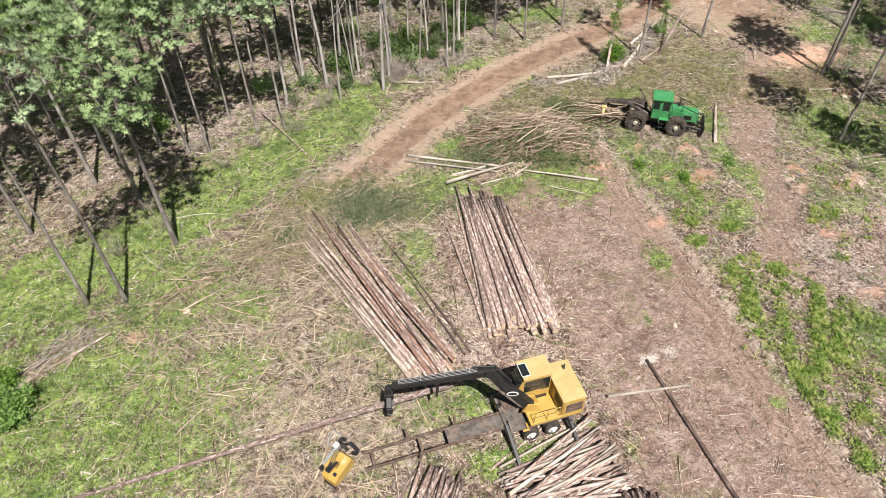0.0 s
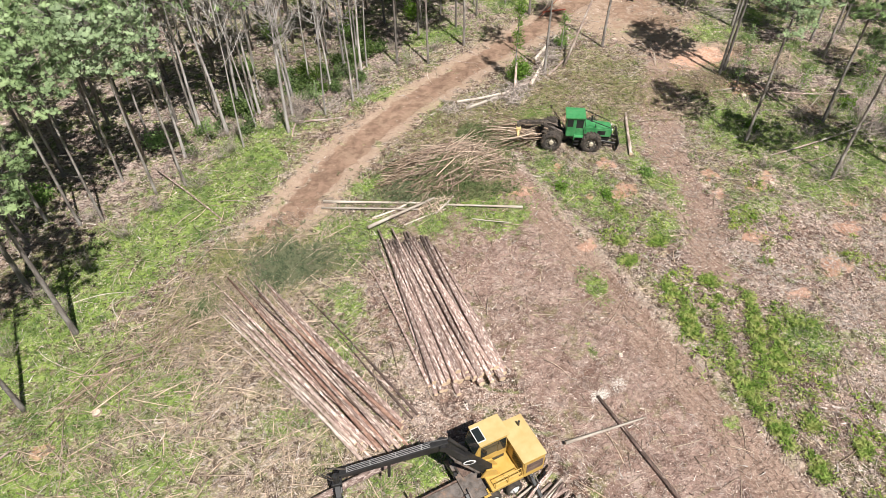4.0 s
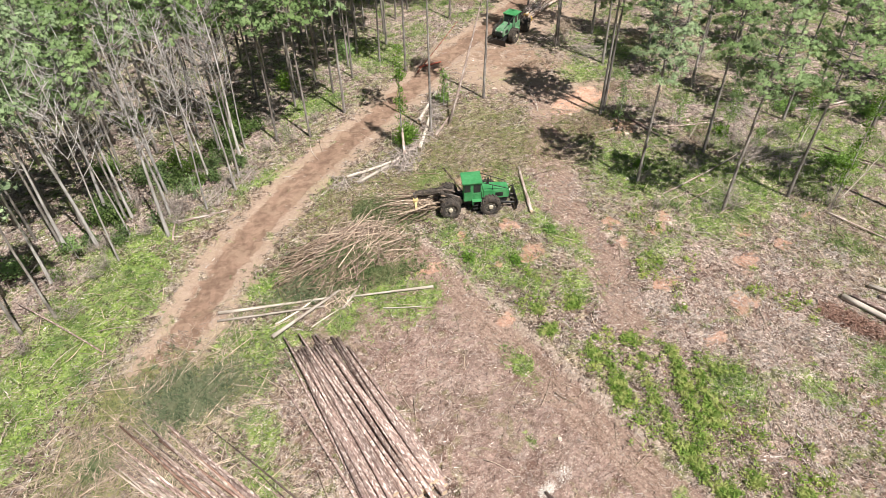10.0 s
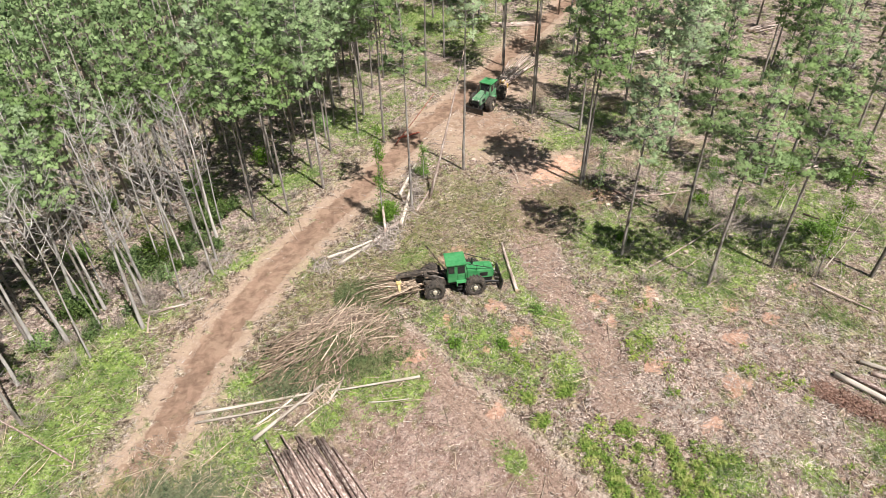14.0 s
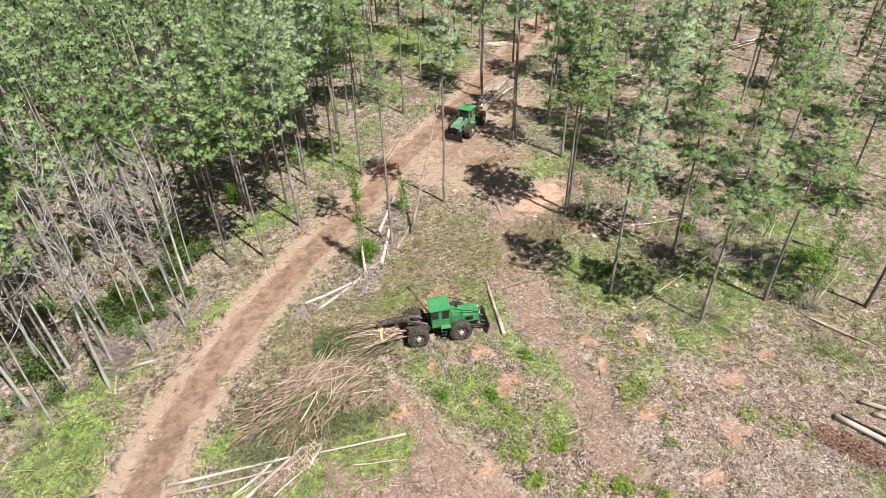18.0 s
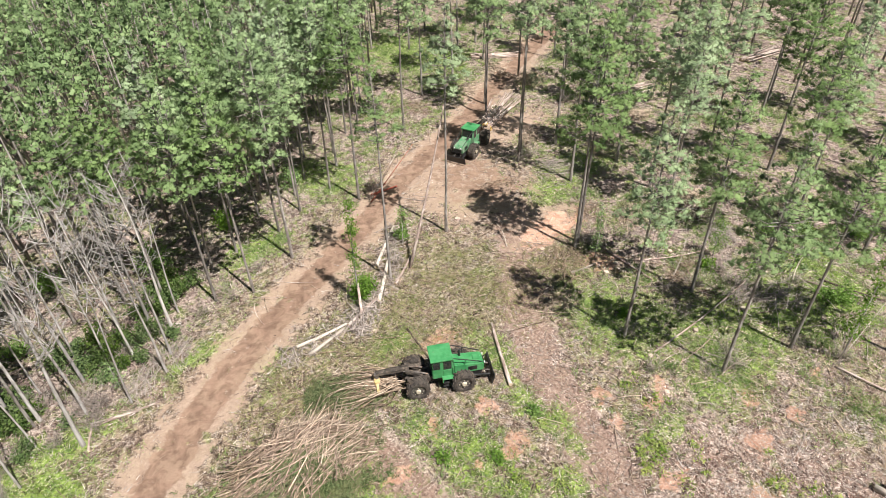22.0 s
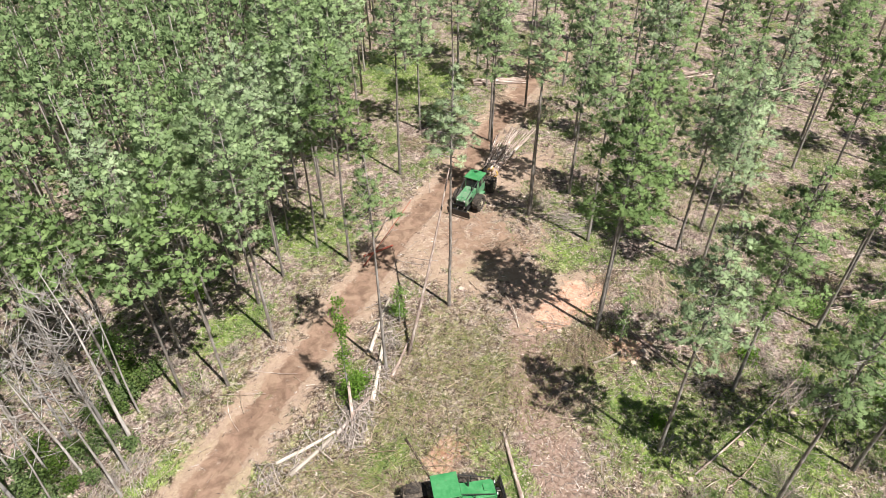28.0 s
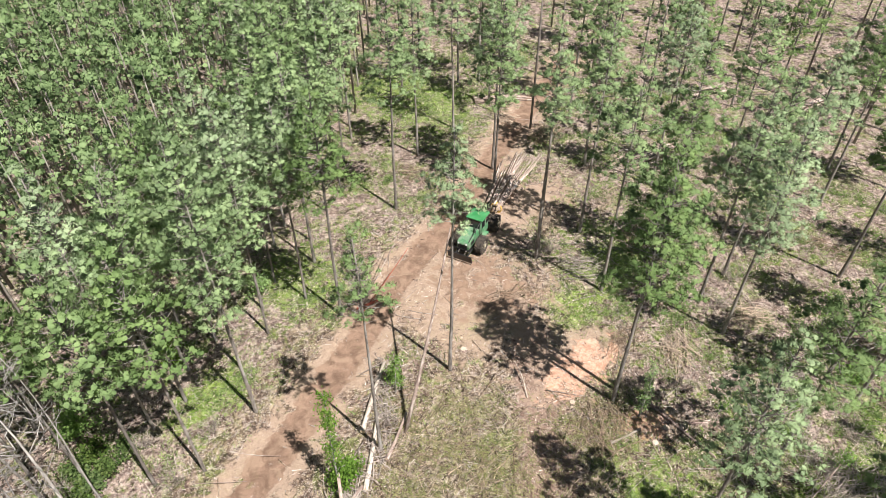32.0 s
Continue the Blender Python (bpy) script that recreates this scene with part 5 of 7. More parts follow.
def delimber():
    """A pull-through delimber at the trailer's end: yellow body, curved knives and a topping-saw arm."""
    m = on_ground(0.0, 17.85, 42) @ Matrix.Diagonal((0.88, 0.88, 0.88, 1))
    root = thing("pull_through_delimber", m, "yellow delimber head with black knives at the trailer's end", "delimber")
    bm = B()
    prism(bm, [(-1.15, 0.75), (0.5, 0.75), (0.7, 1.3), (0.45, 1.75), (-0.8, 1.6), (-1.15, 1.3)], -0.75, 0.35, 0.06)
    body = part("body", bm, M_YELLOW, root)
    part("top_plate", bx(B(), (1.1, 0.7, 0.08), (-0.3, 0.0, 1.80), bevel=0.02), M_YELLOW, body)
    part("hose_cover", bx(B(), (0.6, 0.35, 0.22), (-0.75, -0.1, 1.9), bevel=0.05), M_BLACK, body)
    part("stand", bx(bx(B(), (0.25, 0.9, 0.75), (-0.9, 0, 0.37), bevel=0.03), (0.25, 0.9, 0.75), (0.1, 0, 0.37), bevel=0.03), M_BLACK, root)
    part("guide_plate", bx(B(), (1.25, 0.34, 0.28), (0.0, 0.60, 1.35), (12, 0, 0), 0.04), M_BRIGHT, root, "worn bright steel guide plate")
    part("side_bracket", bx(bx(B(), (0.3, 0.5, 0.3), (-0.75, 0.55, 1.1), bevel=0.04), (0.22, 0.45, 0.5), (0.55, 0.62, 1.2), bevel=0.04), M_BLACK, root)
    part("access_cover", bx(B(), (0.5, 0.35, 0.06), (0.1, -0.45, 1.74), (0, -4, 0), 0.02), M_TAN, body)
    part("valve_block", bx(bx(B(), (0.4, 0.3, 0.2), (-0.35, -0.2, 1.74), bevel=0.03), (0.2, 0.2, 0.16), (-0.85, -0.5, 1.62), bevel=0.03), M_BLACK, body)
    part("saw_box", bx(B(), (0.35, 0.35, 0.5), (0.75, 0.72, 1.35), bevel=0.04), M_RIMWHITE, root)
    for s in (-1, 1):
        bm = B()
        pts = [(0.15, 1.2), (0.62, 1.5), (0.75, 1.95), (0.5, 2.3), (0.12, 2.4)]
        for (ya, za), (yb, zb) in zip(pts, pts[1:]):
            beam(bm, (1.1, s * ya, za - 0.3), (1.1, s * yb, zb - 0.3), 0.24, 0.12, 0.09)
        part("knife", bm, M_BLACK, root, "black curved delimbing knife")
    bm = bar(B(), (0.75, 0.85, 1.1), (1.35, 0.85, 1.7), 0.05)
    bar(bm, (1.35, 0.85, 1.7), (1.35, 1.45, 1.7), 0.05)
    bar(bm, (1.35, 1.45, 1.7), (0.75, 1.45, 1.1), 0.05)
    bar(bm, (0.75, 1.45, 1.1), (0.75, 0.85, 1.1), 0.05)
    part("guide_frame", bm, M_BRIGHT, root)
    for i in range(3):
        s_ = Sticks()
        s_.add([(-0.8, -0.2 + 0.12 * i, 1.9), (0.0, -0.1 + 0.12 * i, 2.35), (0.8, 0.0 + 0.1 * i, 2.1), (1.2, 0.1 * i, 1.6)], [0.028] * 4, 6)
        s_.link("hose", M_RUBBER, root)
    return root


delimber()

# ---- logs and poles ----
def log(a, b, r0, r1, material, label, group="", name="log", bend=0.0, n=10, cut=M_CUT, lift=None, category="log"):
    """One felled stem from a (butt) to b (top); its cut faces are pale. a and b are (x, y, height over the ground)."""
    p, q = (Vector((c[0], c[1], gz(c[0], c[1]) + c[2])) for c in (a, b))
    d = q - p
    s = Sticks()
    off = Vector((R.uniform(-1, 1), R.uniform(-1, 1), 0)) * bend
    ks = 6
    pts = [Vector((0, 0, d.length * i / (ks - 1))) + off * math.sin(math.pi * i / (ks - 1)) for i in range(ks)]
    rad = [(r0 + (r1 - r0) * i / (ks - 1)) * R.uniform(0.94, 1.06) for i in range(ks)]
    s.add(pts, rad, n, 1)
    ob = s.link(name, [material, cut], smooth=True)
    me = ob.data
    for f in me.polygons:
        if f.material_index:
            f.use_smooth = False
    ob.matrix_world = Matrix.Translation(p) @ d.to_track_quat("Z", "Y").to_matrix().to_4x4()
    return tagged(ob, label, category, group)


def pile(butts, tops, layers, length, r, material, label, group, wander=0.4, steps=0.27, top_shift=0.0, thin=(0.35, 0.55), scatter=0.05):
    """Stems side by side in layers; butts and tops are the ends of the two lines between which they lie."""
    (b0, b1), (t0, t1) = butts, tops
    for k, count in enumerate(layers):
        for i in range(count):
            u = (i + 0.5) / count
            pad = 0.06 * k
            u = pad + u * (1 - 2 * pad) + R.uniform(-0.015, 0.015)
            v = min(max(u + R.gauss(0, scatter) + top_shift * k, 0), 1)
            rr = r * R.uniform(0.75, 1.2)
            bxy = Vector(b0).lerp(Vector(b1), u) + Vector((R.gauss(0, 0.1), R.gauss(0, wander)))
            txy = Vector(t0).lerp(Vector(t1), v) + Vector((R.gauss(0, 0.15), R.gauss(0, wander * 2.2)))
            z = rr + k * steps
            mt = material[(i * 7 + k * 3) % len(material)] if isinstance(material, tuple) else material
            log((bxy.x, bxy.y, z), (txy.x, txy.y, 0.10 + k * 0.14), rr, rr * R.uniform(*thin), mt, label, group, bend=R.uniform(0, 0.10))


pile(((10.6, 24.8), (15.8, 23.8)), ((12.4, 38.6), (16.4, 37.2)), (15, 14, 10), 14, 0.175, M_LOG, "long brown pine log with flaking pale bark in a pile", "logs of the tidy pile", 0.35, 0.30, thin=(0.55, 0.75))
log((10.75, 25.2, 0.12), (11.1, 38.4, 0.06), 0.12, 0.05, M_LOG, "long thin pine stem beside the log pile", bend=0.15)
pile(((5.5, 23.0), (8.5, 22.6)), ((0.5, 37.8), (3.4, 38.6)), (9, 7, 5, 3), 17, 0.12, (M_LOG, M_LOG, M_LOGPALE, M_LOG, M_LOGRED), "long thin pine stem in a fanned pile", "stems of the fanned pile", 0.9, 0.2, 0.03, scatter=0.1)
pile(((5.0, 23.6), (5.8, 22.7)), ((-0.4, 37.4), (1.0, 38.4)), (4, 3), 16, 0.10, M_LOGPALE, "pale peeled pine stem in a fanned pile", "stems of the fanned pile", 0.6, 0.2)
log((9.3, 23.6, 0.08), (5.6, 37.2, 0.05), 0.085, 0.03, M_LOGDARK, "thin dark pine stem lying apart", bend=0.12)
log((8.9, 23.5, 0.07), (7.0, 31.5, 0.05), 0.08, 0.035, M_LOGDARK, "thin dark pine stem lying apart", bend=0.12)
log((8.6, 26.0, 0.06), (4.2, 38.4, 0.05), 0.07, 0.025, M_LOG, "thin pine stem lying apart", bend=0.12)
# the stem in the loader's grapple
log((7.3, 20.8, 1.5), (-14.5, 20.1, 0.12), 0.21, 0.10, M_LOG, "long pine stem held in the loader's grapple", bend=0.05)
# piles beside the trailer
pile(((8.0, 15.4), (9.6, 11.4)), ((14.2, 16.4), (15.2, 12.3)), (16, 15, 14, 12, 9, 6), 6.5, 0.085, (M_LOGPALE, M_PEELED, M_LOG, M_LOGPALE, M_LOG), "pale short pulpwood log in a stack", "logs of the pulpwood stack", 0.45, 0.155, thin=(0.75, 0.95))
pile(((13.1, 12.3), (16.2, 12.0)), ((12.4, 6.4), (15.8, 6.2)), (12, 11, 10, 8, 5), 6, 0.105, M_LOG, "brown pulpwood log with a pale cut end", "logs of the second pulpwood stack", 0.3, 0.185, thin=(0.75, 0.95))
pile(((4.2, 17.1), (6.6, 15.0)), ((0.6, 12.4), (3.2, 10.6)), (11, 10, 8, 5), 5.5, 0.10, M_LOG, "brown pulpwood log stacked beside the trailer", "logs of the third pulpwood stack", 0.3, 0.18, thin=(0.75, 0.95))
# stems lying about the yard
log((20.15, 4.0, 0.12), (19.75, 20.1, 0.08), 0.15, 0.10, M_LOGWORN, "long dark log lying across the bark-covered yard")
log((16.1, 18.15, 0.36), (21.4, 17.6, 0.22), 0.10, 0.06, M_PEELED, "short pale log lying across a dark one")
# crossed white logs beyond the piles
for a, b, r in (((12.4, 40.7, 0.35), (18.7, 41.9, 0.25), 0.17), ((10.3, 45.6, 0.14), (17.6, 41.8, 0.16), 0.14), ((9.9, 44.9, 0.12), (17.0, 41.2, 0.14), 0.11), ((24.7, 37.8, 0.14), (18.8, 41.0, 0.15), 0.12),
                ((13.2, 41.9, 0.1), (17.6, 42.6, 0.2), 0.10), ((15.2, 40.0, 0.08), (19.0, 40.4, 0.1), 0.07), ((18.0, 40.2, 0.1), (20.2, 41.4, 0.25), 0.11), ((20.4, 38.4, 0.06), (23.0, 36.6, 0.06), 0.06)):
    log(a, b, r * 0.9, r * 0.55, M_PEELED, "weathered whitish log in a loose heap", "crossed white logs", bend=0.12)
# logs beside the track and under the trees
for a, b, r, mt, lab in (((11.5, 58.6, 0.13), (16.3, 57.2, 0.12), 0.09, M_LOGPALE, "pale log lying at the track's edge"), ((11.8, 58.2, 0.11), (14.6, 57.5, 0.10), 0.075, M_LOGPALE, "pale log lying at the track's edge"), ((10.6, 56.3, 0.12), (11.6, 58.4, 0.12), 0.09, M_LOGPALE, "short pale log lying at the track's edge"),
                         ((27.2, 53.3, 0.18), (31.2, 53.9, 0.25), 0.18, M_PEELED, "whitish fallen log among broken branches"), ((27.0, 54.8, 0.2), (31.6, 54.1, 0.35), 0.14, M_PEELED, "whitish fallen log among broken branches"), ((31.6, 53.8, 0.35), (35.4, 54.9, 0.35), 0.17, M_LOGPALE, "whitish fallen log among broken branches"),
                         ((33.0, 53.7, 0.2), (34.3, 55.9, 2.2), 0.15, M_LOGPALE, "broken trunk leaning out of a branch heap"), ((35.4, 54.6, 0.2), (39.6, 58.6, 0.35), 0.19, M_PEELED, "pale fallen log beneath standing pines"), ((38.0, 58.4, 0.35), (43.4, 62.6, 0.3), 0.18, M_PEELED, "pale fallen log beneath standing pines"), ((38.0, 55.5, 0.12), (41.5, 57.5, 0.3), 0.13, M_LOGPALE, "pale fallen log beneath standing pines")):
    log(a, b, r, r * 0.75, mt, lab, bend=0.06)
for a, b, r, mt, lab in (((37.0, 39.9, 0.2), (40.7, 45.7, 0.12), 0.16, M_LOGPALE, "brown log lying in the grass"), ((35.1, 50.2, 0.1), (34.0, 45.2, 0.1), 0.09, M_LOGDARK, "dark thin log lying on the ground"), ((48.0, 17.8, 0.22), (48.4, 11.6, 0.2), 0.24, M_PEELED, "thick pale log lying on mulch"), ((48.6, 17.4, 0.2), (49.4, 11.4, 0.2), 0.2, M_LOG, "thick brown log lying on mulch"),
                         ((50.6, 17.2, 0.2), (52.4, 13.0, 0.2), 0.18, M_PEELED, "thick pale log lying on mulch"), ((50.1, 16.1, 0.17), (51.6, 12.4, 0.17), 0.17, M_LOGPALE, "thick pale log lying on mulch"), ((55.9, 46.2, 0.25), (55.3, 39.6, 0.12), 0.13, M_LOG, "fallen pine stem under the trees"), ((50.8, 45.4, 0.12), (53.4, 44.6, 0.2), 0.10, M_PEELED, "whitish log beside red soil"),
                         ((-1.6, 56.0, 0.5), (2.2, 47.3, 0.1), 0.075, M_LOG, "grey fallen pole lying across the grass"), ((45.4, 69.2, 0.15), (48.6, 68.6, 0.15), 0.11, M_RED, "reddish bark-stripped log beside the track"), ((-20.0, 27.8, 0.12), (-13.0, 31.6, 0.2), 0.09, M_LOGPALE, "grey fallen branch in long grass")):
    log(a, b, r, r * 0.75, mt, lab, bend=0.06)
log((47.9, 34.4, 0.1), (62.5, 33.3, 1.6), 0.075, 0.03, M_LOGPALE, "thin pale dead stem fallen between the pines", bend=0.3)
log((56.7, 24.0, 0.1), (57.1, 18.6, 0.08), 0.09, 0.06, M_LOGPALE, "pale stem lying in the grass between the pines", bend=0.1)
log((66.1, 29.5, 0.12), (67.2, 24.6, 0.08), 0.10, 0.06, M_LOGDARK, "dark stem lying in the grass between the pines", bend=0.1)
log((64.9, 30.3, 0.12), (66.6, 25.2, 0.08), 0.08, 0.05, M_LOGPALE, "pale stem lying in the grass between the pines", bend=0.1)
log((58.4, 24.1, 0.0), (64.5, 23.6, 5.6), 0.05, 0.02, M_PEELED, "thin pale dead stem leaning over the grass", bend=0.3)
log((57.6, 24.3, 0.0), (58.6, 25.0, 3.4), 0.04, 0.015, M_PEELED, "thin pale dead stem standing beside a sapling", bend=0.3)
log((56.8, 38.6, 0.0), (61.0, 40.4, 3.2), 0.04, 0.015, M_PEELED, "thin pale dead stem leaning over the grass", bend=0.4)
log((64.0, 30.9, 0.0), (65.6, 31.0, 3.2), 0.05, 0.02, M_PEELED, "thin pale dead stem standing beside a sapling", bend=0.3)
log((49.6, 29.5, 0.1), (52.4, 29.0, 0.3), 0.05, 0.02, M_LOGPALE, "pale stem lying in the grass between the pines", bend=0.2)
log((58.0, 31.0, 0.1), (66.0, 27.0, 0.5), 0.045, 0.02, M_LOG, "thin dead stem fallen between the pines", bend=0.3)
log((56.4, 42.5, 0.1), (62.6, 38.4, 0.4), 0.07, 0.03, M_LOG, "thin dead stem fallen between the pines", bend=0.3)
log((40.5, 56.4, 0.0), (48.7, 60.3, 13.1), 0.15, 0.05, M_LOGPALE, "slender dead pine leaning far over between the trees", bend=0.25)
log((44.8, 68.6, 0.1), (52.6, 70.6, 5.5), 0.06, 0.03, M_LOGPALE, "thin leaning dead stem beside the track", bend=0.2)
log((44.5, 68.0, 0.1), (51.0, 68.4, 4.6), 0.05, 0.025, M_RED, "thin leaning reddish stem beside the track", bend=0.2)


def bundle(x, y, turn, count, length, material, label, group):
    """A low heap of stems, butts together."""
    c, s = math.cos(radians(turn)), math.sin(radians(turn))
    for i in range(count):
        o, z, spread = R.uniform(-0.9, 0.9), R.choice((0.14, 0.14, 0.38, 0.38, 0.6)), R.uniform(-0.9, 0.9)
        ln = length * R.uniform(0.8, 1.1)
        log((x - s * o, y + c * o, z), (x + c * ln - s * (o + spread), y + s * ln + c * (o + spread), 0.08), R.uniform(0.10, 0.15), 0.06, material, label, group, n=8)


bundle(80.4, 90.0, -32, 9, 7.5, M_LOGPALE, "felled pine log in a bunch far down the track", "logs of the far bunch")
bundle(82.2, 66.2, -8, 10, 9.0, M_LOGPALE, "felled pine log in a bunch under the trees", "logs of the near bunch")
bundle(107.5, 59.4, -7, 9, 10.0, M_LOGPALE, "felled pine log in a bunch among distant trees", "logs of the distant bunch")
bundle(101.0, 71.0, -20, 7, 8.0, M_LOGPALE, "felled pine log in a bunch among distant trees", "logs of the distant bunch")
bundle(76.0, 33.0, 150, 6, 6.0, M_LOGPALE, "felled pine log lying under the trees", "logs among the thinned pines")

# stems dragged by the second skidder
for i in range(26):
    o, z = R.uniform(-0.75, 0.75), R.uniform(0.35, 1.25)
    p = SKID2 @ pose(0, 0, 0, 0, 0, 8) @ Vector((-4.0 - R.uniform(0, 0.8), o, z))
    q = SKID2 @ pose(0, 0, 0, 0, 0, 8) @ Vector((-12.5 - R.uniform(0, 4.5), o * 2.2 + R.gauss(0, 0.8), 0.12))
    log((p.x, p.y, p.z - gz(p.x, p.y)), (q.x, q.y, 0.12 + R.uniform(0, 0.25)), R.uniform(0.09, 0.14), 0.05, M_LOGPALE, "pine stem dragged behind a skidder", "stems dragged by the second skidder", n=8)


def stump(x, y, r, h, label="pale fresh-cut tree stump"):
    s = Sticks()
    s.add([(0, 0, -0.1), (0, 0, 0.04), (0, 0, h)], [r * 1.5, r * 1.12, r], 12, 1)
    ob = s.link("stump", [M_LOG, M_STONE], smooth=False)
    ob.matrix_world = pose(x, y, gz(x, y), 0, 0, R.uniform(0, 360))
    return tagged(ob, label, "stump", "cut stumps")


for x, y, r, h in ((-8.3, 32.3, 0.24, 0.14), (45.2, 31.4, 0.2, 0.1), (45.9, 31.9, 0.15, 0.08), (53.2, 43.2, 0.22, 0.16), (54.9, 43.4, 0.22, 0.14), (49.2, 59.3, 0.24, 0.15), (43.4, 31.8, 0.09, 0.55), (52.5, 33.5, 0.2, 0.12), (57.8, 32.2, 0.2, 0.12), (60.2, 41.0, 0.2, 0.12), (-4.2, 24.2, 0.16, 0.12),
                   (22.9, 22.1, 0.13, 0.12), (33.0, 52.0, 0.18, 0.12), (61.5, 27.0, 0.2, 0.12), (64.5, 50.0, 0.2, 0.12), (72.0, 60.5, 0.2, 0.12), (47.4, 34.4, 0.18, 0.12), (70.0, 68.0, 0.2, 0.14), (51.6, 49.6, 0.2, 0.12)):
    stump(x, y, r, h)


# ---- leafy saplings and shrubs ----
def sapling(x, y, height, radius, label, group, leaves=900, lean=3.0, low=0.15, size=0.16):
    root = thing("sapling", pose(x, y, gz(x, y), R.uniform(-lean, lean), R.uniform(-lean, lean), 0) @ pose(0, 0, 0, 0, 0, R.uniform(0, 360)), label, "sapling", group)
    q = np.random.default_rng(int(x * 31 + y * 7 + 1000))
    s = Sticks()
    s.straight((0, 0, -0.1), (0, 0, height * 0.97), 0.035 + height * 0.005, 0.012, 0.15, 6, rings=5)
    cents = []
    for i in range(int(10 + height * 4)):
        z = height * (low + (0.98 - low) * R.random())
        a, ln = R.uniform(0, 6.28), radius * R.uniform(0.4, 1.1) * (1.15 - 0.6 * z / height)
        p = Vector((math.cos(a) * ln, math.sin(a) * ln, z + ln * 0.4))
        s.straight((0, 0, z), p, 0.014, 0.006, 0.06, 3, rings=2)
        cents += [Vector((0, 0, z)).lerp(p, v) for v in (0.45, 0.75, 1.0)]
    s.link("stem", M_DEADBARK, root)
    c = np.array(cents)[q.integers(0, len(cents), leaves)] + q.normal(size=(leaves, 3)) * 0.16
    d = q.normal(size=(leaves, 3))
    d /= np.linalg.norm(d, axis=1, keepdims=True)
    link_mesh("foliage", blades("foliage", c, c + d * size, q.uniform(0.5, 0.9, leaves) * size, q), M_LEAF, root, "bright green broad leaves")
    return root


for x, y, h, r_, n_l in ((34.2, 55.8, 11.0, 0.7, 1500), (42.3, 59.8, 4.6, 0.75, 500), (62.4, 37.8, 4.6, 0.9, 600), (65.2, 31.8, 6.0, 0.8, 700), (73.8, 28.6, 6.0, 0.9, 700), (54.3, 45.4, 6.4, 0.45, 500), (58.6, 41.4, 3.0, 0.7, 300), (67.0, 40.5, 5.0, 0.9, 500), (69.6, 33.5, 4.0, 0.9, 400),
                       (72.0, 40.0, 5.0, 1.0, 500), (84.0, 50.0, 5.0, 1.0, 500), (78.0, 60.0, 6.0, 0.7, 500), (88.0, 62.0, 6.0, 0.9, 500), (60.2, 33.4, 3.0, 0.6, 300), (14.6, 60.6, 3.0, 0.6, 250), (3.6, 58.6, 2.6, 0.7, 250), (57.7, 24.1, 11.0, 0.9, 1300)):
    sapling(x, y, h, r_, "slender young broadleaf tree with bright green leaves", "leafy saplings", n_l)


def shrub(x, y, r, h, leaves, label, material=M_LEAF, size=0.2):
    root = thing("shrub", pose(x, y, gz(x, y)), label, "shrub", "leafy shrubs")
    q = np.random.default_rng(int(x * 17 + y * 5 + 2000))
    s = Sticks()
    cents = []
    for i in range(14):
        a, e = R.uniform(0, 6.28), R.uniform(0.5, 1.4)
        p = Vector((math.cos(a) * math.cos(e) * r, math.sin(a) * math.cos(e) * r, math.sin(e) * h * R.uniform(0.6, 1.0)))
        s.straight((0, 0, 0), p, 0.02, 0.007, 0.1, 4, rings=3)
        cents += [p * v for v in (0.5, 0.7, 0.85, 1.0)]
    s.link("stem", M_TWIG, root)
    c = np.array(cents)[q.integers(0, len(cents), leaves)] + q.normal(size=(leaves, 3)) * 0.22 * min(r, 1.2)
    c[:, 2] = np.maximum(c[:, 2], 0.05)
    d = q.normal(size=(leaves, 3))
    d[:, 2] = np.abs(d[:, 2]) * 0.6
    d /= np.linalg.norm(d, axis=1, keepdims=True)
    link_mesh("foliage", blades("foliage", c, c + d * size, q.uniform(0.5, 0.9, leaves) * size, q), material, root)
    return root


for x, y, r_, h, n_l in ((35.0, 56.2, 1.5, 1.8, 1500), (-18.0, 27.0, 2.0, 1.6, 1800), (-19.0, 29.0, 1.4, 1.2, 900), (22.5, 73.0, 1.8, 3.4, 1600), (60.5, 37.2, 0.9, 1.0, 500), (43.0, 61.0, 0.8, 0.9, 350), (65.0, 27.0, 1.6, 0.7, 700), (75.5, 30.0, 1.5, 1.0, 700), (31.0, 75.0, 1.4, 2.4, 800), 
                         (14.0, 77.0, 1.6, 2.8, 1000), (9.0, 70.0, 1.4, 2.2, 800), (40.0, 77.0, 1.5, 2.5, 800), (-1.0, 60.0, 1.4, 2.0, 700), (-11.0, 56.0, 1.4, 2.0, 700), (70.0, 36.0, 1.4, 1.0, 600), (49.8, 38.6, 0.8, 0.5, 300), (64.0, 27.9, 1.3, 0.6, 500), (36.4, 37.0, 0.6, 0.5, 220), (28.9, 38.6, 0.7, 0.4, 220), (31.6, 36.0, 0.7, 0.4, 220)):
    shrub(x, y, r_, h, n_l, "low green leafy shrub")


# undergrowth whose leaves are coloured darker for the shade beneath the trees
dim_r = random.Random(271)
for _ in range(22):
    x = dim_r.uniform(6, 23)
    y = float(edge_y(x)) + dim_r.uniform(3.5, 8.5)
    shrub(x, y, dim_r.uniform(0.9, 1.8), dim_r.uniform(0.7, 1.8), dim_r.randint(350, 700), "shade-dark green undergrowth beneath bare trees", M_DIMLEAF, 0.24)
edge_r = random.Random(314)
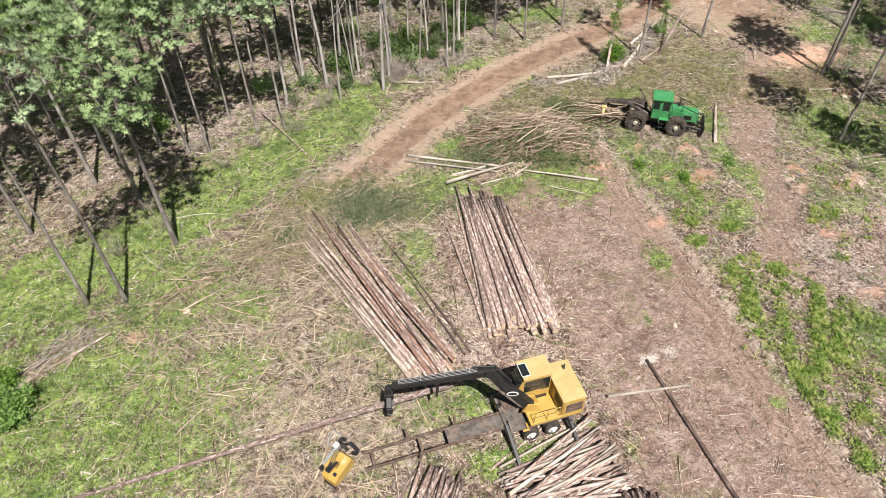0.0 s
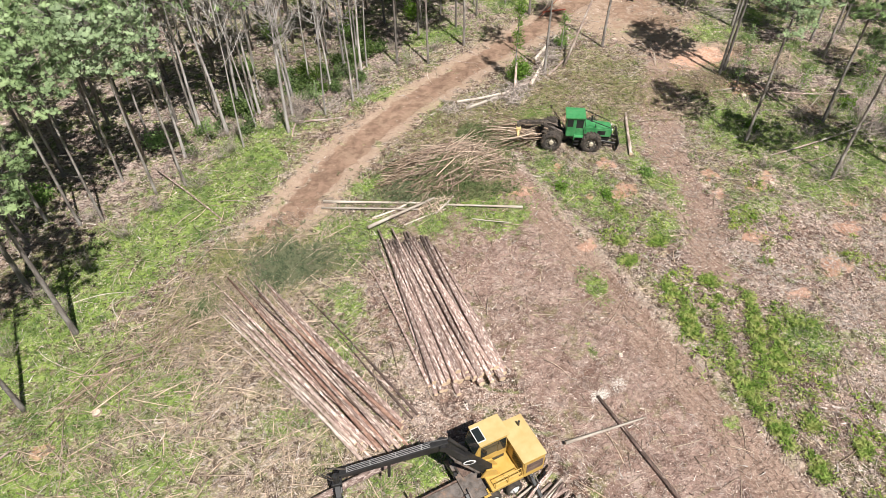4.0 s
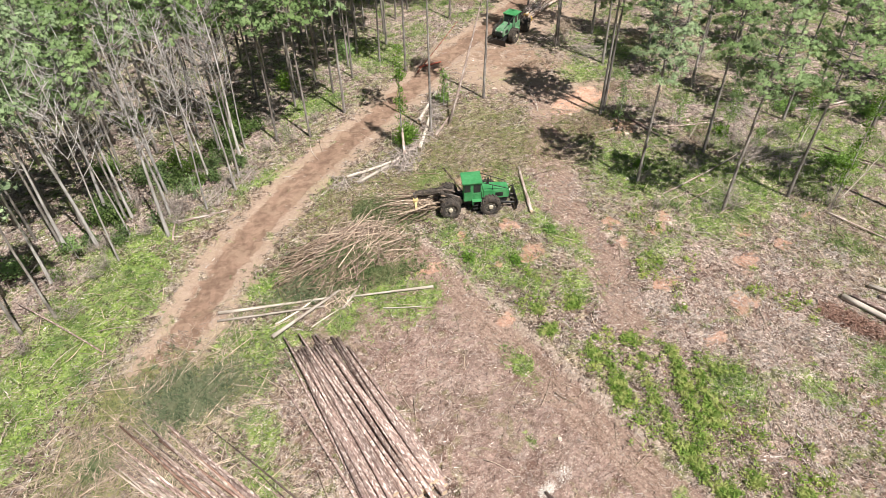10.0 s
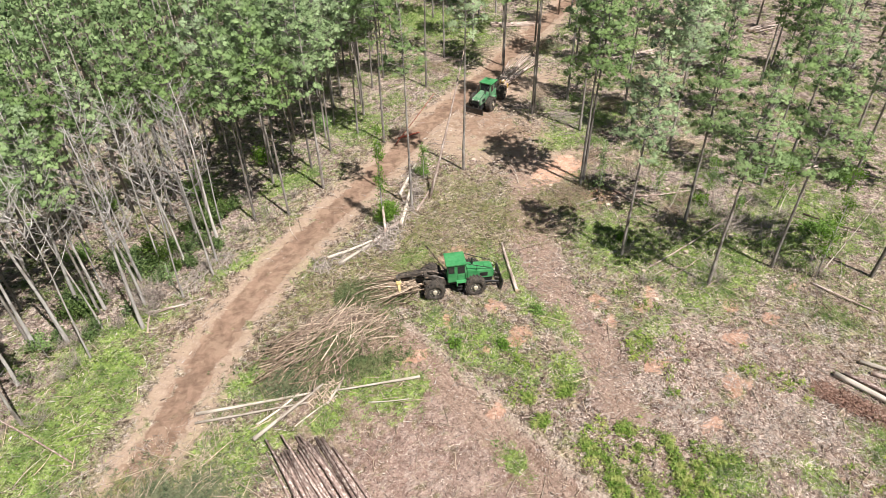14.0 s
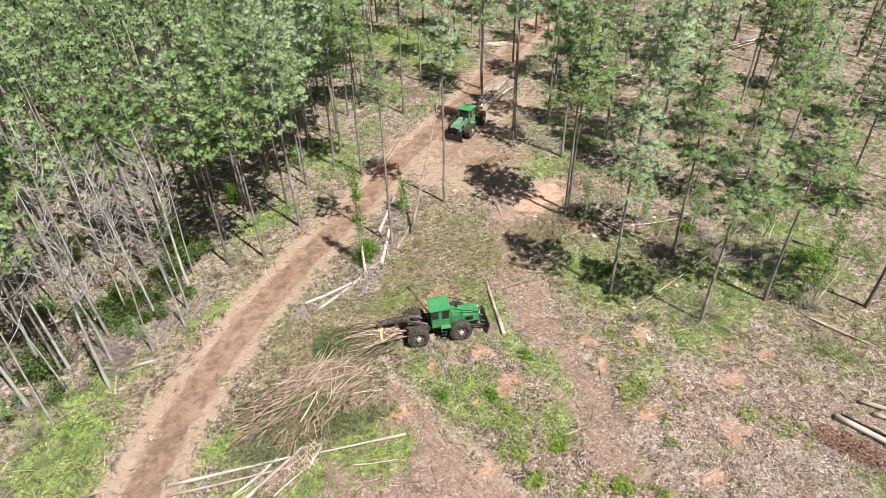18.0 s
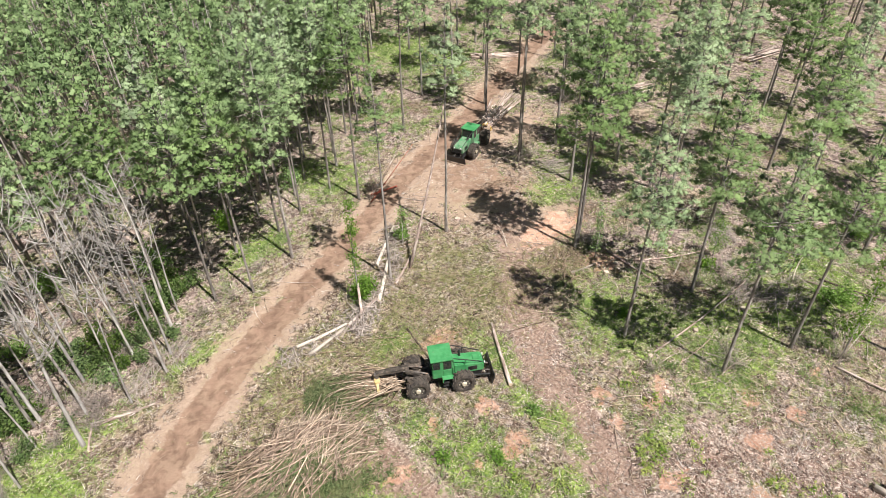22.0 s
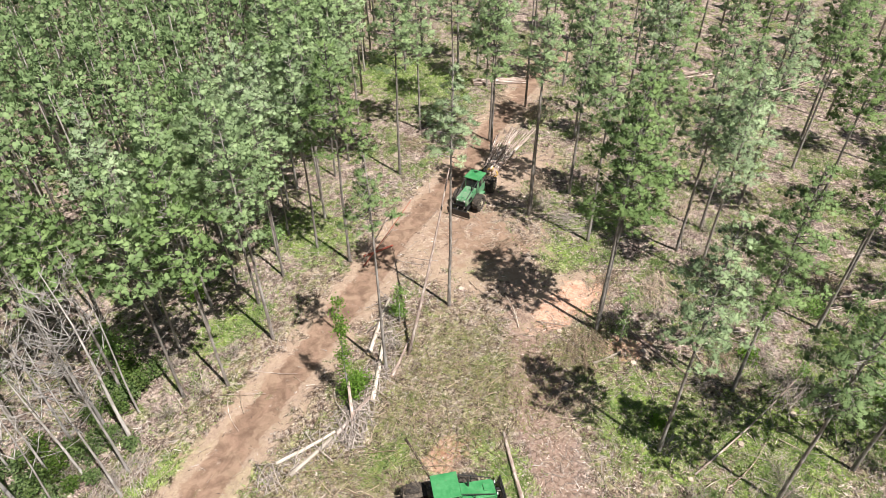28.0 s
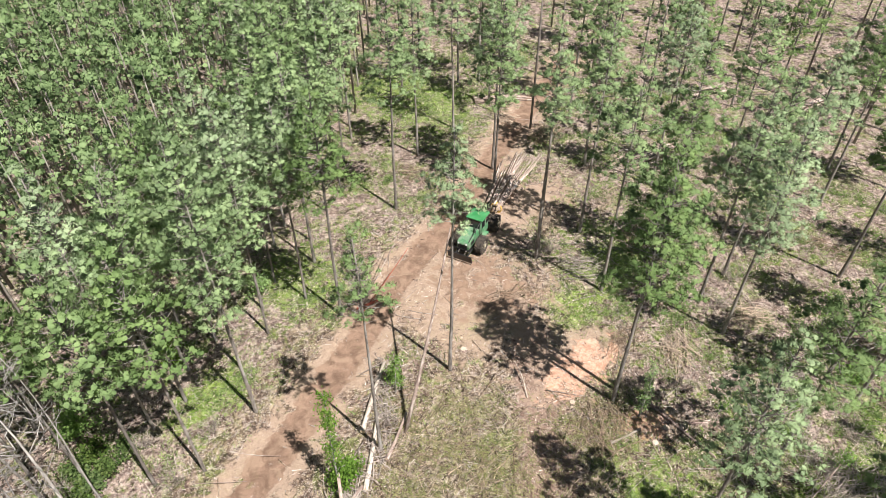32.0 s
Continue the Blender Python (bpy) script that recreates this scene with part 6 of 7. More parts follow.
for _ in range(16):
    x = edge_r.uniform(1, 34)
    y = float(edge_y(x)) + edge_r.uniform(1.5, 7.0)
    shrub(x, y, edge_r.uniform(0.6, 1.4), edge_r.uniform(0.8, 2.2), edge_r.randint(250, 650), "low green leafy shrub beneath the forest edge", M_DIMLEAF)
for _ in range(20):
    x = edge_r.uniform(-12, 5)
    y = 47 + x * 0.75 + edge_r.uniform(-5.5, 3.0)
    a, ln = edge_r.uniform(0, 6.28), edge_r.uniform(1.8, 5.0)
    log((x, y, 0.06), (x + math.cos(a) * ln, y + math.sin(a) * ln, edge_r.uniform(0.06, 0.3)), edge_r.uniform(0.025, 0.05), 0.012, edge_r.choice((M_PEELED, M_LOGPALE)), "pale crooked branch lying in the grass", "branches in the grass", name="branch", bend=0.45, n=6, category="branch")
for _ in range(16):
    x, y = edge_r.uniform(14, 30), 0.0
    y = float(edge_y(x)) + edge_r.uniform(-2.5, 2.5)
    a, ln = edge_r.uniform(0, 6.28), edge_r.uniform(1.8, 4.5)
    log((x, y, 0.06), (x + math.cos(a) * ln, y + math.sin(a) * ln, edge_r.uniform(0.06, 0.3)), edge_r.uniform(0.025, 0.05), 0.012, M_LOGPALE, "grey crooked branch lying beside the track", "branches beside the track", name="branch", bend=0.4, n=6, category="branch")
for _ in range(46):
    x, y = edge_r.uniform(46, 78), edge_r.uniform(24, 68)
    a, ln = edge_r.uniform(0, 6.28), edge_r.uniform(2.2, 6.0)
    if line_dist(x, y, ROAD) > 4.5 and math.hypot(x - 54, y - 62) > 7 and math.hypot(x - 55, y - 51.5) > 4.5:
        log((x, y, 0.06), (x + math.cos(a) * ln, y + math.sin(a) * ln, edge_r.uniform(0.06, 0.6)), edge_r.uniform(0.03, 0.055), 0.015, edge_r.choice((M_PEELED, M_LOGPALE, M_LOG)), "pale dead branch lying beneath the pines", "dead branches beneath the pines", name="branch", bend=0.35, n=6, category="branch")

# ---- loose cover: slash, twigs, chips, grass ----
def floor_z(x, y):
    i = np.clip(np.searchsorted(gxs, x), 1, nx_ - 1)
    j = np.clip(np.searchsorted(gys, y), 1, ny_ - 1)
    u = np.clip((x - gxs[i - 1]) / (gxs[i] - gxs[i - 1]), 0, 1)
    v = np.clip((y - gys[j - 1]) / (gys[j] - gys[j - 1]), 0, 1)
    return (HZ[j - 1, i - 1] * (1 - u) + HZ[j - 1, i] * u) * (1 - v) + (HZ[j, i - 1] * (1 - u) + HZ[j, i] * u) * v


def draw_spots(count, box, weight, rnd):
    """Places drawn at random, as thick as weight(x, y) says."""
    xs, ys, got = [], [], 0
    for _ in range(60):
        x, y = rnd.uniform(box[0], box[1], 20000), rnd.uniform(box[2], box[3], 20000)
        keep = rnd.uniform(0, 1, 20000) < weight(x, y)
        xs.append(x[keep])
        ys.append(y[keep])
        got += int(keep.sum())
        if got > count:
            break
    x, y = np.concatenate(xs)[:count], np.concatenate(ys)[:count]
    return x, y, floor_z(x, y)


def patchy(x, y, scale, seed):
    """Soft patches between 0 and 1."""
    r = np.random.default_rng(seed)
    v = np.zeros_like(x)
    for k in range(7):
        a, p, f = r.uniform(0, 6.28), r.uniform(0, 6.28), scale * r.uniform(0.5, 1.8)
        v += np.sin((x * math.cos(a) + y * math.sin(a)) * f + p + 1.3 * np.sin((x * math.sin(a) - y * math.cos(a)) * f * 0.7 + k))
    return np.clip(v / 5 + 0.5, 0, 1)


def lay_blades(name, label, category, material, spots, length, width, steep, seed, spread=0.0, per=1, lift=0.0):
    """Thin blades on the ground: steep 0 lies flat, 1 stands upright."""
    q = np.random.default_rng(seed)
    x, y, z = (np.repeat(c, per) for c in spots)
    k = len(x)
    x, y = x + q.normal(size=k) * spread, y + q.normal(size=k) * spread
    a = q.uniform(0, 6.283, k)
    up = np.clip(q.normal(steep, 0.15, k), 0.02, 1.0)
    ln = q.uniform(*length, k)
    d = np.stack([np.cos(a) * np.sqrt(1 - up ** 2), np.sin(a) * np.sqrt(1 - up ** 2), up], 1) * ln[:, None]
    base = np.stack([x, y, z + lift * q.uniform(0, 1, k)], 1)
    ob = link_mesh(name, blades(name, base, base + d, q.uniform(*width, k), q, True), material)
    return tagged(ob, label, category, kind="stuff")


def lay_sticks(name, label, material, spots, length, radius, seed, lift=0.15, n=3, along=None):
    q = random.Random(seed)
    s = Sticks()
    for x, y, z in zip(*spots):
        a = q.uniform(0, 6.283) if along is None else q.gauss(along, 0.7)
        ln = length[0] + (length[1] - length[0]) * q.random() ** 2.2
        r = q.uniform(*radius) * (0.6 + 0.4 * ln / length[1])
        h0, h1 = r + lift * q.random() ** 2, r + lift * q.random() ** 2
        p = Vector((x - math.cos(a) * ln / 2, y - math.sin(a) * ln / 2, z + h0))
        e = Vector((x + math.cos(a) * ln / 2, y + math.sin(a) * ln / 2, z + h1))
        s.straight(p, e, r, r * 0.5, 0.055 * ln, n, rings=4 if ln > 0.9 else 2, rnd=q)
    ob = s.link(name, material)
    return tagged(ob, label, "branches", kind="stuff")


def w_straw(x, y):
    return masks(x, y)[5] * (0.25 + 0.75 * patchy(x, y, 0.8, 3)) * (1 - 0.8 * masks(x, y)[2])


def w_litter(x, y):
    r, wn_, mu, g, we, st, cl, fl = masks(x, y)
    return (1 - 0.97 * r) * (1 - 0.75 * wn_) * (1 - 0.35 * mu) * (0.3 + 0.7 * patchy(x, y, 0.5, 4))


def w_forest(x, y):
    m = masks(x, y)
    return np.maximum(m[7], np.clip((x - 44) / 6, 0, 1)) * (1 - m[0]) * (1 - 0.6 * m[1]) * (0.25 + 0.75 * patchy(x, y, 0.6, 5))


def w_mulch(x, y):
    m = masks(x, y)
    return m[2] * (1 - 0.85 * inside(x, y, 16.0, 27.0, 6, 42, 3.0)) * (0.12 + 0.88 * patchy(x, y, 0.9, 6) ** 1.5) * (1 - 0.7 * strip(x, y, HAUL, 1.3, 1.0)) * (1 - 0.6 * strip(x, y, LANE, 1.6, 1.2))


def w_grass(x, y):
    m = masks(x, y)
    base = (0.3 + 0.7 * np.clip((x - 46) / 6, 0, 1)) * patchy(x, y, 0.7, 7) ** 2 * (1 - m[2]) * (1 - m[5])
    return np.clip(m[3] * (0.25 + 0.75 * patchy(x, y, 1.1, 8)) + base, 0, 1) * (1 - m[0]) * (1 - m[1])


def w_weeds(x, y):
    return masks(x, y)[4] * (0.10 + 0.90 * np.clip(patchy(x, y, 2.6, 9) * 2.2 - 0.7, 0, 1))


def w_slash(x, y):
    z = np.maximum.reduce([blob(x, y, 42.5, 51.5, 5.0, 6.5), blob(x, y, 33.5, 51.5, 7.0, 4.0), blob(x, y, 50.0, 48.0, 3.5, 3.5), blob(x, y, 24, 51, 4, 3)])
    return z * (0.35 + 0.65 * patchy(x, y, 1.0, 10)) * (1 - masks(x, y)[1])


WINDROW, WINDROW_TURN = [(-17.5, 29.5), (-14.2, 32.0), (-8.5, 34.5), (-2.4, 37.3)], 0.43
lay_sticks("slash_branches", "pale dry branches strewn thickly over the landing", M_STICK, draw_spots(1500, (-16, 12, 14, 44), w_straw, NR), (0.4, 3.6), (0.018, 0.06), 11)
lay_sticks("slash_twigs", "fine straw-coloured twigs covering the landing", M_STICKGREY, draw_spots(3000, (-18, 12, 14, 46), w_straw, NR), (0.2, 1.3), (0.012, 0.024), 12, 0.1)
lay_sticks("windrow_branches", "band of tan branches lying across the grass", M_STICKBROWN, draw_spots(110, (-20, -2, 22, 38), lambda x, y: strip(x, y, WINDROW, 0.3, 1.6) * patchy(x, y, 0.9, 41), NR), (0.8, 4.5), (0.018, 0.05), 61, 0.35, along=WINDROW_TURN)
lay_sticks("windrow_pale_branches", "band of pale branches lying across the grass", M_STICK, draw_spots(130, (-20, -2, 22, 38), lambda x, y: strip(x, y, WINDROW, 0.3, 1.8) * patchy(x, y, 0.9, 41), NR), (0.8, 4.0), (0.018, 0.048), 62, 0.35, along=WINDROW_TURN)
lay_sticks("top_branches", "tangled pale tree tops at the thin ends of the stems", M_STICK, draw_spots(900, (-4, 8, 33, 43), lambda x, y: np.maximum(blob(x, y, 0.6, 38.2, 3.2, 2.6), 0.5 * blob(x, y, -2.5, 36.0, 3.5, 3.5)), NR), (0.4, 2.6), (0.016, 0.042), 13, 0.5)
lay_sticks("forest_twigs", "grey dead twigs lying under the pines", M_STICKGREY, draw_spots(5200, (-28, 100, 22, 100), w_forest, NR), (0.3, 3.5), (0.014, 0.042), 14, 0.15)
lay_sticks("clearing_twigs", "scattered dry twigs on the cleared ground", M_STICK, draw_spots(4200, (-22, 58, 8, 62), w_litter, NR), (0.2, 2.2), (0.014, 0.045), 15, 0.10)
lay_sticks("broken_branches", "broken grey-brown branches left between the pines", M_STICKBROWN, draw_spots(500, (18, 58, 42, 66), w_slash, NR), (0.4, 3.4), (0.018, 0.05), 16, 0.25)
lay_sticks("broken_pale_branches", "broken pale branches left between the pines", M_STICK, draw_spots(1100, (18, 58, 42, 66), w_slash, NR), (0.3, 2.6), (0.012, 0.032), 17, 0.25)
lay_sticks("edge_branches", "heap of grey broken branches round fallen logs", M_STICKGREY, draw_spots(380, (24, 46, 50, 66), lambda x, y: strip(x, y, [(26, 54), (33, 54.3), (38.5, 57), (43, 62)], 0.9, 0.8), NR), (0.6, 2.8), (0.022, 0.06), 18, 0.7, 5)
lay_sticks("pale_debris", "pale shredded wood strewn over mulch", M_STICKGREY, draw_spots(4200, (28, 56, 6, 44), lambda x, y: 0.3 + 0.7 * patchy(x, y, 0.7, 12), NR), (0.15, 1.3), (0.012, 0.032), 19, 0.08)
lay_blades("bark_chips", "pale bark chips scattered over brown mulch", "chips", M_CHIP, draw_spots(44000, (8, 52, 4, 50), w_mulch, NR), (0.06, 0.34), (0.02, 0.065), 0.10, 21, lift=0.02)
lay_blades("pale_shreds", "whitish shredded wood and bark beyond the weeds", "chips", M_SHRED, draw_spots(4500, (33, 54, 6, 30), lambda x, y: np.maximum.reduce([blob(x, y, 43, 16, 7, 8), blob(x, y, 38, 24, 4, 4), blob(x, y, 50, 20, 4, 5)]) * patchy(x, y, 0.9, 44) ** 2, NR), (0.12, 0.6), (0.02, 0.06), 0.12, 63, lift=0.05)
lay_blades("pale_bark_strips", "pale bark strips and splinters strewn over the ground", "litter", M_SHRED, draw_spots(8500, (-24, 70, 8, 78), lambda x, y: w_litter(x, y) * patchy(x, y, 1.3, 71) * (1 - 0.8 * inside(x, y, 16.0, 27.0, 6, 42, 3.0)) * (1 - 0.7 * masks(x, y)[3]), NR), (0.2, 0.85), (0.04, 0.10), 0.14, 72, lift=0.05)
PALE_SPOTS = [(56.5, 30.3), (54.6, 26.5), (53.0, 25.9), (59.2, 21.8), (59.8, 20.6), (45.5, 31.2), (46.0, 30.3), (43.5, 16.0), (46.5, 18.5)]
lay_blades("split_bark", "whitish split bark and wood lying in small patches", "chips", M_CHIP, draw_spots(900, (40, 64, 12, 34), lambda x, y: np.maximum.reduce([blob(x, y, cx, cy, 0.6, 0.9) for cx, cy in PALE_SPOTS]), NR), (0.12, 0.4), (0.05, 0.11), 0.12, 75, lift=0.06)
lay_blades("stripped_bark", "dark red-brown stripped bark heaped beside thick logs", "bark", M_LOGRED, draw_spots(2600, (42, 50, 11, 21), lambda x, y: strip(x, y, [(46.0, 17.6), (46.3, 16.0), (46.7, 13.6)], 0.65, 0.8) * (0.3 + 0.7 * patchy(x, y, 1.5, 46)), NR), (0.15, 0.5), (0.06, 0.14), 0.18, 76, lift=0.16)
lay_blades("dark_bark_strips", "dark bark strips strewn over the ground", "litter", M_LOGDARK, draw_spots(10000, (-24, 70, 8, 78), lambda x, y: w_litter(x, y) * patchy(x, y, 1.3, 73) * (1 - 0.8 * inside(x, y, 16.0, 27.0, 6, 42, 3.0)), NR), (0.15, 0.7), (0.03, 0.08), 0.10, 74, lift=0.03)
lay_blades("dry_litter", "dry needles and bark litter on the ground", "litter", M_STICKGREY, draw_spots(34000, (-26, 72, 8, 80), w_litter, NR), (0.10, 0.50), (0.025, 0.07), 0.10, 22, lift=0.03)
lay_blades("forest_litter", "pale dead twig litter on the forest floor", "litter", M_CHIP, draw_spots(46000, (-28, 105, 20, 105), w_forest, NR), (0.12, 0.7), (0.025, 0.065), 0.12, 23, lift=0.03)
lay_blades("dark_litter", "dark bark crumbs and old needles on the ground", "litter", M_LOGDARK, draw_spots(26000, (-26, 72, 6, 80), w_litter, NR), (0.10, 0.45), (0.03, 0.09), 0.06, 24, lift=0.015)
lay_blades("straw_litter", "straw-coloured needles and bark strips on the landing", "litter", M_STICK, draw_spots(8000, (-18, 12, 12, 46), w_straw, NR), (0.14, 0.6), (0.025, 0.06), 0.12, 25, lift=0.05)
lay_blades("grass", "short uneven green grass in patches", "grass", M_GRASS, draw_spots(36000, (-28, 100, 8, 110), w_grass, NR), (0.14, 0.50), (0.03, 0.075), 0.62, 26, 0.16, 5)
lay_blades("tall_grass", "darker clumps of taller grass", "grass", M_TALLGRASS, draw_spots(4200, (-28, 100, 8, 110), lambda x, y: np.clip(w_grass(x, y), 0, 1) * np.clip(patchy(x, y, 1.4, 55) * 1.6 - 0.75, 0, 1), NR), (0.25, 0.7), (0.03, 0.07), 0.66, 64, 0.22, 14)
lay_blades("weeds", "broken rows of leafy green weeds beside the driven lane", "weeds", M_WEED, draw_spots(1150, (26, 37, 8, 32), w_weeds, NR), (0.12, 0.34), (0.06, 0.13), 0.45, 27, 0.16, 14, 0.3)
lay_blades("weed_clumps", "small dark green weed clumps on pale shredded ground", "weeds", M_WEED, draw_spots(150, (27, 46, 7, 36), lambda x, y: np.clip(patchy(x, y, 0.9, 19) * 1.6 - 0.9, 0, 1) * (1 - strip(x, y, HAUL, 2.4, 0.5)) * (1 - strip(x, y, LANE, 2.2, 0.5)), NR), (0.12, 0.34), (0.07, 0.14), 0.45, 29, 0.22, 26, 0.3)
lay_blades("cut_needles", "dull green needle slash lying in mats", "branches", M_SLASHGREEN, draw_spots(6500, (-4, 58, 34, 66), lambda x, y: np.maximum(w_slash(x, y) * 0.22, np.maximum(blob(x, y, 4.0, 40.4, 4.6, 3.0), 0.5 * blob(x, y, -3.0, 36.5, 3.0, 3.0)) * patchy(x, y, 1.5, 11)), NR), (0.15, 0.42), (0.03, 0.06), 0.35, 28, 0.14, 5, 0.2)


# ---- heaps of branches ----
DEAD_BUSHES = [(-14.0, 43.0, 1.8), (-11.0, 44.0, 1.6), (-8.0, 46.2, 1.8), (-5.2, 48.4, 1.7), (-2.2, 50.6, 1.6), (-13.2, 39.4, 1.5), (-9.8, 41.6, 1.4), (1.2, 52.4, 1.6), (-7.2, 51.6, 1.9), (4.0, 55.6, 1.5), (13.2, 60.0, 1.8), (18.0, 61.2, 1.6), (23.0, 64.0, 1.7), (9.2, 58.6, 1.6), (48.2, 37.0, 1.6), (51.0, 29.2, 1.8), (57.0, 27.2, 1.6), (57.6, 36.6, 2.0), (62.8, 63.0, 2.6), (63.8, 62.6, 2.2), (54.6, 38.0, 1.4), (60.4, 36.0, 2.4), (64.0, 33.5, 2.0), (69.0, 47.5, 1.8), (73.0, 48.5, 1.8), (55.6, 47.4, 1.5), (66.8, 54.0, 1.8), (78.5, 69.5, 2.0), (59.0, 44.5, 2.0), (40.0, 57.8, 1.6), (46.2, 70.0, 1.8), (60.0, 33.6, 2.2), (58.4, 32.8, 1.8), (59.6, 34.8, 2.0), (64.1, 30.6, 1.8), (52.0, 30.4, 1.6), (49.2, 30.6, 1.6), (57.8, 24.0, 2.0), (53.2, 35.2, 1.5), (46.2, 33.4, 1.3)]
def heap(name, label, cx, cy, rx, ry, h, turn, branches, needles, seed, material=M_STICK, length=(1.0, 4.0), radius=(0.014, 0.034), green=M_SLASHDARK, levels=(0.15, 1.0), lie=(0.1, 0.6, 1.2)):
    q = random.Random(seed)
    qn = np.random.default_rng(seed)
    root = thing(name, pose(cx, cy, gz(cx, cy), 0, 0, turn), label, "brush pile", kind="stuff")
    s = Sticks()
    for _ in range(branches):
        a, rr = q.uniform(0, 6.28), math.sqrt(q.random())
        x, y = math.cos(a) * rr * rx, math.sin(a) * rr * ry
        z = h * (1 - rr * rr) * q.uniform(*levels) + 0.05
        ln, t = q.uniform(*length), q.gauss(q.choice(lie), 0.35)
        d = Vector((math.cos(t), math.sin(t), q.gauss(0, 0.14))) * ln / 2
        p = Vector((x, y, z))
        e0, e1 = p - d, p + d
        e0.z, e1.z = max(e0.z, 0.04), max(e1.z, 0.04)
        s.straight(e0, e1, q.uniform(*radius), None, 0.1 * ln, 5, rings=4, rnd=q)
    s.link("branches", material, root)["kind"] = "stuff"
    if needles:
        a = qn.uniform(0, 6.28, needles)
        rr = np.abs(qn.normal(0, 0.55, needles)) * (1 + 0.35 * np.sin(3 * a + seed) + 0.2 * np.sin(7 * a + 2 * seed))
        c = np.stack([np.cos(a) * rr * rx, np.sin(a) * rr * ry - ry * 0.25, h * np.maximum(1 - rr ** 2, 0.05) * qn.uniform(0.0, 0.8, needles) + 0.05], 1)
        c = np.repeat(c, 8, 0) + qn.normal(size=(needles * 8, 3)) * 0.10
        c[:, 2] = np.maximum(c[:, 2], 0.03)
        d = qn.normal(size=c.shape)
        d /= np.linalg.norm(d, axis=1, keepdims=True)
        link_mesh("needles", blades("needles", c, c + d * 0.30, np.full(len(c), 0.065), qn, True), green, root)["kind"] = "stuff"
    return root


heap("brush_pile", "tangled heap of dark brown branches and green needles in the clearing", 20.9, 44.9, 5.0, 3.1, 2.5, -8, 420, 2600, 39, M_STICKBROWN, (1.2, 4.2), (0.02, 0.05), levels=(0.05, 0.8), lie=(-0.1, 0.2, 0.75))
heap("brush_pile", "pale tan broken stems tangled over the big brush heap", 21.9, 45.0, 3.9, 3.0, 2.7, -8, 190, 0, 31, M_STICK, (1.6, 5.2), (0.018, 0.05), levels=(0.45, 1.0), lie=(-0.1, 0.1, 0.75))
heap("brush_pile", "reddish-brown broken stems tangled over the big brush heap", 21.2, 44.8, 4.2, 3.2, 2.6, -8, 240, 0, 46, M_STICKRED, (1.4, 4.8), (0.018, 0.05), levels=(0.4, 1.0), lie=(-0.05, 0.15, 0.75, 1.3))
heap("needle_heap", "dark green cut pine tops at the brush heap's foot", 17.3, 44.5, 2.8, 2.2, 0.9, 10, 60, 2000, 43, M_STICKBROWN, (0.8, 2.6), (0.014, 0.03))
heap("needle_heap", "dark green cut pine tops at the brush heap's foot", 21.8, 42.2, 3.4, 1.4, 0.7, -30, 50, 1700, 45, M_STICKBROWN, (0.8, 2.6), (0.014, 0.03))
heap("brush_heap", "low heap of broken grey branches at fallen logs", 33.0, 53.8, 2.2, 1.3, 0.8, 30, 120, 0, 32, M_STICKGREY, (0.6, 2.4), (0.02, 0.06))
heap("bark_heap", "pile of pale splintered wood beside white logs", 18.3, 41.2, 1.5, 0.9, 0.35, 20, 70, 0, 33, M_STICK, (0.5, 1.5), (0.02, 0.05))
heap("branch_heap", "thin grey branches heaped in long grass", -16.0, 31.0, 2.6, 1.0, 0.5, 35, 90, 0, 34, M_STICKGREY, (0.8, 3.0), (0.012, 0.03))
heap("branch_heap", "thin grey branches heaped beneath the pines", 51.5, 46.8, 2.8, 1.8, 0.5, 20, 130, 0, 35, M_STICKBROWN, (0.8, 3.0), (0.012, 0.03))
heap("branch_heap", "thin grey branches heaped beneath the pines", 61.0, 31.5, 3.5, 1.8, 0.6, -40, 120, 0, 36, M_STICKGREY, (1.0, 4.0), (0.015, 0.035))
heap("branch_heap", "dark heap of roots and branches beside the far stems", 80.5, 77.5, 2.4, 1.8, 1.3, 0, 130, 300, 37, M_STICKBROWN, (0.8, 2.6), (0.02, 0.04))
heap("branch_heap", "grey branches heaped beneath bare trees", 17.5, 60.6, 3.5, 1.2, 0.4, 20, 160, 0, 38, M_STICKGREY, (0.8, 3.0), (0.012, 0.028))


heap("needle_pile", "dark green mat of cut pine tops at the stems' ends", 5.4, 40.2, 4.4, 2.9, 0.5, 0, 170, 3600, 40, M_STICK, (0.6, 2.4), (0.012, 0.028))
heap("needle_pile", "dark green cut pine tops beside the fanned stems", -1.0, 38.4, 2.0, 1.4, 0.3, 30, 60, 450, 42, M_STICK, (0.8, 2.6), (0.012, 0.03))
heap_r = random.Random(77)
for x, y in ((57.5, 60.5), (64.5, 58.5), (67.0, 65.5), (71.5, 58.0), (75.0, 64.0), (62.0, 47.0), (70.0, 45.0), (76.0, 52.0), (82.0, 60.0), (66.0, 39.0), (58.0, 38.5), (74.0, 37.0), (84.0, 44.0), (63.0, 82.5), (72.0, 82.0), (88.0, 72.0), (92.0, 60.0), (80.0, 84.0), (46.5, 44.0), (59.5, 50.5)):
    heap("branch_heap", "thin grey branches heaped beneath the pines", x, y, heap_r.uniform(1.2, 2.8), heap_r.uniform(0.8, 1.6), heap_r.uniform(0.25, 0.6), heap_r.uniform(0, 180), heap_r.randint(50, 110), 0, heap_r.randint(100, 999), heap_r.choice((M_STICKGREY, M_STICKBROWN, M_STICK)), (0.7, 3.2), (0.012, 0.032))


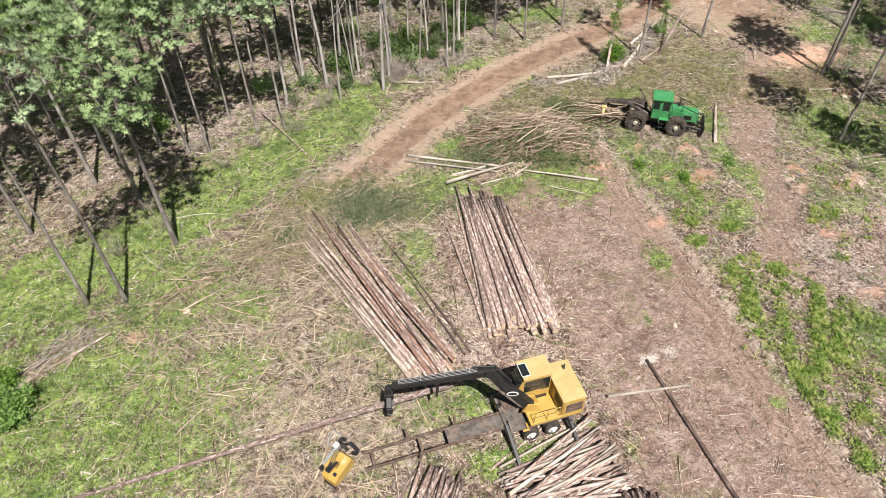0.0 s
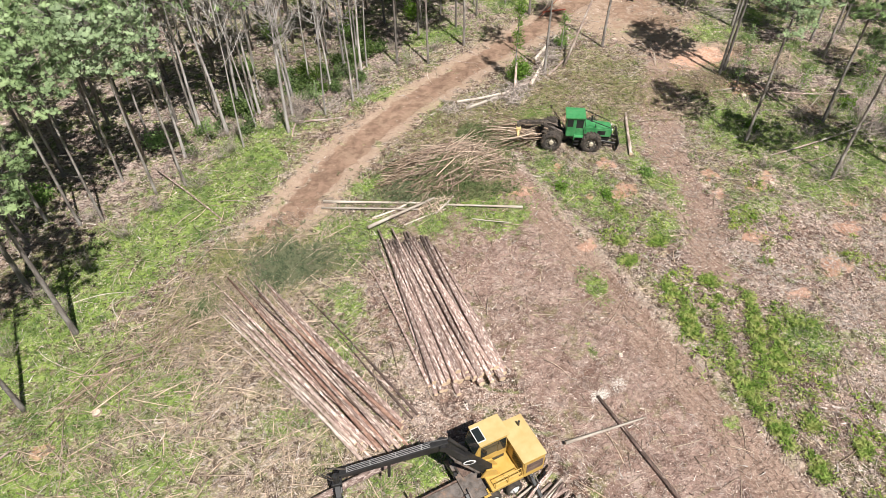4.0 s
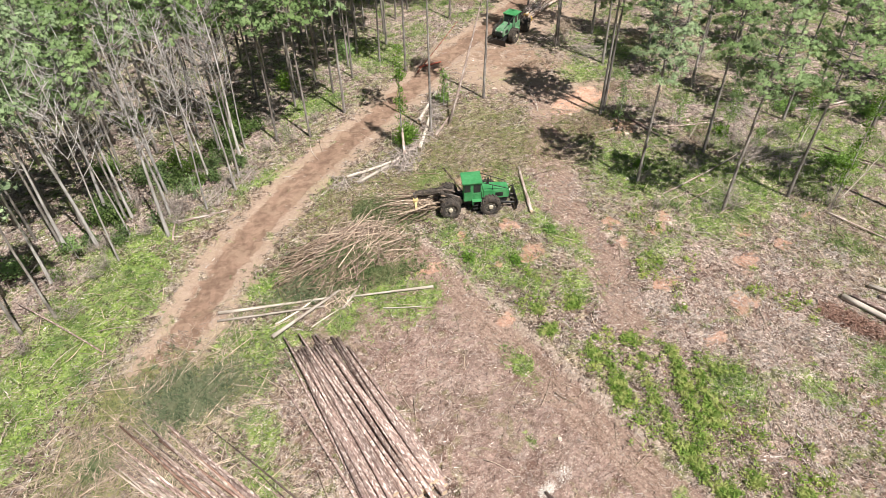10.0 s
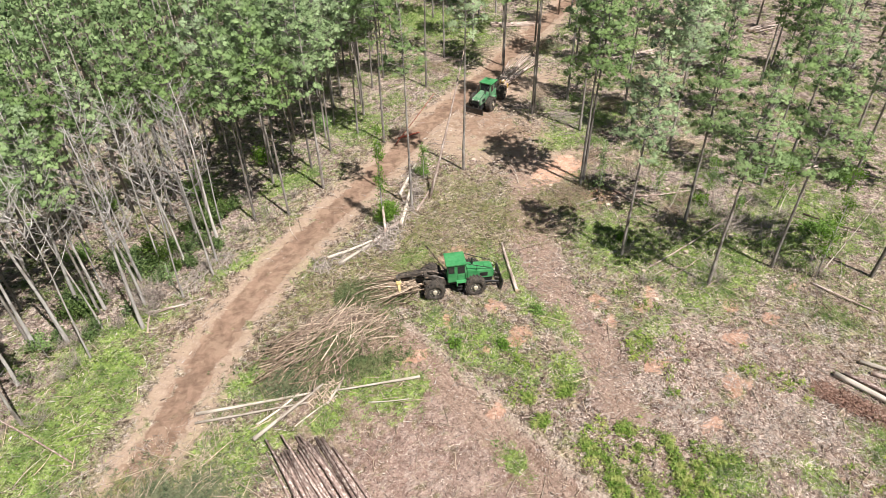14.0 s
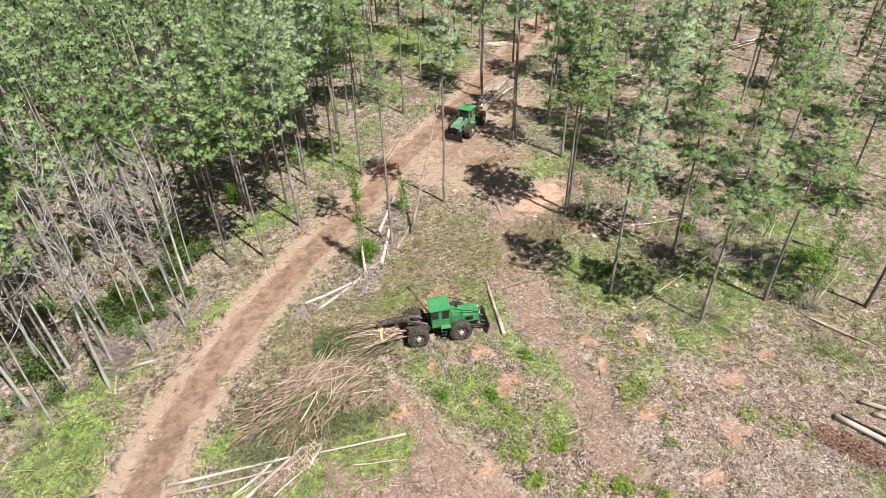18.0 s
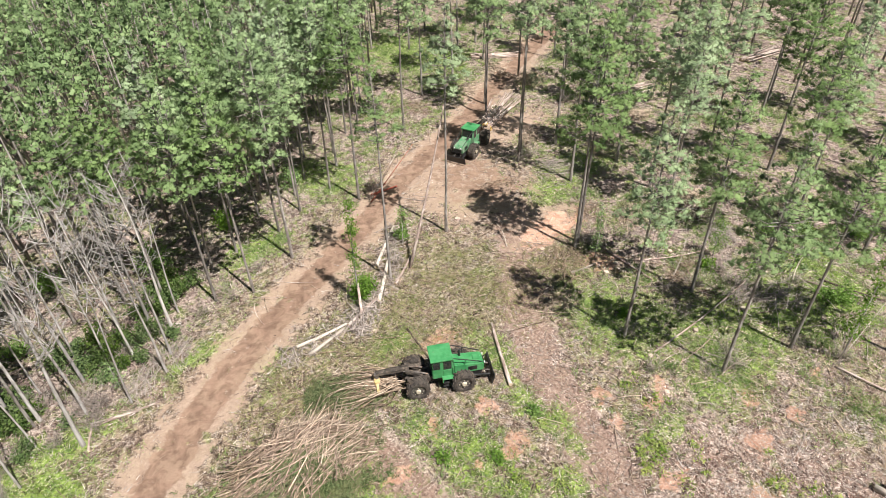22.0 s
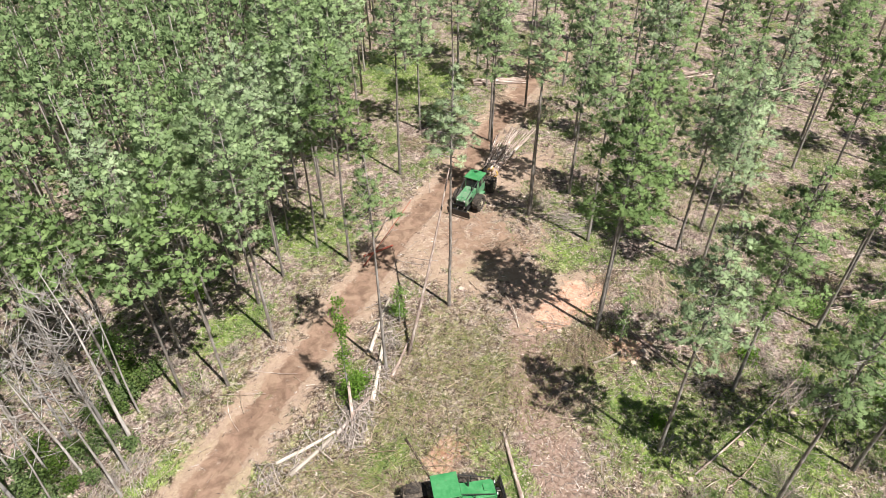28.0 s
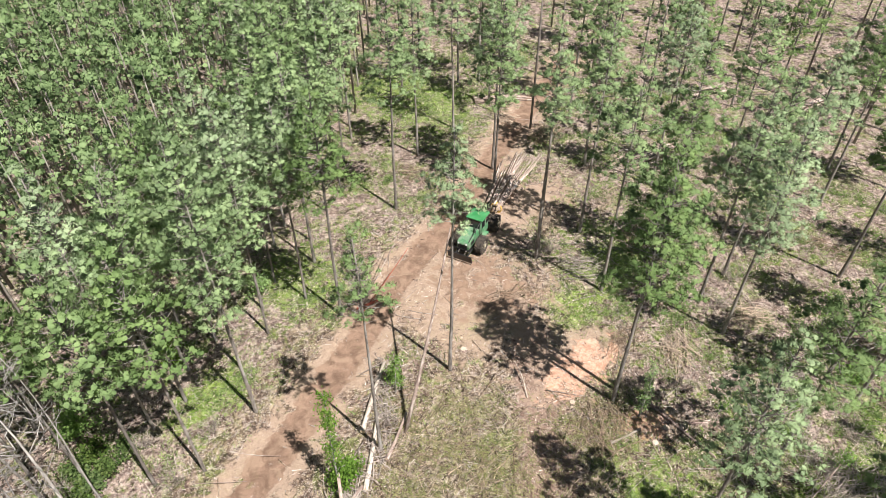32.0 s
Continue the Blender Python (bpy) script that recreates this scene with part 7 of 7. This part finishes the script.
def dead_bush(x, y, h, seed):
    """A spray of thin grey leafless stems."""
    q = random.Random(seed)
    root = thing("dead_bush", pose(x, y, gz(x, y)), "spray of thin grey leafless stems under the pines", "bush", "leafless bushes")
    s = Sticks()
    for _ in range(34):
        a, ln = q.uniform(0, 6.28), h * q.uniform(0.4, 1.1)
        d = Vector((math.cos(a), math.sin(a), q.uniform(0.5, 2.4))).normalized()
        o = Vector((q.gauss(0, 0.25), q.gauss(0, 0.25), 0))
        s.straight(o, o + d * ln, 0.014, 0.006, 0.15, 3, rings=3, rnd=q)
        for _ in range(3):
            p = o + d * ln * q.uniform(0.3, 0.9)
            e = (d + Vector((q.gauss(0, 0.8), q.gauss(0, 0.8), q.gauss(0, 0.4)))).normalized()
            s.straight(p, p + e * ln * 0.35, 0.008, 0.004, 0.05, 3, rings=2, rnd=q)
    s.link("branch_spray", M_STICKGREY, root)


bush_r = random.Random(88)
for _ in range(20):
    x = bush_r.uniform(1.0, 30.0)
    DEAD_BUSHES.append((x, float(edge_y(x)) + bush_r.uniform(-0.5, 7.0), bush_r.uniform(1.2, 2.3)))
for i, (x, y, h) in enumerate(DEAD_BUSHES):
    dead_bush(x, y, h, 300 + i)


def dragged(m, seed):
    """The bundle of branches that hangs in the first skidder's grapple and drags on the ground."""
    q = random.Random(seed)
    qn = np.random.default_rng(seed)
    root = thing("branch_bundle", m, "bundle of thin branches and green tops dragged by the skidder", "brush pile", kind="stuff")
    s = Sticks()
    for k in range(130):
        if k == 85:
            s.link("branches", M_STICKBROWN, root)["kind"] = "stuff"
            s = Sticks()
        y, z = q.gauss(0, 0.34), q.uniform(0.6, 1.3)
        x0, x1 = -q.uniform(2.9, 4.7) if k % 9 else -q.uniform(1.0, 2.4), -q.uniform(6.0, 10.0)
        s.straight((x0, y * 1.2, z), (x1, y * 2.0 + q.gauss(0, 0.55), max(0.08, 0.6 + q.gauss(0, 0.24) + (x1 + 5) * 0.11)), q.uniform(0.02, 0.06), 0.012, 1.1, 5, rings=5, rnd=q)
    s.link("pale_branches", M_STICK, root)["kind"] = "stuff"
    k = 1500
    c = np.stack([-qn.uniform(4.6, 10.2, k), qn.normal(0, 0.75, k), np.abs(qn.normal(0.15, 0.4, k))], 1)
    c = np.repeat(c, 8, 0) + qn.normal(size=(k * 8, 3)) * 0.12
    c[:, 2] = np.maximum(c[:, 2], 0.03)
    d = qn.normal(size=c.shape)
    d /= np.linalg.norm(d, axis=1, keepdims=True)
    link_mesh("needles", blades("needles", c, c + d * 0.30, np.full(len(c), 0.06), qn, True), M_SLASHDARK, root)["kind"] = "stuff"


dragged(SKID1, 41)


# ---- sawdust ----
lay_blades("sawdust", "whitish sawdust thrown beside a log's end", "sawdust", M_SAWDUST, draw_spots(1500, (18, 23, 18.6, 22.0), lambda x, y: np.maximum(np.exp(-(((x - 19.9) / 0.55) ** 2 + ((y - 20.15) / 0.28) ** 2)), 0.35 * np.exp(-(((x - 21.2) / 0.7) ** 2 + ((y - 20.35) / 0.35) ** 2))), NR), (0.04, 0.11), (0.02, 0.045), 0.05, 51)
